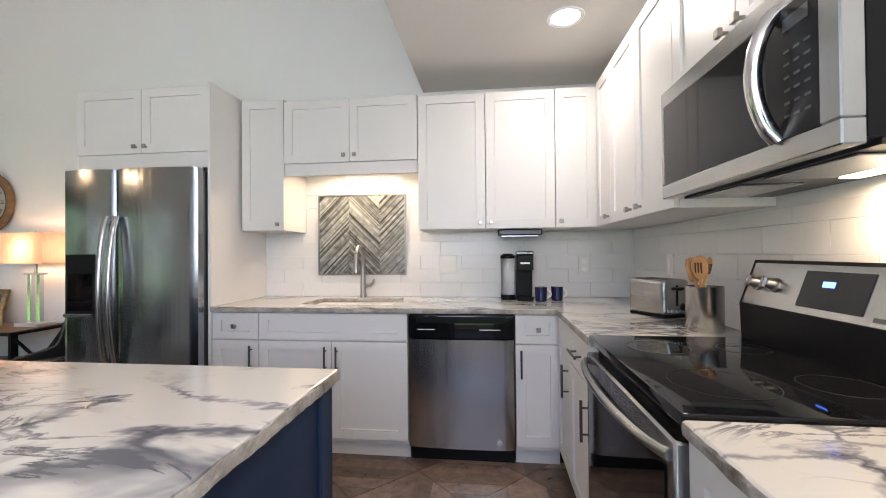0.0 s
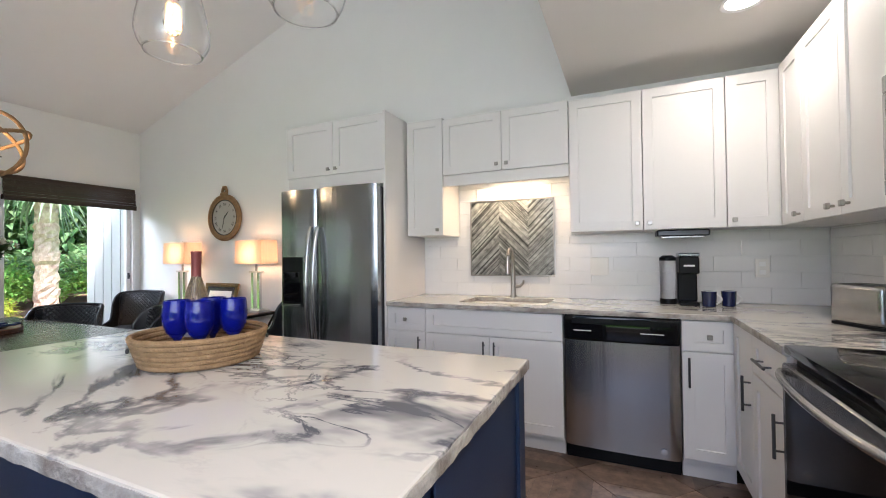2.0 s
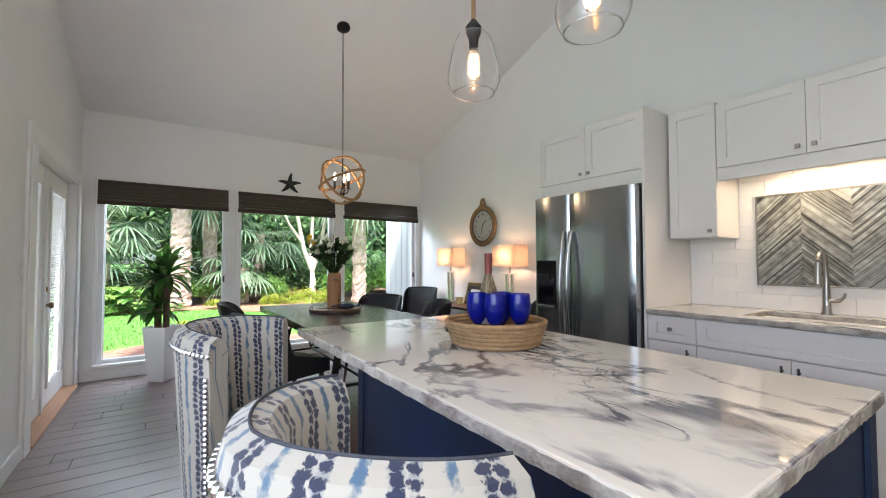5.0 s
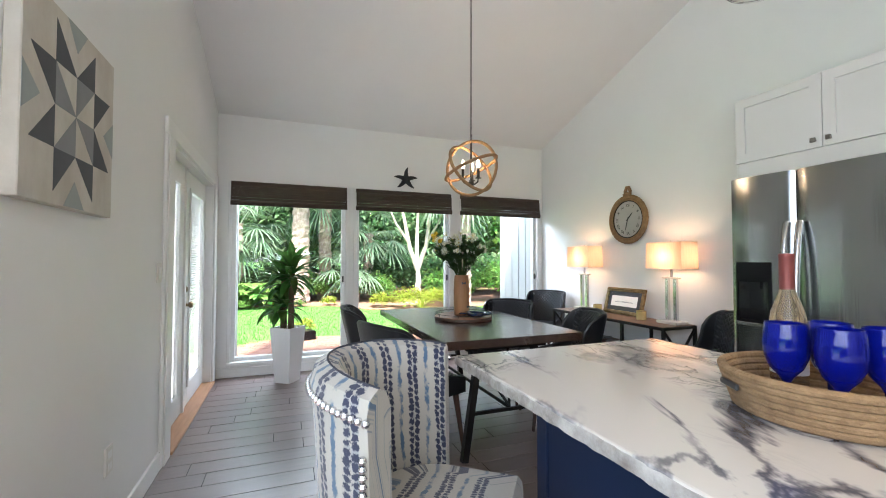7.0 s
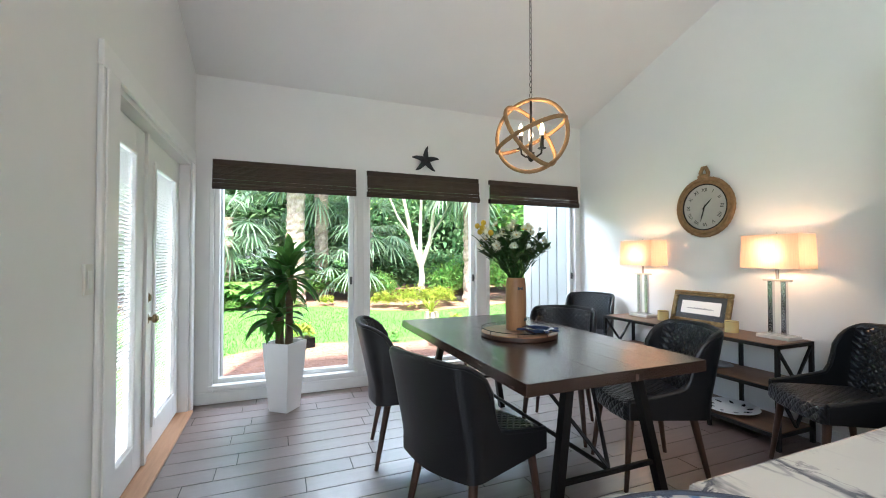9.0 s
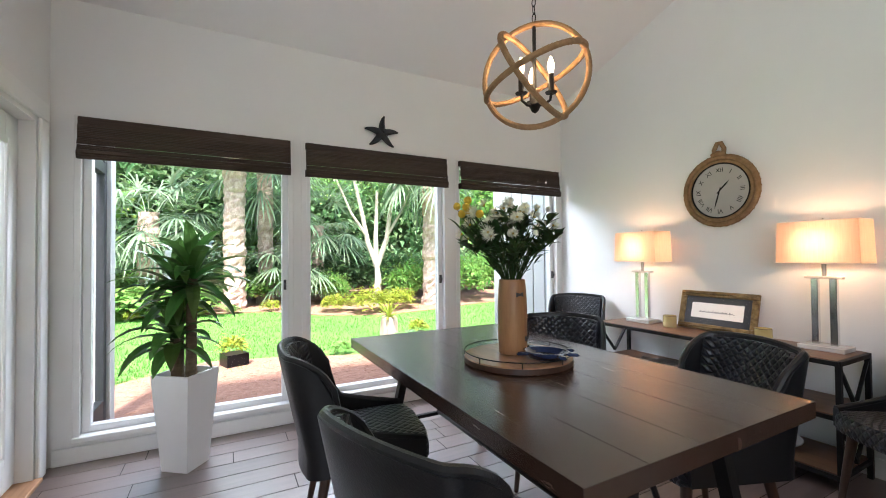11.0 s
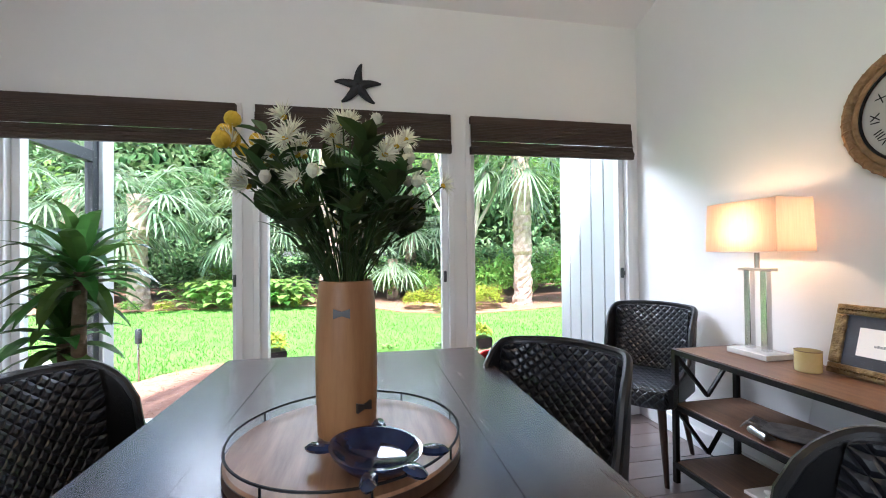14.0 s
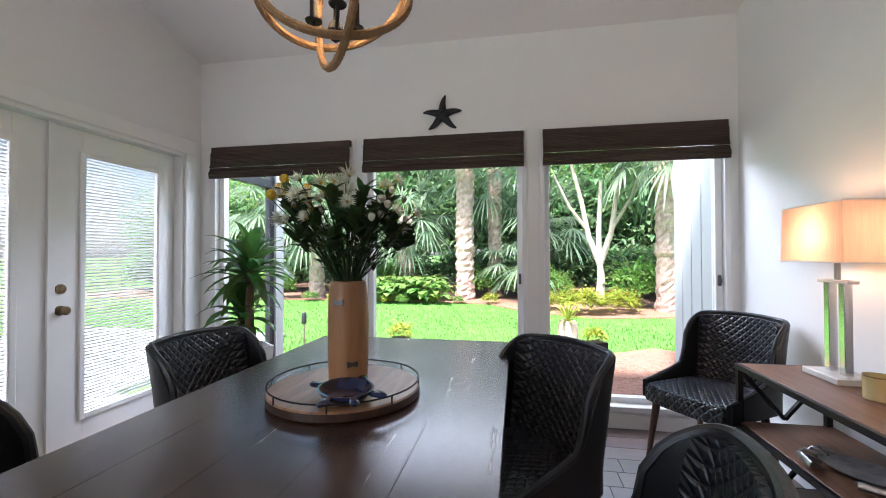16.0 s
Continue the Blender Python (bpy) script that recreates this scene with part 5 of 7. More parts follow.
            spots.append((x, y - 0.09 * (hz - 0.6) * (1 - abs(u_ - 0.5) * 1.6), hz))
    for x, y, z in spots:
        if nail is None:
            nail = obj("nailhead", lathe([(0, 0.009), (0.0066, 0.0065), (0.0092, 0), (0.0066, -0.0065), (0, -0.009)], 10), CHROME, s, True)
            o = nail
        else:
            o = new("nailhead", nail.data)
            o.parent = s
        o.location = (x, y, z)
    for sx, sy in ((-1, -1), (1, -1), (-1, 1), (1, 1)):
        part("leg", tube([(0.17 * sx, 0.02 + 0.14 * sy, 0.47), (0.20 * sx, 0.02 + 0.18 * sy, 0.0)], 0.02, 4, radii=[0.028, 0.018]), LEGWOOD, s, "dark wooden leg")
    part("stretcher", bar((-0.19, 0.185, 0.18), (0.19, 0.185, 0.18), 0.022), LEGWOOD, s)
    return s


island_stool(pose(-0.35, -3.00, 0, 0, 0, 7))
island_stool(pose(-1.40, -3.055, 0, 0, 0, -38))

# ---- dining table ----
t = thing("dining_table", "dark stained plank dining table on black metal legs", "table", pose(-3.575, -2.03, 0))
TL, TWD = 0.880, 0.512
pw = 2 * TWD / 5
for k in range(5):
    y0 = -TWD + k * pw
    part("plank", box(-TL, TL, y0 + 0.0002, y0 + pw - 0.0002, 0.716, 0.770, 0.0012), TABLEWOOD, t)
for sx in (-1, 1):
    for sy in (-1, 1):
        part("leg", bar((0.74 * sx, 0.20 * sy, 0.715), (0.80 * sx, 0.34 * sy, 0.0), 0.042), IRON, t)
    part("rail", bar((0.74 * sx, -0.30, 0.694), (0.74 * sx, 0.30, 0.694), 0.04), IRON, t)
    part("cross_bar", bar((0.775 * sx, -0.28, 0.28), (0.775 * sx, 0.28, 0.28), 0.02), IRON, t)
    for sy in (-1, 1):
        part("brace", tube([(0.77 * sx, 0.0, 0.30), (0.40 * sx, 0.20 * sy, 0.708)], 0.010, 8), IRON, t, smooth=True)
part("stretcher", tube([(-0.77, 0, 0.29), (0.77, 0, 0.29)], 0.012, 8), IRON, t, smooth=True)


# ---- dining chairs ----
def dining_chair(x, y, fx, fy, label="black quilted leather dining chair with a winged back"):
    rz = math.degrees(math.atan2(fy, fx)) - 90
    m = pose(x, y, 0, 0, 0, rz)
    if DINING:
        o = copy_thing(DINING[0], m)
        return tagged(o, label)
    c = thing("dining_chair", label, "chair", m, "dining chairs")
    DINING.append(c)
    n = 44
    rows = 12

    def shell(u, f, off):
        e = abs(u)
        s_ = 1 if u >= 0 else -1
        tops = 0.845 - 0.07 * max(0.0, min(1.0, (e - 0.47) / 0.14)) ** 2 - 0.21 * (0.5 - 0.5 * math.cos(math.pi * max(0.0, min(1.0, (e - 0.585) / 0.11)))) - 0.085 * max(0.0, (e - 0.66) / 0.34) ** 0.7
        if e < 0.50:
            tops += 0.014 * math.cos(math.pi * e)
        low = 0.375 + 0.02 * e
        z = low + (tops - low) * f
        # plan: the back is a shallow arc, the wings turn forward along the seat
        hw = 0.221 + 0.03 * max(0.0, (z - 0.5)) + off
        if e < 0.40:
            px, py = e / 0.40 * hw * 0.80, -0.225 - off - 0.03 * (1 - (e / 0.40) ** 2)
        elif e < 0.60:
            a = (e - 0.40) / 0.20 * math.pi / 2
            px, py = hw * 0.80 + hw * 0.20 * math.sin(a), -0.225 - off + (hw * 0.20 + 0.02) * (1 - math.cos(a))
        else:
            px, py = hw, -0.225 - off + (hw * 0.20 + 0.02) + (e - 0.60) / 0.40 * (0.38 + off)
        py += 0.032 * math.exp(-((z - 0.745) / 0.085) ** 2) * max(0.0, min(1.0, (e - 0.48) / 0.13)) * max(0.0, min(1.0, (0.80 - e) / 0.12))
        py -= 0.22 * max(0.0, z - 0.47) * max(0.0, 1 - max(0.0, (e - 0.4) / 0.5))
        return (s_ * px, py, z)

    def sheet(off_a, off_b, u0, u1, f0=0.0, f1=1.0):
        bm = bmesh.new()
        ins, outs = [], []
        for i_ in range(n + 1):
            u = u0 + (u1 - u0) * i_ / n
            ins.append([bm.verts.new(shell(u, f0 + (f1 - f0) * k / rows, off_a)) for k in range(rows + 1)])
            outs.append([bm.verts.new(shell(u, f0 + (f1 - f0) * k / rows, off_b)) for k in range(rows + 1)])
        for i_ in range(n):
            for k in range(rows):
                bm.faces.new((ins[i_][k], ins[i_ + 1][k], ins[i_ + 1][k + 1], ins[i_][k + 1]))
                bm.faces.new((outs[i_][k], outs[i_][k + 1], outs[i_ + 1][k + 1], outs[i_ + 1][k]))
            bm.faces.new((ins[i_][rows], ins[i_ + 1][rows], outs[i_ + 1][rows], outs[i_][rows]))
            bm.faces.new((ins[i_][0], outs[i_][0], outs[i_ + 1][0], ins[i_ + 1][0]))
        for i_ in (0, n):
            for k in range(rows):
                bm.faces.new((ins[i_][k], ins[i_][k + 1], outs[i_][k + 1], outs[i_][k]) if i_ else (ins[i_][k], outs[i_][k], outs[i_][k + 1], ins[i_][k + 1]))
        return bm

    part("outer_shell", sheet(0.0, 0.026, -1, 1), LEATHER, c, "smooth black leather shell", True)
    part("back_cushion", sheet(-0.016, -0.001, -0.52, 0.52, 0.12, 0.985), QUILT, c, "diamond-quilted inner back", True)
    rim = [Vector(shell(-1 + 2 * k / 90, 1.0, 0.012)) + Vector((0, 0, 0.002)) for k in range(91)]
    part("rim_piping", tube(rim, 0.0145, 8), LEATHER, c, smooth=True)
    bm = bmesh.new()
    outline = [(-0.205, -0.215), (0.205, -0.215), (0.224, 0.05), (0.230, 0.20), (0.214, 0.245), (0.10, 0.268), (-0.10, 0.268), (-0.214, 0.245), (-0.230, 0.20), (-0.224, 0.05)]
    levels = [(0.97, 0.385), (1.0, 0.40), (1.0, 0.455), (0.965, 0.475), (0.85, 0.484)]
    rings = [[bm.verts.new((px * sc, 0.02 + (py - 0.02) * sc, z)) for px, py in outline] for sc, z in levels]
    for a, b2 in zip(rings, rings[1:]):
        for k in range(len(outline)):
            bm.faces.new((a[k], a[(k + 1) % len(outline)], b2[(k + 1) % len(outline)], b2[k]))
    bm.faces.new(rings[-1])
    bm.faces.new(rings[0][::-1])
    part("seat", bm, QUILT, c, "diamond-quilted seat", True)
    for sx in (-1, 1):
        part("leg", tube([(0.17 * sx, -0.17, 0.39), (0.215 * sx, -0.245, 0.0)], 0.02, 10, radii=[0.022, 0.012]), LEGWOOD, c, "dark tapered wooden leg", True)
        part("leg", tube([(0.18 * sx, 0.19, 0.39), (0.215 * sx, 0.235, 0.0)], 0.02, 10, radii=[0.022, 0.012]), LEGWOOD, c, smooth=True)
    return c


DINING = []
dining_chair(-3.05, -2.60, -0.33, 0.94)
dining_chair(-3.92, -2.63, 0.15, 0.99)
dining_chair(-3.84, -1.515, 0.68, -0.73)
dining_chair(-3.15, -1.41, -0.32, -0.95)
dining_chair(-4.80, -0.435, 0.57, -0.82, "black quilted leather chair in the corner by the window")
dining_chair(-2.66, -0.47, -0.50, -0.86, "black quilted leather chair beside the refrigerator")

# ---- on the table ----
t = thing("round_tray", "round wooden tray with a thin black wire rail", "tray", pose(-3.56, -2.03, 0.7705))
part("board", lathe([(0.234, 0.004), (0.238, 0.008), (0.238, 0.028), (0.234, 0.032), (0, 0.03)], 56), TRAYWOOD, t, smooth=True)
part("band", lathe([(0.2375, 0.006), (0.2395, 0.006), (0.2395, 0.0275), (0.2375, 0.0275)], 56, cap=False), LEGWOOD, t, "dark rim band", True)
part("foot_ring", lathe([(0.218, 0), (0.218, 0.0045), (0.19, 0.0045), (0.19, 0)], 40, cap=False), LEGWOOD, t)
part("rail", tube([(0.236 * math.cos(2 * math.pi * k / 64), 0.236 * math.sin(2 * math.pi * k / 64), 0.052) for k in range(64)], 0.0026, 6, closed=True), IRON, t, smooth=True)
for k in range(8):
    a = 2 * math.pi * k / 8 + 0.2
    part("rail_post", tube([(0.236 * math.cos(a), 0.236 * math.sin(a), 0.028), (0.236 * math.cos(a), 0.236 * math.sin(a), 0.052)], 0.0024, 6), IRON, t)
TRAYZ = 0.803
v = thing("vase", "tall turned pale wood vase with dark bow-tie inlays", "vase", pose(-3.59, -2.033, TRAYZ, 0, 0, 0))
part("body", lathe([(0.058, 0), (0.063, 0.005), (0.066, 0.10), (0.0665, 0.20), (0.063, 0.285), (0.058, 0.332), (0.054, 0.334), (0.056, 0.29), (0.057, 0.06), (0, 0.05)], 36), OAK, v, smooth=True)


def bow_tie(ang, z):
    bm = prism([(-0.017, -0.010), (0.0, -0.0045), (0.017, -0.010), (0.017, 0.010), (0.0, 0.0045), (-0.017, 0.010)], "y", -0.004, 0.004)
    r_ = 0.0672 - 0.05 * max(0, z - 0.2)
    part("inlay", bm, DARKMETAL, v, "dark bow-tie inlay").matrix_basis = pose(0, 0, 0, 0, 0, ang) @ pose(0, -r_ + 0.0015, z)


bow_tie(84, 0.268)
bow_tie(124, 0.072)


def leaf_blade(bm, base, direction, length, width, droop, up=Vector((0, 0, 1)), seg=4, fold=0.25):
    """A pointed blade that bends downwards, with a folded midrib."""
    d = Vector(direction).normalized()
    side = d.cross(up)
    side = side.normalized() if side.length > 1e-4 else Vector((1, 0, 0))
    nrm = side.cross(d)
    p = Vector(base)
    rows_ = []
    for k in range(seg + 1):
        t_ = k / seg
        w_ = width * (math.sin(math.pi * min(1, 0.12 + 0.88 * t_)) ** 0.8 if k < seg else 0.02)
        rows_.append([bm.verts.new(p - side * w_ + nrm * w_ * fold), bm.verts.new(p), bm.verts.new(p + side * w_ + nrm * w_ * fold)])
        d = (d + Vector((0, 0, -droop / seg * (0.4 + 1.2 * t_)))).normalized()
        p = p + d * (length / seg)
    for a, b2 in zip(rows_, rows_[1:]):
        bm.faces.new((a[0], a[1], b2[1], b2[0]))
        bm.faces.new((a[1], a[2], b2[2], b2[1]))


fl = thing("flowers", "bunch of white spider mums and yellow ball flowers in the vase", "flowers", pose(-3.59, -2.033, TRAYZ + 0.065))
rng = random.Random(21)
stems, leaves, petals, disks = bmesh.new(), bmesh.new(), bmesh.new(), bmesh.new()
bloom = None
for k in range(92):
    a = rng.random() * 2 * math.pi
    south = -math.sin(a)
    reach = 0.235 * math.sqrt(rng.random())
    fall = (reach / 0.235) ** 2
    hgt = 0.45 + 0.13 * rng.random() - 0.16 * fall * rng.random()
    pick = rng.random()
    kind = "mum" if pick < 0.38 + 0.20 * south else ("bud" if pick < 0.60 + 0.14 * south else "leaf")
    if k in (3, 17, 31, 44, 60, 71):
        kind, a = "ball", -math.pi / 2 + rng.uniform(-0.9, 0.9)
        reach, hgt = rng.uniform(0.20, 0.28), rng.uniform(0.50, 0.58)
    if kind == "mum":
        hgt += 0.03
    b0 = Vector((0.03 * math.cos(a) * rng.random(), 0.03 * math.sin(a) * rng.random(), 0.02))
    neck = Vector((0.046 * math.cos(a) * reach / 0.235, 0.046 * math.sin(a) * reach / 0.235, 0.275))
    tip = Vector((reach * math.cos(a), reach * math.sin(a), 0.29 + (hgt - 0.26) * 0.98))
    mid = neck.lerp(tip, 0.5) + Vector((-0.010 * math.cos(a), -0.010 * math.sin(a), 0.018))
    tube([b0, neck, mid, tip], 0.0019, 5, stems)
    if kind == "mum":
        rr = rng.uniform(0.028, 0.046)
        ax = ((tip - mid).normalized() + Vector((math.cos(a), math.sin(a), 0)) * rng.uniform(0, 0.9)).normalized()
        sx_ = ax.orthogonal().normalized()
        sy_ = ax.cross(sx_)
        open_ = rng.uniform(0.35, 1.4)
        for ringn, (cnt, lift) in enumerate(((22, 0.3), (16, 0.9), (9, 1.8))):
            for q in range(cnt):
                an = 2 * math.pi * (q + 0.5 * ringn) / cnt
                out = sx_ * math.cos(an) + sy_ * math.sin(an)
                leaf_blade(petals, tip + out * 0.003, out * open_ + ax * (lift + rng.uniform(-0.2, 0.2)), rr * rng.uniform(0.7, 1.1), 0.0026, 0.25, up=ax, seg=2)
        lathe([(0, -0.008), (0.007, -0.004), (0.007, 0.002), (0, 0.005)], 8, disks, at=tip)
    elif kind == "ball":
        if bloom is None:
            bloom = part("bloom", lathe([(0, -0.018), (0.0105, -0.0145), (0.0165, -0.006), (0.0175, 0.001), (0.015, 0.009), (0.009, 0.0155), (0, 0.018)], 14), YELLOW, fl, "round yellow ball bloom", True)
            o = bloom
        else:
            o = new("bloom", bloom.data)
            o.parent = fl
        o.location = tip + Vector((0, 0, 0.014))
    elif kind == "bud":
        lathe([(0, -0.012), (0.008, -0.006), (0.0115, 0.003), (0.007, 0.013), (0, 0.014)], 8, petals, at=tip)
        for q in range(10):
            an = q * 0.63
            leaf_blade(petals, tip, (math.cos(an), math.sin(an), rng.uniform(0.6, 2.0)), rng.uniform(0.014, 0.022), 0.0022, 0.2, seg=2)
    else:
        for q in range(11):
            an = rng.random() * 6.28
            pos = mid.lerp(tip, 0.35 + 0.65 * q / 10)
            leaf_blade(leaves, pos, (math.cos(an), math.sin(an), rng.uniform(0.3, 1.4)), rng.uniform(0.05, 0.085), rng.uniform(0.013, 0.022), 0.4, seg=4)
    for q in range(3):
        pos = neck.lerp(tip, 0.15 + 0.6 * rng.random())
        an = a + rng.uniform(-1.3, 1.3)
        leaf_blade(leaves, pos, (math.cos(an), math.sin(an), rng.uniform(0.4, 1.3)), rng.uniform(0.035, 0.06), rng.uniform(0.005, 0.010), 0.5, seg=3)
tagged(part("stem", stems, STEMGREEN, fl, "thin green stems"), kind="stuff")
tagged(part("foliage", leaves, STEMGREEN, fl, "dark green leaves"), kind="stuff")
tagged(part("petals", petals, PETAL, fl, "narrow white petals"), kind="stuff")
tagged(part("flower_heart", disks, YELLOW, fl, "yellow flower centres", True), kind="stuff")

d = thing("turtle_dish", "dark blue glazed dish in the shape of a turtle", "dish", pose(-3.435, -1.975, TRAYZ, 0, 0, 35) @ Matrix.Scale(1.15, 4))
bm = lathe([(0.04, 0), (0.055, 0.004), (0.072, 0.022), (0.076, 0.030), (0.070, 0.030), (0.05, 0.012), (0, 0.010)], 32)
bmesh.ops.scale(bm, vec=(1.12, 0.92, 1), verts=bm.verts)
part("bowl", bm, DARKBLUE, d, smooth=True)
for a, ln in ((0, 0.045), (42, 0.045), (-42, 0.045), (140, 0.04), (-140, 0.04)):
    bm = lathe([(0, -0.012), (0.012, -0.008), (0.014, 0), (0.010, 0.010), (0, 0.012)], 12)
    bmesh.ops.scale(bm, vec=(1.9, 0.95, 0.6), verts=bm.verts)
    part("flipper" if a else "head", bm, DARKBLUE, d, smooth=True).matrix_basis = pose(0, 0, 0.024, 0, 0, a) @ pose(0.072 + ln / 2, 0, 0)

# ---- chandelier ----
ch = thing("chandelier", "rope-wrapped orb chandelier with candle bulbs on a chain", "chandelier", pose(-3.445, -2.01, 2.018))
R = 0.222
for rx, ry, rz, sc in ((90, 0, 40, 1.0), (62, 0, 112, 0.985), (20, -12, 0, 1.015)):
    mtx = pose(0, 0, 0, rx, ry, rz)
    pts = [mtx @ Vector((R * sc * math.cos(2 * math.pi * k / 72), R * sc * math.sin(2 * math.pi * k / 72), 0)) for k in range(72)]
    part("rope_ring", tube(pts, 0.0125, 8, closed=True), ROPE, ch, "rope-wrapped ring", True)
    # the wound strand, proud of the ring
    helix = []
    for k in range(432):
        a = 2 * math.pi * k / 432
        w_ = a * 72
        rr = R * sc + 0.0095 * math.cos(w_)
        helix.append(mtx @ Vector((rr * math.cos(a), rr * math.sin(a), 0.0095 * math.sin(w_))))
    part("rope_strand", tube(helix, 0.0042, 4, closed=True), ROPE, ch, smooth=True)
part("stem", tube([(0, 0, R + 0.01), (0, 0, -0.14)], 0.008, 8), IRON, ch, smooth=True)
part("hub", lathe([(0, -0.165), (0.014, -0.155), (0.026, -0.13), (0.018, -0.105), (0, -0.10)], 16), IRON, ch, smooth=True)
for k in range(3):
    a = 2 * math.pi * k / 3 + 0.5
    ca, sa = math.cos(a), math.sin(a)
    part("arm", tube([(0, 0, -0.13), (0.04 * ca, 0.04 * sa, -0.135), (0.068 * ca, 0.068 * sa, -0.12), (0.072 * ca, 0.072 * sa, -0.09)], 0.006, 8), IRON, ch, smooth=True)
    cn = part("candle", lathe([(0.024, -0.092), (0.026, -0.088), (0.012, -0.085), (0.0115, -0.01), (0, -0.01)], 14, at=(0.072 * ca, 0.072 * sa, 0)), IRON, ch, "black candle sleeve", True)
    part("bulb", lathe([(0, -0.009), (0.008, -0.006), (0.0145, 0.018), (0.012, 0.038), (0.004, 0.062), (0, 0.066)], 14, at=(0.072 * ca, 0.072 * sa, 0)), CANDLEBULB, ch, "lit flame-shaped bulb", True)
    lamp("chandelier_bulb", "POINT", pose(-3.445 + 0.072 * ca, -2.01 + 0.072 * sa, 2.043), 1.2, (1.0, 0.66, 0.34), 0.03)
top = roof(-3.445) - 2.018
z, k = R + 0.012, 0
link = None
while z < top - 0.04:
    if link is None:
        link = obj("chain_link", tube([(0.0085 * math.cos(q), 0, 0.019 * math.sin(q)) for q in [2 * math.pi * j / 14 for j in range(14)]], 0.0022, 5, closed=True), IRON, ch, True)
        o = link
    else:
        o = new("chain_link", link.data)
        o.parent = ch
    o.matrix_basis = pose(0, 0, z + 0.017, 0, 0, 90 * (k % 2) + 20)
    z, k = z + 0.0335, k + 1
part("canopy", lathe([(0.062, 0.0), (0.062, 0.022), (0.015, 0.045), (0, 0.045)], 24, at=(0, 0, 0)), IRON, ch, smooth=True).matrix_basis = pose(0, 0, top + 0.002, 180, -18.5, 0)

# ---- console table and what stands on it ----
CX0, CX1, CY0, CY1 = -4.532, -2.995, -0.425, -0.03
c = thing("console_table", "console table with wooden shelves on a black iron frame", "console table")
for z in (0.672, 0.392, 0.092):
    part("shelf", box(CX0 + 0.012, CX1 - 0.012, CY0 + 0.004, CY1, z - 0.004, z + 0.018, 0.002), SHELFWOOD, c, "brown wooden shelf")
    part("shelf_rail", bar((CX0, CY0, z + 0.003), (CX1, CY0, z + 0.003), 0.024), IRON, c)
    part("shelf_rail", bar((CX0, CY1 - 0.01, z + 0.003), (CX1, CY1 - 0.01, z + 0.003), 0.024), IRON, c)
for x in (CX0 + 0.006, (CX0 + CX1) / 2 + 0.3, CX1 - 0.006):
    for y in (CY0 + 0.006, CY1 - 0.016):
        part("post", bar((x, y, 0), (x, y, 0.688), 0.024), IRON, c)
for x in (CX0 + 0.006, CX1 - 0.006):
    for z0, z1 in ((0.41, 0.668), (0.11, 0.388)):
        ym = (CY0 + CY1) / 2
        part("brace", bar((x, CY0, z1), (x, ym, z0 + 0.02), 0.016), IRON, c)
        part("brace", bar((x, CY1 - 0.01, z1), (x, ym, z0 + 0.02), 0.016), IRON, c)
    part("end_rail", bar((x, CY0, 0.675), (x, CY1 - 0.01, 0.675), 0.024), IRON, c)
    part("end_rail", bar((x, CY0, 0.395), (x, CY1 - 0.01, 0.395), 0.02), IRON, c)
    part("end_rail", bar((x, CY0, 0.095), (x, CY1 - 0.01, 0.095), 0.02), IRON, c)
CTOP = 0.6905


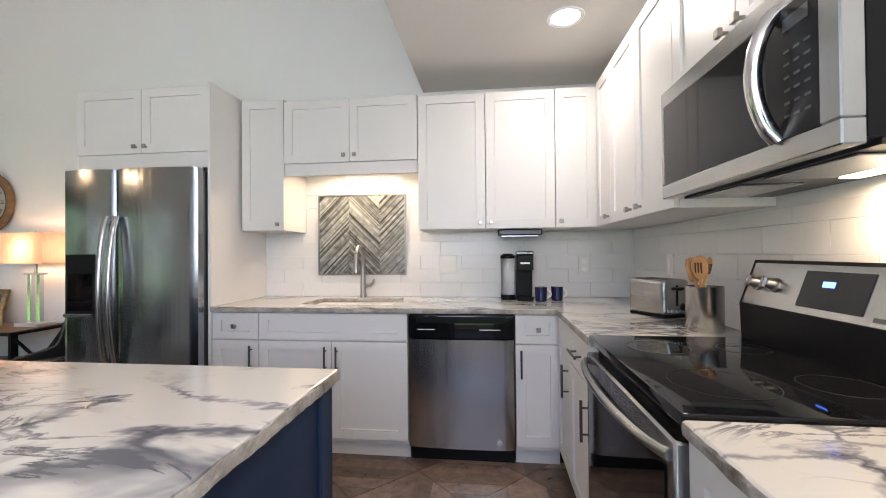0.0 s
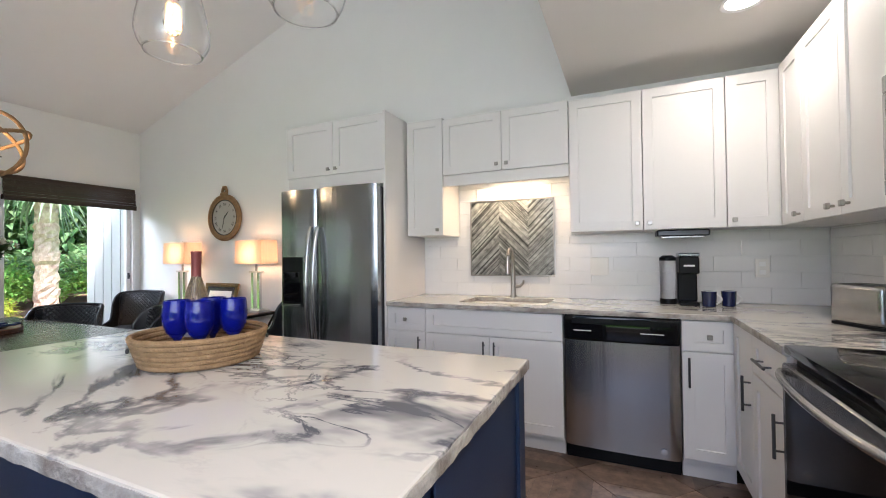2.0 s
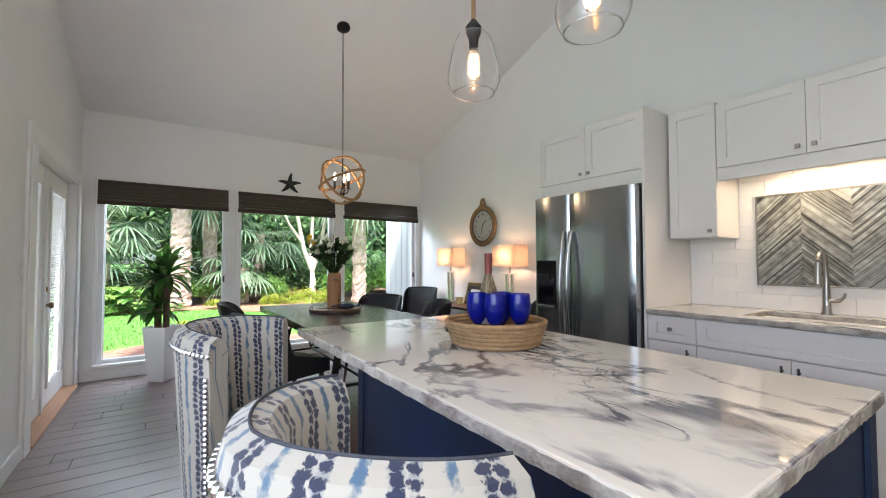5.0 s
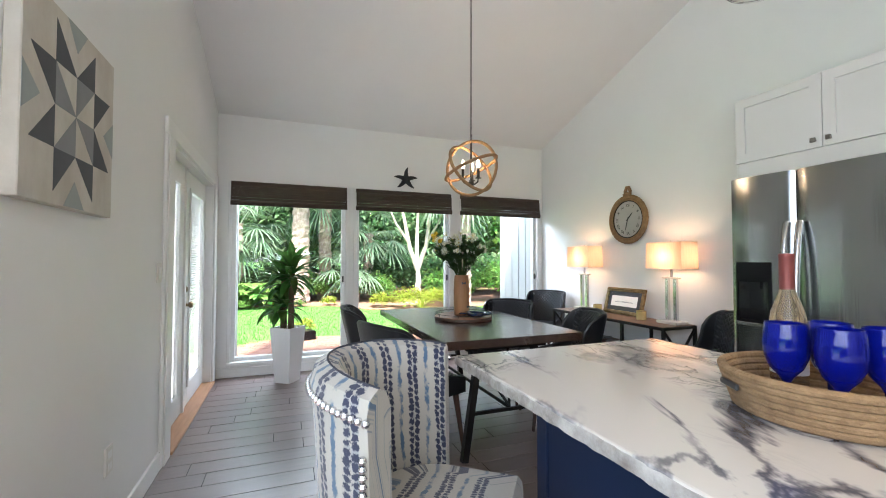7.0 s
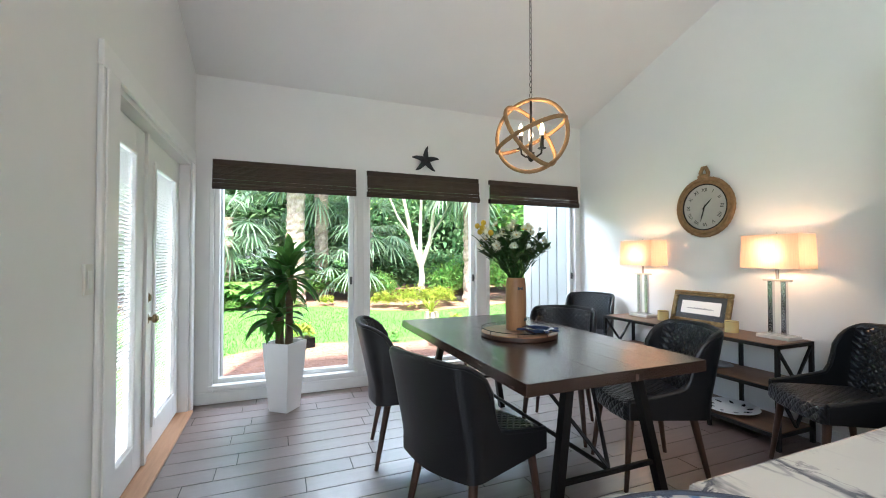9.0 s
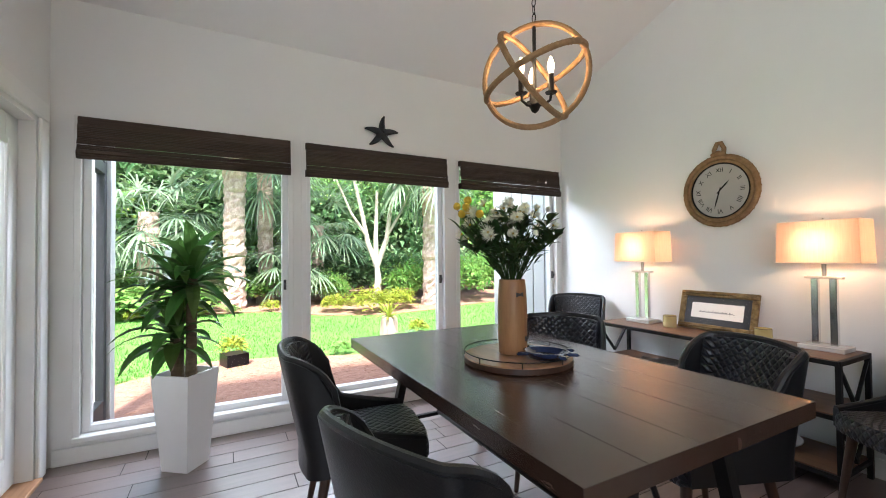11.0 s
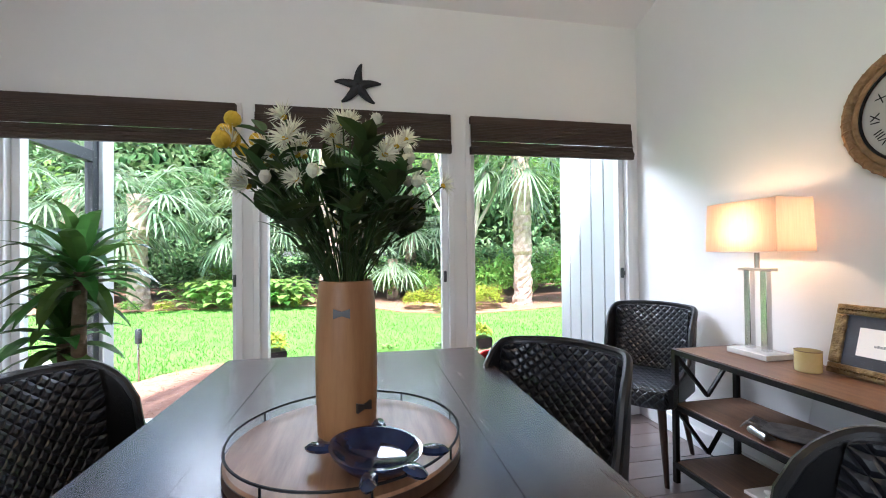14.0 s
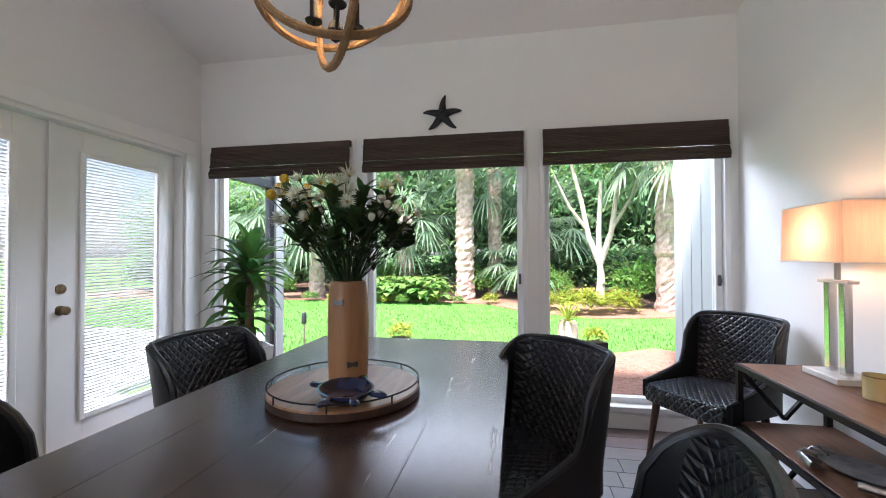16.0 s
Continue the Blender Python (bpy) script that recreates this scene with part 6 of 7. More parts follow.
def table_lamp(x, y):
    l = thing("table_lamp", "table lamp with a box shade and two green-tinted metal pillars", "lamp", pose(x, y, CTOP), "lamps on the console")
    part("base", box(-0.105, 0.105, -0.075, 0.075, 0.0, 0.026, 0.003), STONE, l, "pale stone base")
    for sx in (-1, 1):
        part("pillar", box(sx * 0.042 - 0.016, sx * 0.042 + 0.016, -0.016, 0.016, 0.026, 0.405, 0.002), CHROME, l, "polished metal pillar")
    part("yoke", box(-0.085, 0.085, -0.022, 0.022, 0.405, 0.419, 0.002), STONE, l)
    part("neck", lathe([(0.011, 0.419), (0.011, 0.50), (0.016, 0.505), (0.016, 0.55), (0, 0.55)], 14), NICKEL, l, smooth=True)
    w0, d0, w1, d1, z0, z1 = 0.188, 0.106, 0.181, 0.100, 0.495, 0.738
    bm = bmesh.new()
    lo = [bm.verts.new((sx * w0, sy * d0, z0)) for sx, sy in ((-1, -1), (1, -1), (1, 1), (-1, 1))]
    hi = [bm.verts.new((sx * w1, sy * d1, z1)) for sx, sy in ((-1, -1), (1, -1), (1, 1), (-1, 1))]
    for k in range(4):
        bm.faces.new((lo[k], lo[(k + 1) % 4], hi[(k + 1) % 4], hi[k]))
    bmesh.ops.solidify(bm, geom=bm.faces[:], thickness=0.002)
    part("shade", bm, SHADECLOTH, l, "cream fabric box shade, lit from inside")
    for ww, dd, zz in ((w0, d0, z0), (w1, d1, z1)):
        q = [(-ww, -dd, zz), (ww, -dd, zz), (ww, dd, zz), (-ww, dd, zz)]
        part("shade_trim", tube(q, 0.003, 6, closed=True), PAPER, l)
    part("harp", tube([(0, 0, 0.55), (0.06, 0, 0.60), (0.055, 0, 0.69), (0, 0, 0.735)], 0.002, 6), NICKEL, l)
    part("finial", lathe([(0.004, 0.733), (0.008, 0.74), (0.005, 0.75), (0, 0.755)], 10), NICKEL, l, smooth=True)
    part("spider", boxes((-w1, w1, -0.0015, 0.0015, 0.728, 0.731), (-0.0015, 0.0015, -d1, d1, 0.728, 0.731)), NICKEL, l)
    part("cord", tube([(0.06, 0.07, 0.006), (0.12, 0.09, 0.010), (0.15, 0.125, 0.004), (0.15, 0.132, -0.12), (0.09, 0.130, -0.42), (0.13, 0.128, -0.62), (0.16, 0.130, -0.40)], 0.0028, 6), PLATE, l, "thin pale electric cord", True)
    lamp("table_lamp_bulb", "POINT", pose(x, y, CTOP + 0.60), 1.8, (1.0, 0.62, 0.34), 0.035)


SHADECLOTH = bpy.data.materials.new("shade_cloth")
SHADECLOTH.use_nodes = True
nt = SHADECLOTH.node_tree
nt.nodes.remove(nt.nodes["Principled BSDF"])
df, tl, mxs = nt.nodes.new("ShaderNodeBsdfDiffuse"), nt.nodes.new("ShaderNodeBsdfTranslucent"), nt.nodes.new("ShaderNodeMixShader")
wv = nt.nodes.new("ShaderNodeTexNoise")
wv.inputs["Scale"].default_value = 160
tcn = nt.nodes.new("ShaderNodeTexCoord")
mpn = nt.nodes.new("ShaderNodeMapping")
mpn.inputs["Scale"].default_value = (1, 1, 0.05)
rmp = nt.nodes.new("ShaderNodeValToRGB")
rmp.color_ramp.elements[0].color, rmp.color_ramp.elements[1].color = (0.66, 0.52, 0.42, 1), (0.80, 0.68, 0.58, 1)
nt.links.new(tcn.outputs["Object"], mpn.inputs[0])
nt.links.new(mpn.outputs[0], wv.inputs["Vector"])
nt.links.new(wv.outputs["Fac"], rmp.inputs[0])
nt.links.new(rmp.outputs[0], df.inputs["Color"])
nt.links.new(rmp.outputs[0], tl.inputs["Color"])
mxs.inputs[0].default_value = 0.55
nt.links.new(df.outputs[0], mxs.inputs[1])
nt.links.new(tl.outputs[0], mxs.inputs[2])
nt.links.new(mxs.outputs[0], nt.nodes["Material Output"].inputs["Surface"])
table_lamp(-4.308, -0.145)
table_lamp(-3.145, -0.145)

p = thing("framed_picture", "small print in a wide carved gilt frame leaning on the wall", "picture", pose(-3.765, -0.115, CTOP, -15, 0, 0))
PW2, PH2 = 0.262, 0.285
bm = bmesh.new()
fw = 0.042
for a in ((-PW2, PW2, -0.022, 0.0, 0, fw), (-PW2, PW2, -0.022, 0.0, PH2 - fw, PH2), (-PW2, -PW2 + fw, -0.022, 0, fw, PH2 - fw), (PW2 - fw, PW2, -0.022, 0, fw, PH2 - fw)):
    box(*a, bevel=0.007, bm=bm, seg=2)
part("frame", bm, GILT, p, "carved antique gilt frame")
bead = None
for k in range(34):
    for zz in (fw / 2, PH2 - fw / 2):
        if bead is None:
            bead = obj("carved_bead", lathe([(0, -0.006), (0.006, 0), (0, 0.006)], 6), GILT, p)
            o = bead
        else:
            o = new("carved_bead", bead.data)
            o.parent = p
        o.location = (-PW2 + 0.012 + k * (2 * PW2 - 0.024) / 45, -0.023, zz)
part("mat_board", box(-PW2 + fw, PW2 - fw, -0.012, -0.004, fw, PH2 - fw), MATBOARD, p, "dark grey mat")
pr = part("print", box(-PW2 + fw + 0.045, PW2 - fw - 0.045, -0.0135, -0.0122, fw + 0.045, PH2 - fw - 0.045), PAPER, p, "white paper with a faint grey skyline")
rng = random.Random(3)
for k in range(26):
    hh = rng.uniform(0.004, 0.016)
    part("drawn_roof", box(-0.12 + k * 0.0093, -0.113 + k * 0.0093, -0.0142, -0.0136, 0.128, 0.128 + hh), PAINT_MID, pr)
gl = part("picture_glass", box(-PW2 + fw, PW2 - fw, -0.018, -0.0165, fw, PH2 - fw), GLASS, p)
gl.visible_shadow = False


def candle(x, y):
    k = thing("candle", "amber candle in a glass jar", "candle", pose(x, y, CTOP), "candles on the console")
    part("jar", lathe([(0.043, 0), (0.046, 0.003), (0.046, 0.086), (0.043, 0.086), (0.043, 0.066), (0, 0.066)], 28), CANDLE, k, smooth=True)
    part("wick", tube([(0, 0, 0.066), (0, 0, 0.078)], 0.0015, 5), IRON, k)
    part("rim", lathe([(0.0462, 0.083), (0.0468, 0.087), (0.0430, 0.087)], 28, cap=False), BRASS, k, smooth=True)


candle(-4.05, -0.19)
candle(-3.42, -0.22)

cr = thing("crab_dish", "pewter serving dish shaped like a crab", "dish", pose(-4.05, -0.24, 0.4105, 0, 0, 25))
bm = lathe([(0.05, 0), (0.08, 0.006), (0.105, 0.022), (0.10, 0.022), (0.07, 0.010), (0, 0.008)], 32)
bmesh.ops.scale(bm, vec=(1.35, 0.9, 1), verts=bm.verts)
part("bowl", bm, PEWTER, cr, smooth=True)
for sx in (-1, 1):
    for k in range(3):
        part("leg", tube([(0.12 * sx, -0.03 + 0.035 * k, 0.018), (0.17 * sx, -0.045 + 0.045 * k, 0.03), (0.19 * sx, -0.06 + 0.05 * k, 0.006)], 0.006, 6, radii=[0.009, 0.007, 0.003]), PEWTER, cr, smooth=True)
    part("claw", tube([(0.09 * sx, -0.075, 0.018), (0.13 * sx, -0.12, 0.03), (0.07 * sx, -0.15, 0.025), (0.045 * sx, -0.13, 0.02)], 0.012, 8, radii=[0.009, 0.016, 0.016, 0.004]), PEWTER, cr, smooth=True)
pl = thing("platter", "oval pewter platter on the middle shelf", "dish", pose(-3.62, -0.24, 0.4105, 0, 0, 0))
bm = lathe([(0.06, 0), (0.13, 0.004), (0.17, 0.018), (0.165, 0.021), (0.12, 0.008), (0, 0.006)], 36)
bmesh.ops.scale(bm, vec=(1.25, 0.75, 1), verts=bm.verts)
part("dish", bm, PEWTER, pl, smooth=True)
pl = thing("patterned_plate", "large white plate with a blue leaf pattern on the bottom shelf", "plate", pose(-3.42, -0.25, 0.1105, 0, 0, 0))
part("plate", lathe([(0.09, 0), (0.15, 0.010), (0.19, 0.024), (0.187, 0.028), (0.145, 0.015), (0, 0.008)], 40), PLATE, pl, smooth=True)
for k in range(9):
    a = 2 * math.pi * k / 9
    bm = prism([(-0.022, -0.008), (0, -0.014), (0.03, 0), (0, 0.014), (-0.022, 0.008)], "z", 0.0, 0.001)
    part("painted_leaf", bm, MUGBLUE, pl).matrix_basis = pose(0.125 * math.cos(a), 0.125 * math.sin(a), 0.0172, 0, -9, math.degrees(a) + 25)
bo = thing("shell_tray", "pale sea shells on a pale tray on the bottom shelf", "ornament", pose(-4.05, -0.24, 0.1105))
part("tray", box(-0.17, 0.17, -0.10, 0.10, 0, 0.016, 0.004), STONE, bo)
rng = random.Random(8)
for k in range(9):
    bm = lathe([(0, 0), (0.018, 0.004), (0.022, 0.014), (0.010, 0.024), (0, 0.026)], 10)
    bmesh.ops.scale(bm, vec=(1.3, 0.8, 0.8), verts=bm.verts)
    part("shell", bm, PAPER, bo, smooth=True).matrix_basis = pose(rng.uniform(-0.13, 0.13), rng.uniform(-0.07, 0.07), 0.016, 0, 0, rng.uniform(0, 360))

# ---- wall clock ----
ck = thing("wall_clock", "round wall clock framed with thick rope", "clock", pose(-3.757, -0.001, 1.70))
part("back_board", lathe([(0.225, 0), (0.225, 0.028), (0, 0.028)], 48), TRAYWOOD, ck, smooth=True).matrix_basis = pose(0, 0, 0, 90)
for rr in (0.243, 0.212):
    pts = [(rr * math.cos(2 * math.pi * k / 64), -0.032, rr * math.sin(2 * math.pi * k / 64)) for k in range(64)]
    part("rope_ring", tube(pts, 0.019 if rr > 0.23 else 0.014, 8, closed=True), ROPE, ck, "thick natural rope", True)
helix = []
for k in range(480):
    a = 2 * math.pi * k / 480
    w_ = a * 40
    rr = 0.243 + 0.016 * math.cos(w_)
    helix.append((rr * math.cos(a), -0.032 + 0.016 * math.sin(w_), rr * math.sin(a)))
part("rope_strand", tube(helix, 0.006, 4, closed=True), ROPE, ck, smooth=True)
part("bezel", tube([(0.196 * math.cos(2 * math.pi * k / 64), -0.036, 0.196 * math.sin(2 * math.pi * k / 64)) for k in range(64)], 0.006, 6, closed=True), IRON, ck, smooth=True)
part("face", lathe([(0.192, 0.0285), (0.192, 0.0305), (0, 0.0305)], 48), DIALFACE, ck, "off-white dial").matrix_basis = pose(0, 0, 0, 90)
NUMERALS = ("XII", "I", "II", "III", "IIII", "V", "VI", "VII", "VIII", "IX", "X", "XI")
for k, s_ in enumerate(NUMERALS):
    cu = bpy.data.curves.new("numeral", "FONT")
    cu.body, cu.size, cu.align_x, cu.align_y, cu.extrude = s_, 0.044, "CENTER", "CENTER", 0.0004
    o = new("numeral", cu)
    o.data.materials.append(BLACK)
    o.parent = ck
    a = -30 * k
    o.matrix_basis = pose(0.148 * math.sin(radians(30 * k)), -0.0316, 0.148 * math.cos(radians(30 * k)), 90) @ pose(0, 0, 0, 0, 0, a)


def hand_bar(name, deg, length, width):
    bm = prism([(-width, -0.025), (width, -0.025), (width * 1.6, length * 0.6), (0, length), (-width * 1.6, length * 0.6)], "y", -0.0365, -0.0345)
    part(name, bm, BLACK, ck).matrix_basis = pose(0, 0, 0, 0, deg, 0)


hand_bar("hour_pointer", 44, 0.095, 0.0035)
hand_bar("minute_pointer", 196, 0.135, 0.003)
kn = bmesh.new()
tube([(-0.028, -0.03, 0.245), (-0.034, -0.03, 0.30), (-0.012, -0.03, 0.345), (0.012, -0.03, 0.345), (0.034, -0.03, 0.30), (0.028, -0.03, 0.245)], 0.016, 8, kn)
tube([(-0.045, -0.035, 0.262), (0.0, -0.045, 0.272), (0.045, -0.035, 0.262)], 0.018, 8, kn)
part("rope_knot", kn, ROPE, ck, "knotted rope hanger", True)

# ---- starfish ----
st = thing("starfish", "dark cast iron starfish ornament above the window", "ornament", pose(XW + 0.001, -2.03, 2.283, 0, 90, 0))
bm = lathe([(0, 0.0), (0.040, 0.0), (0.040, 0.012), (0.026, 0.026), (0, 0.030)], 20)
arms = bmesh.new()
for k in range(5):
    a = 2 * math.pi * k / 5 + math.pi
    pts = []
    for q in range(6):
        rr, an = 0.012 + 0.138 * q / 5, a + 0.16 * (q / 5) ** 2 * (1 if k % 2 else -1)
        pts.append((rr * math.cos(an), rr * math.sin(an), 0.024 - 0.010 * q / 5))
    tube(pts, 0.03, 10, arms, radii=[0.030, 0.030, 0.026, 0.021, 0.015, 0.006])
for v in arms.verts:
    v.co.z = max(0.0, 0.018 + (v.co.z - 0.018) * 0.6)
part("body", bm, STARMAT, st, smooth=True)
part("arm", arms, STARMAT, st, "five tapering arms", True)

# ---- painted board on the south wall ----
pb = thing("quilt_block_board", "square wooden board painted with a grey quilt star", "wall art", pose(-2.435, YS + 0.001, 1.43, 0, 0, 180) @ pose(-0.62, 0, 0))
PS = 0.62
part("board", box(0, PS, -0.04, 0, 0, PS, 0.003), CANVAS, pb, "distressed cream painted board")


def patch(mat, pts):
    u0 = PS / 4.6
    part("painted_patch", prism([(PS / 2 + u0 * a, PS / 2 + u0 * b2) for a, b2 in pts], "y", -0.0412, -0.0402), mat, pb)


for q in range(4):
    ca, sa = round(math.cos(q * math.pi / 2)), round(math.sin(q * math.pi / 2))

    def spin(pts):
        return [(ca * a + sa * b2, -sa * a + ca * b2) for a, b2 in pts]

    patch(PAINT_DARK, spin([(-1, 1), (0, 1), (-1, 2)]))
    patch(PAINT_DARK, spin([(-1, 1), (-1, 0), (-2, 1)]))
    patch(PAINT_MID, spin([(0, 0), (-1, 0), (-1, 1)]))
    patch(PAINT_PALE, spin([(-0.52, -2.28), (0.52, -2.28), (0, -1.62)]))

# ---- planter ----
pt = thing("planter", "tall tapered white planter by the window", "planter", pose(-5.01, -3.40, 0, 0, 0, 52))
bm = bmesh.new()
lv = [(0.086, 0.0), (0.124, 0.545), (0.124, 0.565), (0.112, 0.565), (0.108, 0.52)]
rings = [[bm.verts.new((sx * r_, sy * r_, z)) for sx, sy in ((-1, -1), (1, -1), (1, 1), (-1, 1))] for r_, z in lv]
for a, b2 in zip(rings, rings[1:]):
    for k in range(4):
        bm.faces.new((a[k], a[(k + 1) % 4], b2[(k + 1) % 4], b2[k]))
bm.faces.new(rings[0][::-1])
bm.faces.new(rings[-1])
part("pot", bm, POTWHITE, pt)
rng = random.Random(5)
bm = bmesh.new()
for k in range(90):
    lathe([(0, -0.006), (0.010, 0), (0, 0.008)], 6, bm, at=(rng.uniform(-0.1, 0.1), rng.uniform(-0.1, 0.1), 0.523 + rng.uniform(0, 0.008)))
tagged(part("pebbles", bm, PEBBLE, pt), kind="stuff")
pl = thing("corn_plant", "dracaena corn plant with dark green strap leaves in the white planter", "plant", pose(-5.01, -3.40, 0.522))
canes = (((0.045, 0.03), 0.60), ((-0.03, -0.04), 0.53), ((0.02, -0.045), 0.25))
for (cx_, cy_), hgt in canes:
    part("cane", tube([(cx_, cy_, 0.0), (cx_ * 1.2, cy_, hgt * 0.5), (cx_ * 1.1, cy_ * 1.2, hgt)], 0.024, 10, radii=[0.032, 0.030, 0.027]), BARK, pl, "ringed brown cane", True)
    bm = bmesh.new()
    for k in range(28):
        a = k * 2.399963 + rng.uniform(-0.2, 0.2)
        f = k / 27
        el = 1.35 - 1.45 * f + rng.uniform(-0.15, 0.15)
        size = 0.22 + 0.20 * math.sin(math.pi * min(1.0, 0.25 + 0.6 * f))
        leaf_blade(bm, (cx_ * 1.1, cy_ * 1.2, hgt + 0.05 - 0.11 * f), (math.cos(a) * math.cos(el), math.sin(a) * math.cos(el), math.sin(el)), size * rng.uniform(0.85, 1.1) * (1.0 if hgt > 0.3 else 0.85),
                   rng.uniform(0.034, 0.048), rng.uniform(1.0, 2.0), seg=6, fold=0.3)
    part("leaf_crown", bm, LEAFDARK, pl, "rosette of arching strap leaves")

# ---- outdoors ----
GZ = -0.14
structure("ground", box(-400, 300, -400, 400, GZ - 0.4, GZ), LAWN, "green lawn running back to a bank of palms and shrubs", "ground")


def blob_sheet(points, z0, z1):
    return prism(points, "z", z0, z1)


bed = [(-5.53, -4.0), (-5.53, 0.1), (-5.53, 1.2), (-8.0, 1.4), (-8.5, 0.4), (-7.9, -0.6), (-7.7, -1.6), (-8.1, -2.6), (-8.3, -3.4), (-7.7, -4.2), (-7.0, -4.6), (-6.2, -4.6)]
structure("mulch_bed", blob_sheet(bed, GZ, GZ + 0.03), STRAW, "bed of reddish pine straw under the windows", "ground")
bed = [(-13.4, -16), (-13.6, -9), (-13.9, -5), (-13.4, -2.2), (-12.0, -1.2), (-11.3, 0.2), (-11.6, 1.6), (-12.2, 3.4), (-12.0, 10), (-30, 14), (-30, -20)]
structure("woodland_floor", blob_sheet(bed, GZ, GZ + 0.025), STRAW, "leaf litter under the trees", "ground")
structure("patio", boxes((-5.6, 3.0, -9.0, -4.29, GZ, GZ + 0.05), (-8.6, -5.6, -9.6, -5.3, GZ, GZ + 0.05)), CONCRETE, "pale concrete patio outside the double doors", "ground")
# loose straw strands on the bed
rng = random.Random(31)
bm = bmesh.new()
for k in range(2600):
    x, y = rng.uniform(-8.0, -5.55), rng.uniform(-4.3, 0.6)
    if x < -7.6 and rng.random() < 0.6:
        continue
    a, ln = rng.random() * 6.28, rng.uniform(0.06, 0.15)
    z = GZ + 0.032 + rng.random() * 0.02
    dx, dy = math.cos(a) * ln / 2, math.sin(a) * ln / 2
    nx, ny = -math.sin(a) * 0.0025, math.cos(a) * 0.0025
    vs = [bm.verts.new(p) for p in ((x - dx, y - dy, z), (x + nx, y + ny, z + 0.012), (x + dx, y + dy, z + rng.uniform(-0.004, 0.01)), (x - nx, y - ny, z + 0.008))]
    bm.faces.new(vs)
o = obj("pine_straw", bm, STRAW)
tagged(o, "loose reddish pine straw strands", "mulch", kind="stuff")
# grass blades
vsl, fsl = [], []
for k in range(42000):
    x = -7.6 - 6.6 * rng.random() ** 1.5
    y = rng.uniform(-12, 5)
    if x > -8.3 and -4.0 < y < 0.4 and rng.random() < 0.75:
        continue
    a, hh, ww = rng.random() * 6.28, rng.uniform(0.025, 0.06), rng.uniform(0.004, 0.009)
    lx, ly = rng.uniform(-0.025, 0.025), rng.uniform(-0.025, 0.025)
    n0 = len(vsl)
    vsl += [(x - math.cos(a) * ww, y - math.sin(a) * ww, GZ), (x + math.cos(a) * ww, y + math.sin(a) * ww, GZ), (x + lx, y + ly, GZ + hh)]
    fsl.append((n0, n0 + 1, n0 + 2))
me = bpy.data.meshes.new("grass")
me.from_pydata(vsl, [], fsl)
me.materials.append(BLADE)
tagged(new("grass", me), "short bright green lawn grass", "grass", kind="stuff")

# board wall of the next wing, and the porch on the other side
nb = tagged(thing("siding_wall", "white vertical-board wall of the house outside the window", "wall", pose(0, 0.10, 0)), kind="structure")
part("backing", box(-6.74, -5.52, 0.0, 0.15, GZ, 3.1), GROOVE, nb)
for k in range(6):
    x1 = -5.54 - 0.205 * k
    part("board", box(x1 - 0.188, x1, -0.022, -0.001, GZ + 0.05, 3.1, 0.003), SIDING, nb)
pw_ = tagged(thing("porch_wall", "bronze-framed porch window wall with a white corner post", "wall", pose(0, -4.08, 0)), kind="structure")
part("corner_post", box(-6.46, -6.32, -0.06, 0.06, GZ, 2.9, 0.004), SIDING, pw_, "white painted post")
for a in ((-6.32, -6.25, -0.03, 0.03, GZ, 2.75), (-5.62, -5.54, -0.03, 0.03, GZ, 2.75), (-6.25, -5.62, -0.03, 0.03, 2.55, 2.75), (-6.25, -5.62, -0.03, 0.03, GZ, 0.12), (-6.25, -5.62, -0.03, 0.03, 1.93, 2.02)):
    part("mullion", box(*a, bevel=0.003), BRONZE, pw_, "dark bronze frame bar")
gp = part("pane", box(-6.25, -5.62, -0.004, 0.004, 0.12, 1.93), GLASS, pw_)
gp.visible_shadow = False
part("porch_beam", box(-6.50, -5.52, -0.08, 0.08, 2.76, 3.0), SIDING, pw_)


# trees
def fan_leaf(bm, base, direction, size, rng):
    """A fan palm leaf: a stalk, then narrow blades spread like a hand-held fan, tips hanging."""
    d = Vector(direction).normalized()
    base = Vector(base)
    stalk = size * 0.75
    mid = base + d * stalk * 0.6 + Vector((0, 0, 0.03))
    d2 = (d + Vector((0, 0, -0.25))).normalized()
    hub = mid + d2 * stalk * 0.4
    tube([base, mid, hub], 0.012, 4, bm)
    side = d2.cross(Vector((0, 0, 1)))
    side = side.normalized() if side.length > 1e-3 else Vector((1, 0, 0))
    for k in range(19):
        an = radians(-105 + 210 * k / 18)
        dd = d2 * math.cos(an) + side * math.sin(an) + Vector((0, 0, rng.uniform(-0.1, 0.1)))
        leaf_blade(bm, hub, dd, size * rng.uniform(0.75, 1.0) * (1.0 - 0.25 * abs(an) / 2), 0.020 * size, rng.uniform(0.7, 1.5), seg=3, fold=0.1)


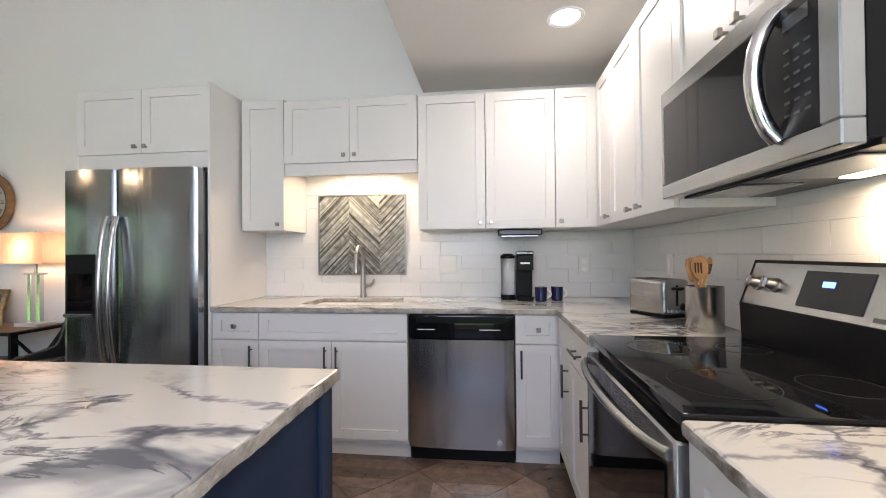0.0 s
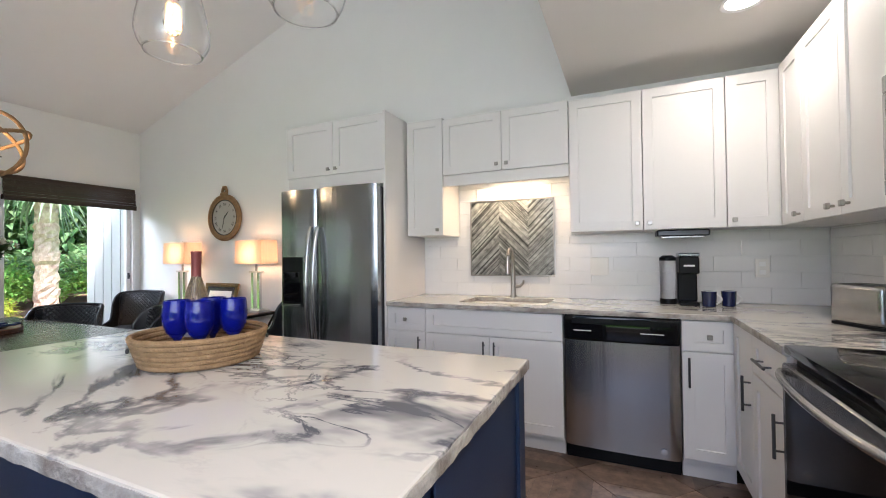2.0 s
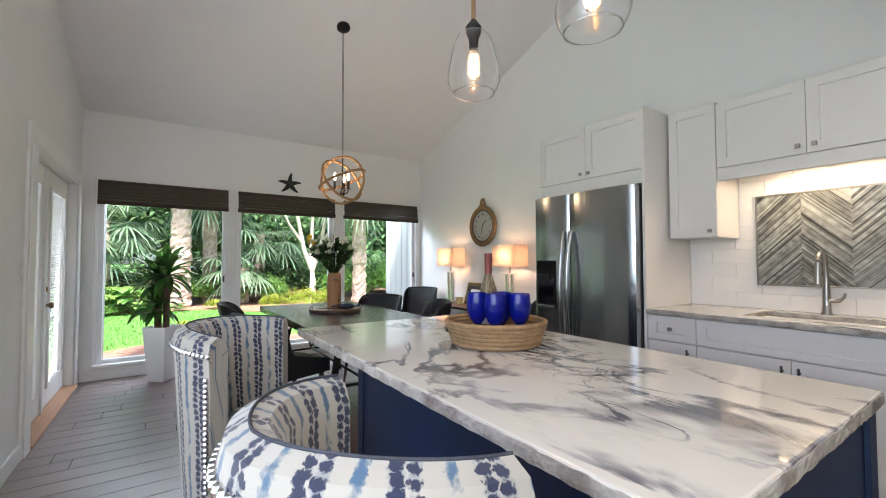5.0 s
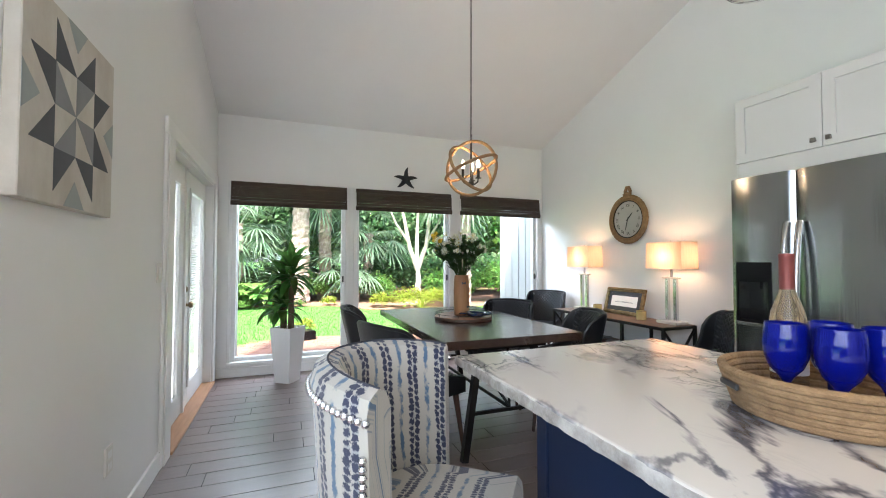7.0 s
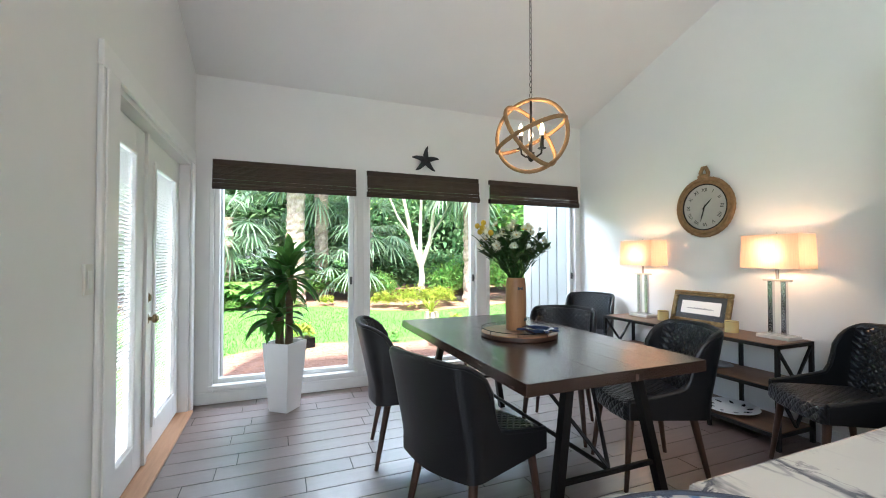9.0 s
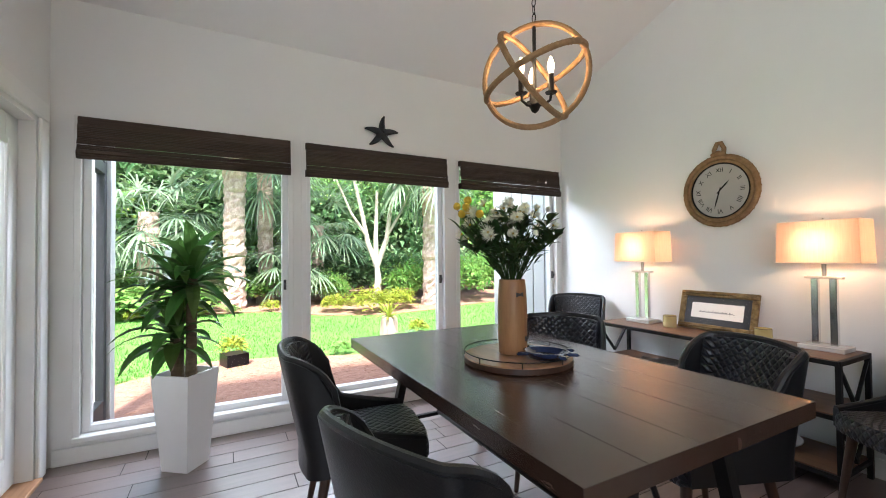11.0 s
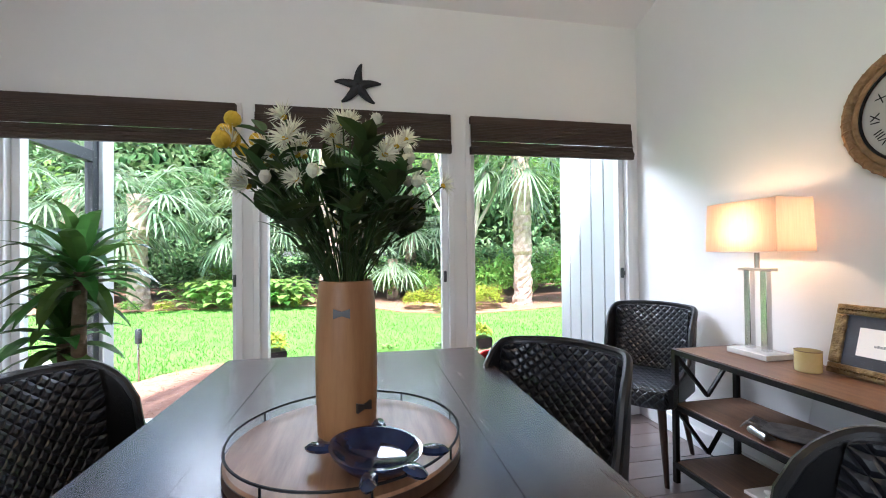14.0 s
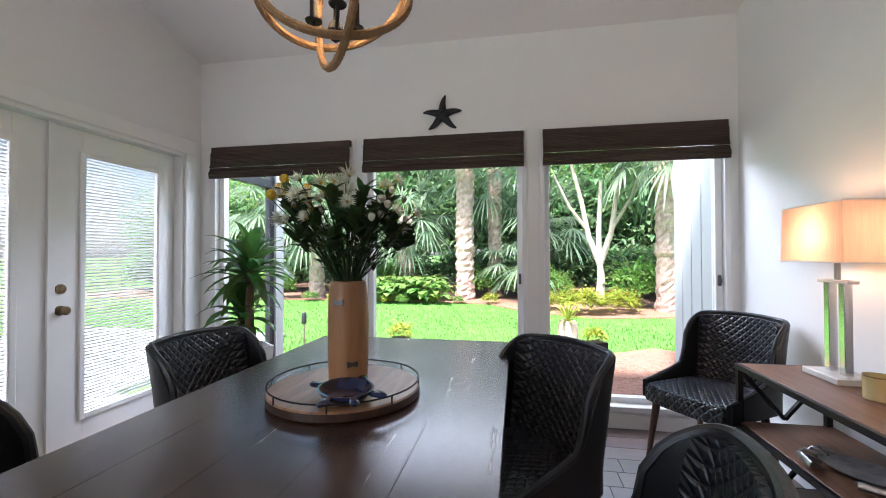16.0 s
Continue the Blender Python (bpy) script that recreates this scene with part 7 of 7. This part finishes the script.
def palm(x, y, trunk_h, radius, crown, label, seed, n=26, hang=0.0):
    rng = random.Random(seed)
    p = thing("palm_tree", label, "palm tree", pose(x, y, GZ))
    prof = []
    nz = max(8, int(trunk_h / 0.09))
    for k in range(nz + 1):
        z = trunk_h * k / nz
        prof.append((radius * (1.12 - 0.12 * min(1, z / 0.6)) * (1 + rng.uniform(-0.05, 0.06)), z))
    bm = lathe(prof, 14)
    for v in bm.verts:
        v.co.x += rng.uniform(-0.03, 0.03) + 0.05 * math.sin(v.co.z)
        v.co.y += rng.uniform(-0.03, 0.03)
    part("trunk", bm, PALMBARK, p, "rough reddish-grey palm trunk")
    bm = bmesh.new()
    for k in range(n):
        a = k * 2.399963
        el = rng.uniform(-0.9 - hang, 1.2)
        fan_leaf(bm, (0.05 * math.cos(a), 0.05 * math.sin(a), trunk_h - 0.05 + rng.uniform(-0.25, 0.05)), (math.cos(a) * math.cos(el), math.sin(a) * math.cos(el), math.sin(el)), crown * rng.uniform(0.8, 1.15), rng)
    part("crown", bm, FROND, p, "crown of drooping fan leaves")
    return p


palm(-14.6, -3.0, 5.6, 0.27, 1.5, "tall palm with a thick pale rough trunk", 1)
palm(-15.6, -2.15, 4.1, 0.22, 1.35, "palm with a reddish trunk behind the lawn", 2)
palm(-15.2, -5.0, 2.6, 0.24, 1.35, "short palm with a broad fan crown", 3)
palm(-12.6, 1.95, 4.2, 0.22, 1.35, "palm with a shaggy dark trunk", 4, hang=0.5)
palm(-14.2, -7.6, 2.9, 0.22, 1.35, "short palm with a broad fan crown", 5)
palm(-15.6, -0.6, 2.4, 0.18, 1.3, "young palm among the shrubs", 6)
palm(-16.5, -10.5, 3.4, 0.22, 1.5, "palm at the edge of the wood", 7)
palm(-14.9, -1.2, 1.2, 0.15, 1.2, "low young palm among the shrubs", 8, n=18)


def clump(bm, rx, ry, rz, n, leaf, rng, z0=0.0, shell=0.55):
    for k in range(n):
        a, b2 = rng.random() * 6.28, math.asin(rng.uniform(-0.35, 1.0))
        rr = (shell + (1 - shell) * rng.random()) * (0.86 + 0.22 * math.sin(3 * a + 2 * b2) + 0.12 * math.sin(7 * a))
        p = Vector((rx * rr * math.cos(a) * math.cos(b2), ry * rr * math.sin(a) * math.cos(b2), z0 + rz * (0.42 + 0.58 * rr * math.sin(b2))))
        d = Vector((math.cos(a) + rng.uniform(-0.8, 0.8), math.sin(a) + rng.uniform(-0.8, 0.8), rng.uniform(-0.3, 0.9)))
        leaf_blade(bm, p, d, leaf * rng.uniform(0.7, 1.3), leaf * 0.26, 0.5, seg=2)


BUSHES = {}


def bush(name, label, category, x, y, s, mat, kind, n, leaf, seed, group="", flat=1.0):
    key = (kind, mat.name)
    m = pose(x, y, GZ + 0.01, 0, 0, seed * 67.0) @ Matrix.Diagonal((s, s, s * flat, 1))
    if key not in BUSHES:
        rng = random.Random(seed)
        bm = bmesh.new()
        clump(bm, 1, 1, 1.25, n, leaf, rng)
        BUSHES[key] = None
        o = obj(name, bm, mat)
        BUSHES[key] = o.data
    else:
        o = new(name, BUSHES[key])
    o.matrix_world = m
    return tagged(o, label, category, group)


rng = random.Random(77)
for k in range(34):
    y = -16 + 25 * k / 33 + rng.uniform(-0.5, 0.5)
    bush("shrub", "dense dark green woodland shrub", "shrub", -15.8 - rng.uniform(0, 1.8), y, rng.uniform(0.9, 1.5), HEDGE, "a%d" % (k % 3), 1500, 0.17, k, "woodland shrubs")
for k in range(22):
    y = -19 + 30 * k / 21 + rng.uniform(-0.6, 0.6)
    bush("tree_crown", "dense green woodland tree", "tree", -19.5 - rng.uniform(0, 2.5), y, rng.uniform(2.2, 3.2), HEDGE if k % 3 else BRIGHT, "b%d" % (k % 2), 2600, 0.13, 100 + k, "woodland trees", 1.5)
for k in range(12):
    y = -18 + 30 * k / 11 + rng.uniform(-0.6, 0.6)
    bush("tree_crown", "dense green woodland tree", "tree", -24 - rng.uniform(0, 2.5), y, 4.0, HEDGE, "b%d" % (k % 2), 2600, 0.13, 200 + k, "woodland trees", 1.9)
for k in range(7):
    bush("shrub", "bright green leafy shrub", "shrub", -14.6 - rng.uniform(0, 1.0), rng.uniform(-6, 4.5), rng.uniform(0.6, 1.0), BRIGHT, "c", 1300, 0.16, 300 + k, "bright shrubs")
for k, (x, y, s) in enumerate(((-13.3, 1.5, 0.75), (-12.9, 3.2, 0.85), (-13.6, 4.6, 1.0), (-14.2, -0.4, 0.55), (-13.9, -8.8, 0.6))):
    bush("shrub", "bright green leafy shrub", "shrub", x, y, s, BRIGHT, "c", 1300, 0.16, 330 + k, "bright shrubs", 1.4)
for k, (x, y, s) in enumerate(((-11.9, 0.0, 0.62), (-12.3, 0.85, 0.55), (-12.5, -0.75, 0.45))):
    bush("lime_shrub", "lime-yellow leafy shrub at the edge of the lawn", "shrub", x, y, s, LIME, "d", 1300, 0.15, 400 + k, "lime shrubs", 0.8)
for k in range(8):
    bush("border_plant", "low yellow-green border plant", "plant", -13.3 + rng.uniform(-0.3, 0.2), -7.5 + 0.75 * k + rng.uniform(-0.2, 0.2), rng.uniform(0.16, 0.26), LIME if k % 2 else BRIGHT, "e", 300, 0.3, 430 + k, "border plants")


def broad_plant(x, y, s, seed):
    key = "broad"
    if key not in BUSHES:
        rng = random.Random(seed)
        bm = bmesh.new()
        for k in range(70):
            a, el = rng.random() * 6.28, rng.uniform(0.35, 1.4)
            b0 = Vector((rng.uniform(-0.25, 0.25), rng.uniform(-0.25, 0.25), 0))
            tip = b0 + Vector((math.cos(a) * math.cos(el), math.sin(a) * math.cos(el), math.sin(el))) * rng.uniform(0.4, 0.8)
            tube([b0, tip], 0.008, 4, bm)
            leaf_blade(bm, tip, (math.cos(a), math.sin(a), 0.5), rng.uniform(0.35, 0.55), 0.11, 1.3, seg=4, fold=0.15)
        o = obj("broadleaf_plant", bm, BRIGHT)
        BUSHES[key] = o.data
    else:
        o = new("broadleaf_plant", BUSHES[key])
    o.matrix_world = pose(x, y, GZ + 0.01, 0, 0, seed * 50) @ Matrix.Scale(s, 4)
    tagged(o, "bright green broad-leaved plant at the edge of the lawn", "plant", "broadleaf plants")


for k, (x, y) in enumerate(((-13.7, -3.9), (-13.9, -4.6), (-13.8, -5.4), (-14.3, -4.2), (-14.4, -5.0), (-14.0, -6.1))):
    broad_plant(x, y, 0.9, k)

# pale branching tree
ty = thing("crape_myrtle", "pale smooth-barked tree with forking limbs", "tree", pose(-13.4, 0.62, GZ))
bm = bmesh.new()
limbs = [((0, 0, 0), (0.02, 0.05, 0.75), (0.0, 0.02, 1.15)), ((0.0, 0.02, 1.1), (0.1, 0.28, 1.9), (0.1, 0.42, 2.9), (0.2, 0.7, 4.2)), ((0.0, 0.02, 1.1), (0.0, -0.25, 1.8), (-0.1, -0.42, 2.8), (0.0, -0.8, 4.2)),
         ((0.0, 0.0, 1.15), (-0.1, 0.02, 2.0), (-0.2, 0.1, 3.3)), ((0.1, 0.30, 2.0), (0.2, 0.7, 2.7), (0.3, 1.1, 3.8)), ((0.0, -0.3, 2.0), (0.1, -0.75, 2.6), (0.1, -1.2, 3.6))]
for L in limbs:
    r0 = 0.13 if L[0][2] < 0.5 else (0.085 if L[0][2] < 1.5 else 0.05)
    tube(L, r0, 8, bm, radii=[r0 * (1 - 0.5 * k / (len(L) - 1)) for k in range(len(L))])
part("trunk", bm, PALEBARK, ty, "pale forking trunk", True)
bm = bmesh.new()
rng = random.Random(17)
for cx_, cy_, cz_ in ((0.2, 0.9, 4.3), (0, -1.0, 4.4), (-0.2, 0.1, 4.1), (0.3, 1.4, 3.9), (0.1, -1.5, 3.8)):
    for k in range(420):
        p = Vector((cx_ + rng.gauss(0, 0.45), cy_ + rng.gauss(0, 0.45), cz_ + rng.gauss(0, 0.4)))
        leaf_blade(bm, p, (rng.uniform(-1, 1), rng.uniform(-1, 1), rng.uniform(-0.6, 0.5)), 0.10, 0.03, 0.4, seg=2)
part("crown", bm, BRIGHT, ty, "airy green crown")

# things on the lawn and in the bed
sp = thing("stump_planter", "tree stump with a spiky cycad growing from it", "planter", pose(-8.75, -0.72, GZ))
bm = lathe([(0.16, 0), (0.145, 0.1), (0.13, 0.32), (0.12, 0.36), (0, 0.34)], 14)
rng = random.Random(9)
for v in bm.verts:
    v.co.x += rng.uniform(-0.015, 0.015)
    v.co.y += rng.uniform(-0.015, 0.015)
part("stump", bm, PALMBARK, sp, "rough brown stump")
bm = bmesh.new()
for k in range(44):
    a, el = k * 2.4, rng.uniform(0.3, 1.5)
    leaf_blade(bm, (0, 0, 0.34), (math.cos(a) * math.cos(el), math.sin(a) * math.cos(el), math.sin(el)), rng.uniform(0.25, 0.40), 0.012, 0.7, seg=4)
part("fronds", bm, LIME, sp, "spiky yellow-green leaves")


def potted(x, y, s):
    p = thing("garden_pot", "black square plant pot with a yellow-green plant", "plant pot", pose(x, y, GZ + 0.03, 0, 0, 20))
    part("pot", prism([(-0.13 * s, -0.13 * s), (0.13 * s, -0.13 * s), (0.13 * s, 0.13 * s), (-0.13 * s, 0.13 * s)], "z", 0, 0.15 * s), BLACK, p, "black plastic pot")
    rng = random.Random(12)
    bm = bmesh.new()
    clump(bm, 0.16 * s, 0.16 * s, 0.26 * s, 220, 0.07, rng, 0.12 * s)
    part("foliage", bm, LIME, p, "yellow-green leaves")


potted(-7.95, -3.10, 1.0)
potted(-8.2, -0.42, 0.9)
sl = thing("path_light", "slim dark garden path light on a spike", "garden light", pose(-7.5, -4.35, GZ))
part("spike", tube([(0, 0, 0), (0, 0, 0.42)], 0.012, 8), STEEL, sl, smooth=True)
part("head", lathe([(0.03, 0.42), (0.034, 0.43), (0.032, 0.56), (0.02, 0.575), (0, 0.575)], 14), BRONZE, sl, smooth=True)
rb = thing("red_pail", "red plastic pail lying on its side in the bed", "pail", pose(-7.05, -0.62, GZ + 0.13, 80, 0, 60))
part("pail", lathe([(0.09, -0.16), (0.095, -0.16), (0.125, 0.14), (0.132, 0.14), (0.132, 0.155), (0.12, 0.155), (0.088, -0.15), (0, -0.15)], 24), REDPLASTIC, rb, smooth=True)
bush("grey_fern", "feathery grey-green fern in the straw bed", "plant", -7.4, -0.95, 0.26, HEDGE, "f", 700, 0.35, 500)
bush("border_plant", "small pale plant in the straw bed", "plant", -7.9, -1.75, 0.16, BRIGHT, "e", 300, 0.3, 501, "border plants")
# neighbouring house far off beyond the patio
structure("garden_hedge", box(-5.0, 3.0, -16.2, -15.2, GZ, 2.6), WOODSFLOOR, "clipped hedge closing the patio garden", "backdrop")

# ---- pieces of the floor and splashback ----
rng = random.Random(11)
floor = bpy.data.objects["floor"]
PW, PL = 0.155, 0.915
KX0, KX1, KY0 = -1.30, 0.86, -1.88
full = obj("plank", box(0.0022, PW - 0.0022, 0.0022, PL - 0.0022, -0.0035, 0.0, 0.0012), FLOORWOOD, floor)
full.location = (XW, YS, 0)
row = 0
x = XW
while x < XE - 0.001:
    y = YS - rng.random() * PL
    while y < YN:
        x1, y0, y1 = min(x + PW, XE), max(y, YS), min(y + PL, YN)
        pieces = [(x, x1, y0, y1)]
        if x1 > KX0:
            pieces = [(x, min(x1, KX0), y0, y1)] if x < KX0 - 0.02 else []
            if y0 < KY0:
                pieces = [(x, x1, y0, min(y1, KY0))]
        for a0, a1, b0, b1 in pieces:
            if a1 - a0 < 0.02 or b1 - b0 < 0.02:
                continue
            if abs(a1 - a0 - PW) < 1e-4 and abs(b1 - b0 - PL) < 1e-4:
                o = new("plank", full.data)
                o.parent = floor
                o.location = (a0, b0, 0)
            else:
                obj("plank", box(a0 + 0.0022, a1 - 0.0022, b0 + 0.0022, b1 - 0.0022, -0.0035, 0.0), FLOORWOOD, floor)
        y += PL
    x += PW
bpy.data.objects.remove(full)

# kitchen floor: squares cut on both diagonals into framed triangles
S = 0.60
cx = 0.05
tri_meshes = []
for lo, hi in ((0.0, 0.34), (0.34, 0.67), (0.67, 1.0)):
    g = 0.0016
    a, b = lo * S / 2, hi * S / 2 - g
    poly = [(-S / 2 + a + g * 1.5, -S / 2 + a), (S / 2 - a - g * 1.5, -S / 2 + a), (S / 2 - b - g * 1.5, -S / 2 + b), (-S / 2 + b + g * 1.5, -S / 2 + b)]
    tri_meshes.append(poly)
nx0, nx1 = int(math.floor((KX0 - cx) / S)) - 1, int(math.ceil((KX1 + 0.02 - cx) / S)) + 1
for ix in range(nx0, nx1):
    for iy in range(-4, 1):
        mx_, my_ = cx + (ix + 0.5) * S, -0.70 + (iy + 0.5) * S
        for q in range(4):
            ca, sa = math.cos(q * math.pi / 2), math.sin(q * math.pi / 2)
            for poly in tri_meshes:
                pp = [(mx_ + ca * u - sa * v, my_ + sa * u + ca * v) for u, v in poly]
                pp = clip(pp, KX0 + 0.002, 0.95, KY0 + 0.002, -0.53)
                if len(pp) >= 3:
                    area = abs(sum(p[0] * r2[1] - r2[0] * p[1] for p, r2 in zip(pp, pp[1:] + pp[:1]))) / 2
                    if area > 2e-4:
                        obj("parquet_block", prism(pp, "z", -0.0035, 0.0), FLOORKIT, floor)

# wall tiles
TW, TH = 0.305, 0.102


def tile_field(wall, along, u0, u1, z0, z1, holes):
    shared = {}
    z, rowi = z0, 0
    while z < z1 - 0.01:
        zt = min(z + TH, z1)
        u = u0 - (TW / 2 if rowi % 2 else 0)
        while u < u1 - 0.001:
            a, b = max(u, u0), min(u + TW, u1)
            if b - a > 0.012 and not any(a > h[0] - 0.001 and b < h[1] + 0.001 and z > h[2] - 0.001 and zt < h[3] + 0.001 for h in holes):
                key = (round(b - a, 3), round(zt - z, 3))
                if key not in shared:
                    shared[key] = None
                    w, h = key
                    bm = box(0.0006, w - 0.0006, -0.008, -0.0005, 0.0006, h - 0.0006, 0.0008)
                    o = obj("tile", bm, TILE, wall)
                    shared[key] = o.data
                else:
                    o = new("tile", shared[key])
                    o.parent = wall
                o.matrix_basis = pose(a, 0, z) if along == "x" else pose(XE, -a, z, 0, 0, -90)
            u += TW
        z, rowi = z + TH, rowi + 1


wn_, we_ = bpy.data.objects["wall_north"], bpy.data.objects["wall_east"]
tile_field(wn_, "x", -1.270, XE - 0.009, 0.918, 1.385, [])
tile_field(wn_, "x", -0.938, -0.006, 1.385, 1.84, [])
tile_field(we_, "y", 0.009, 2.84, 0.918, 1.385, [])
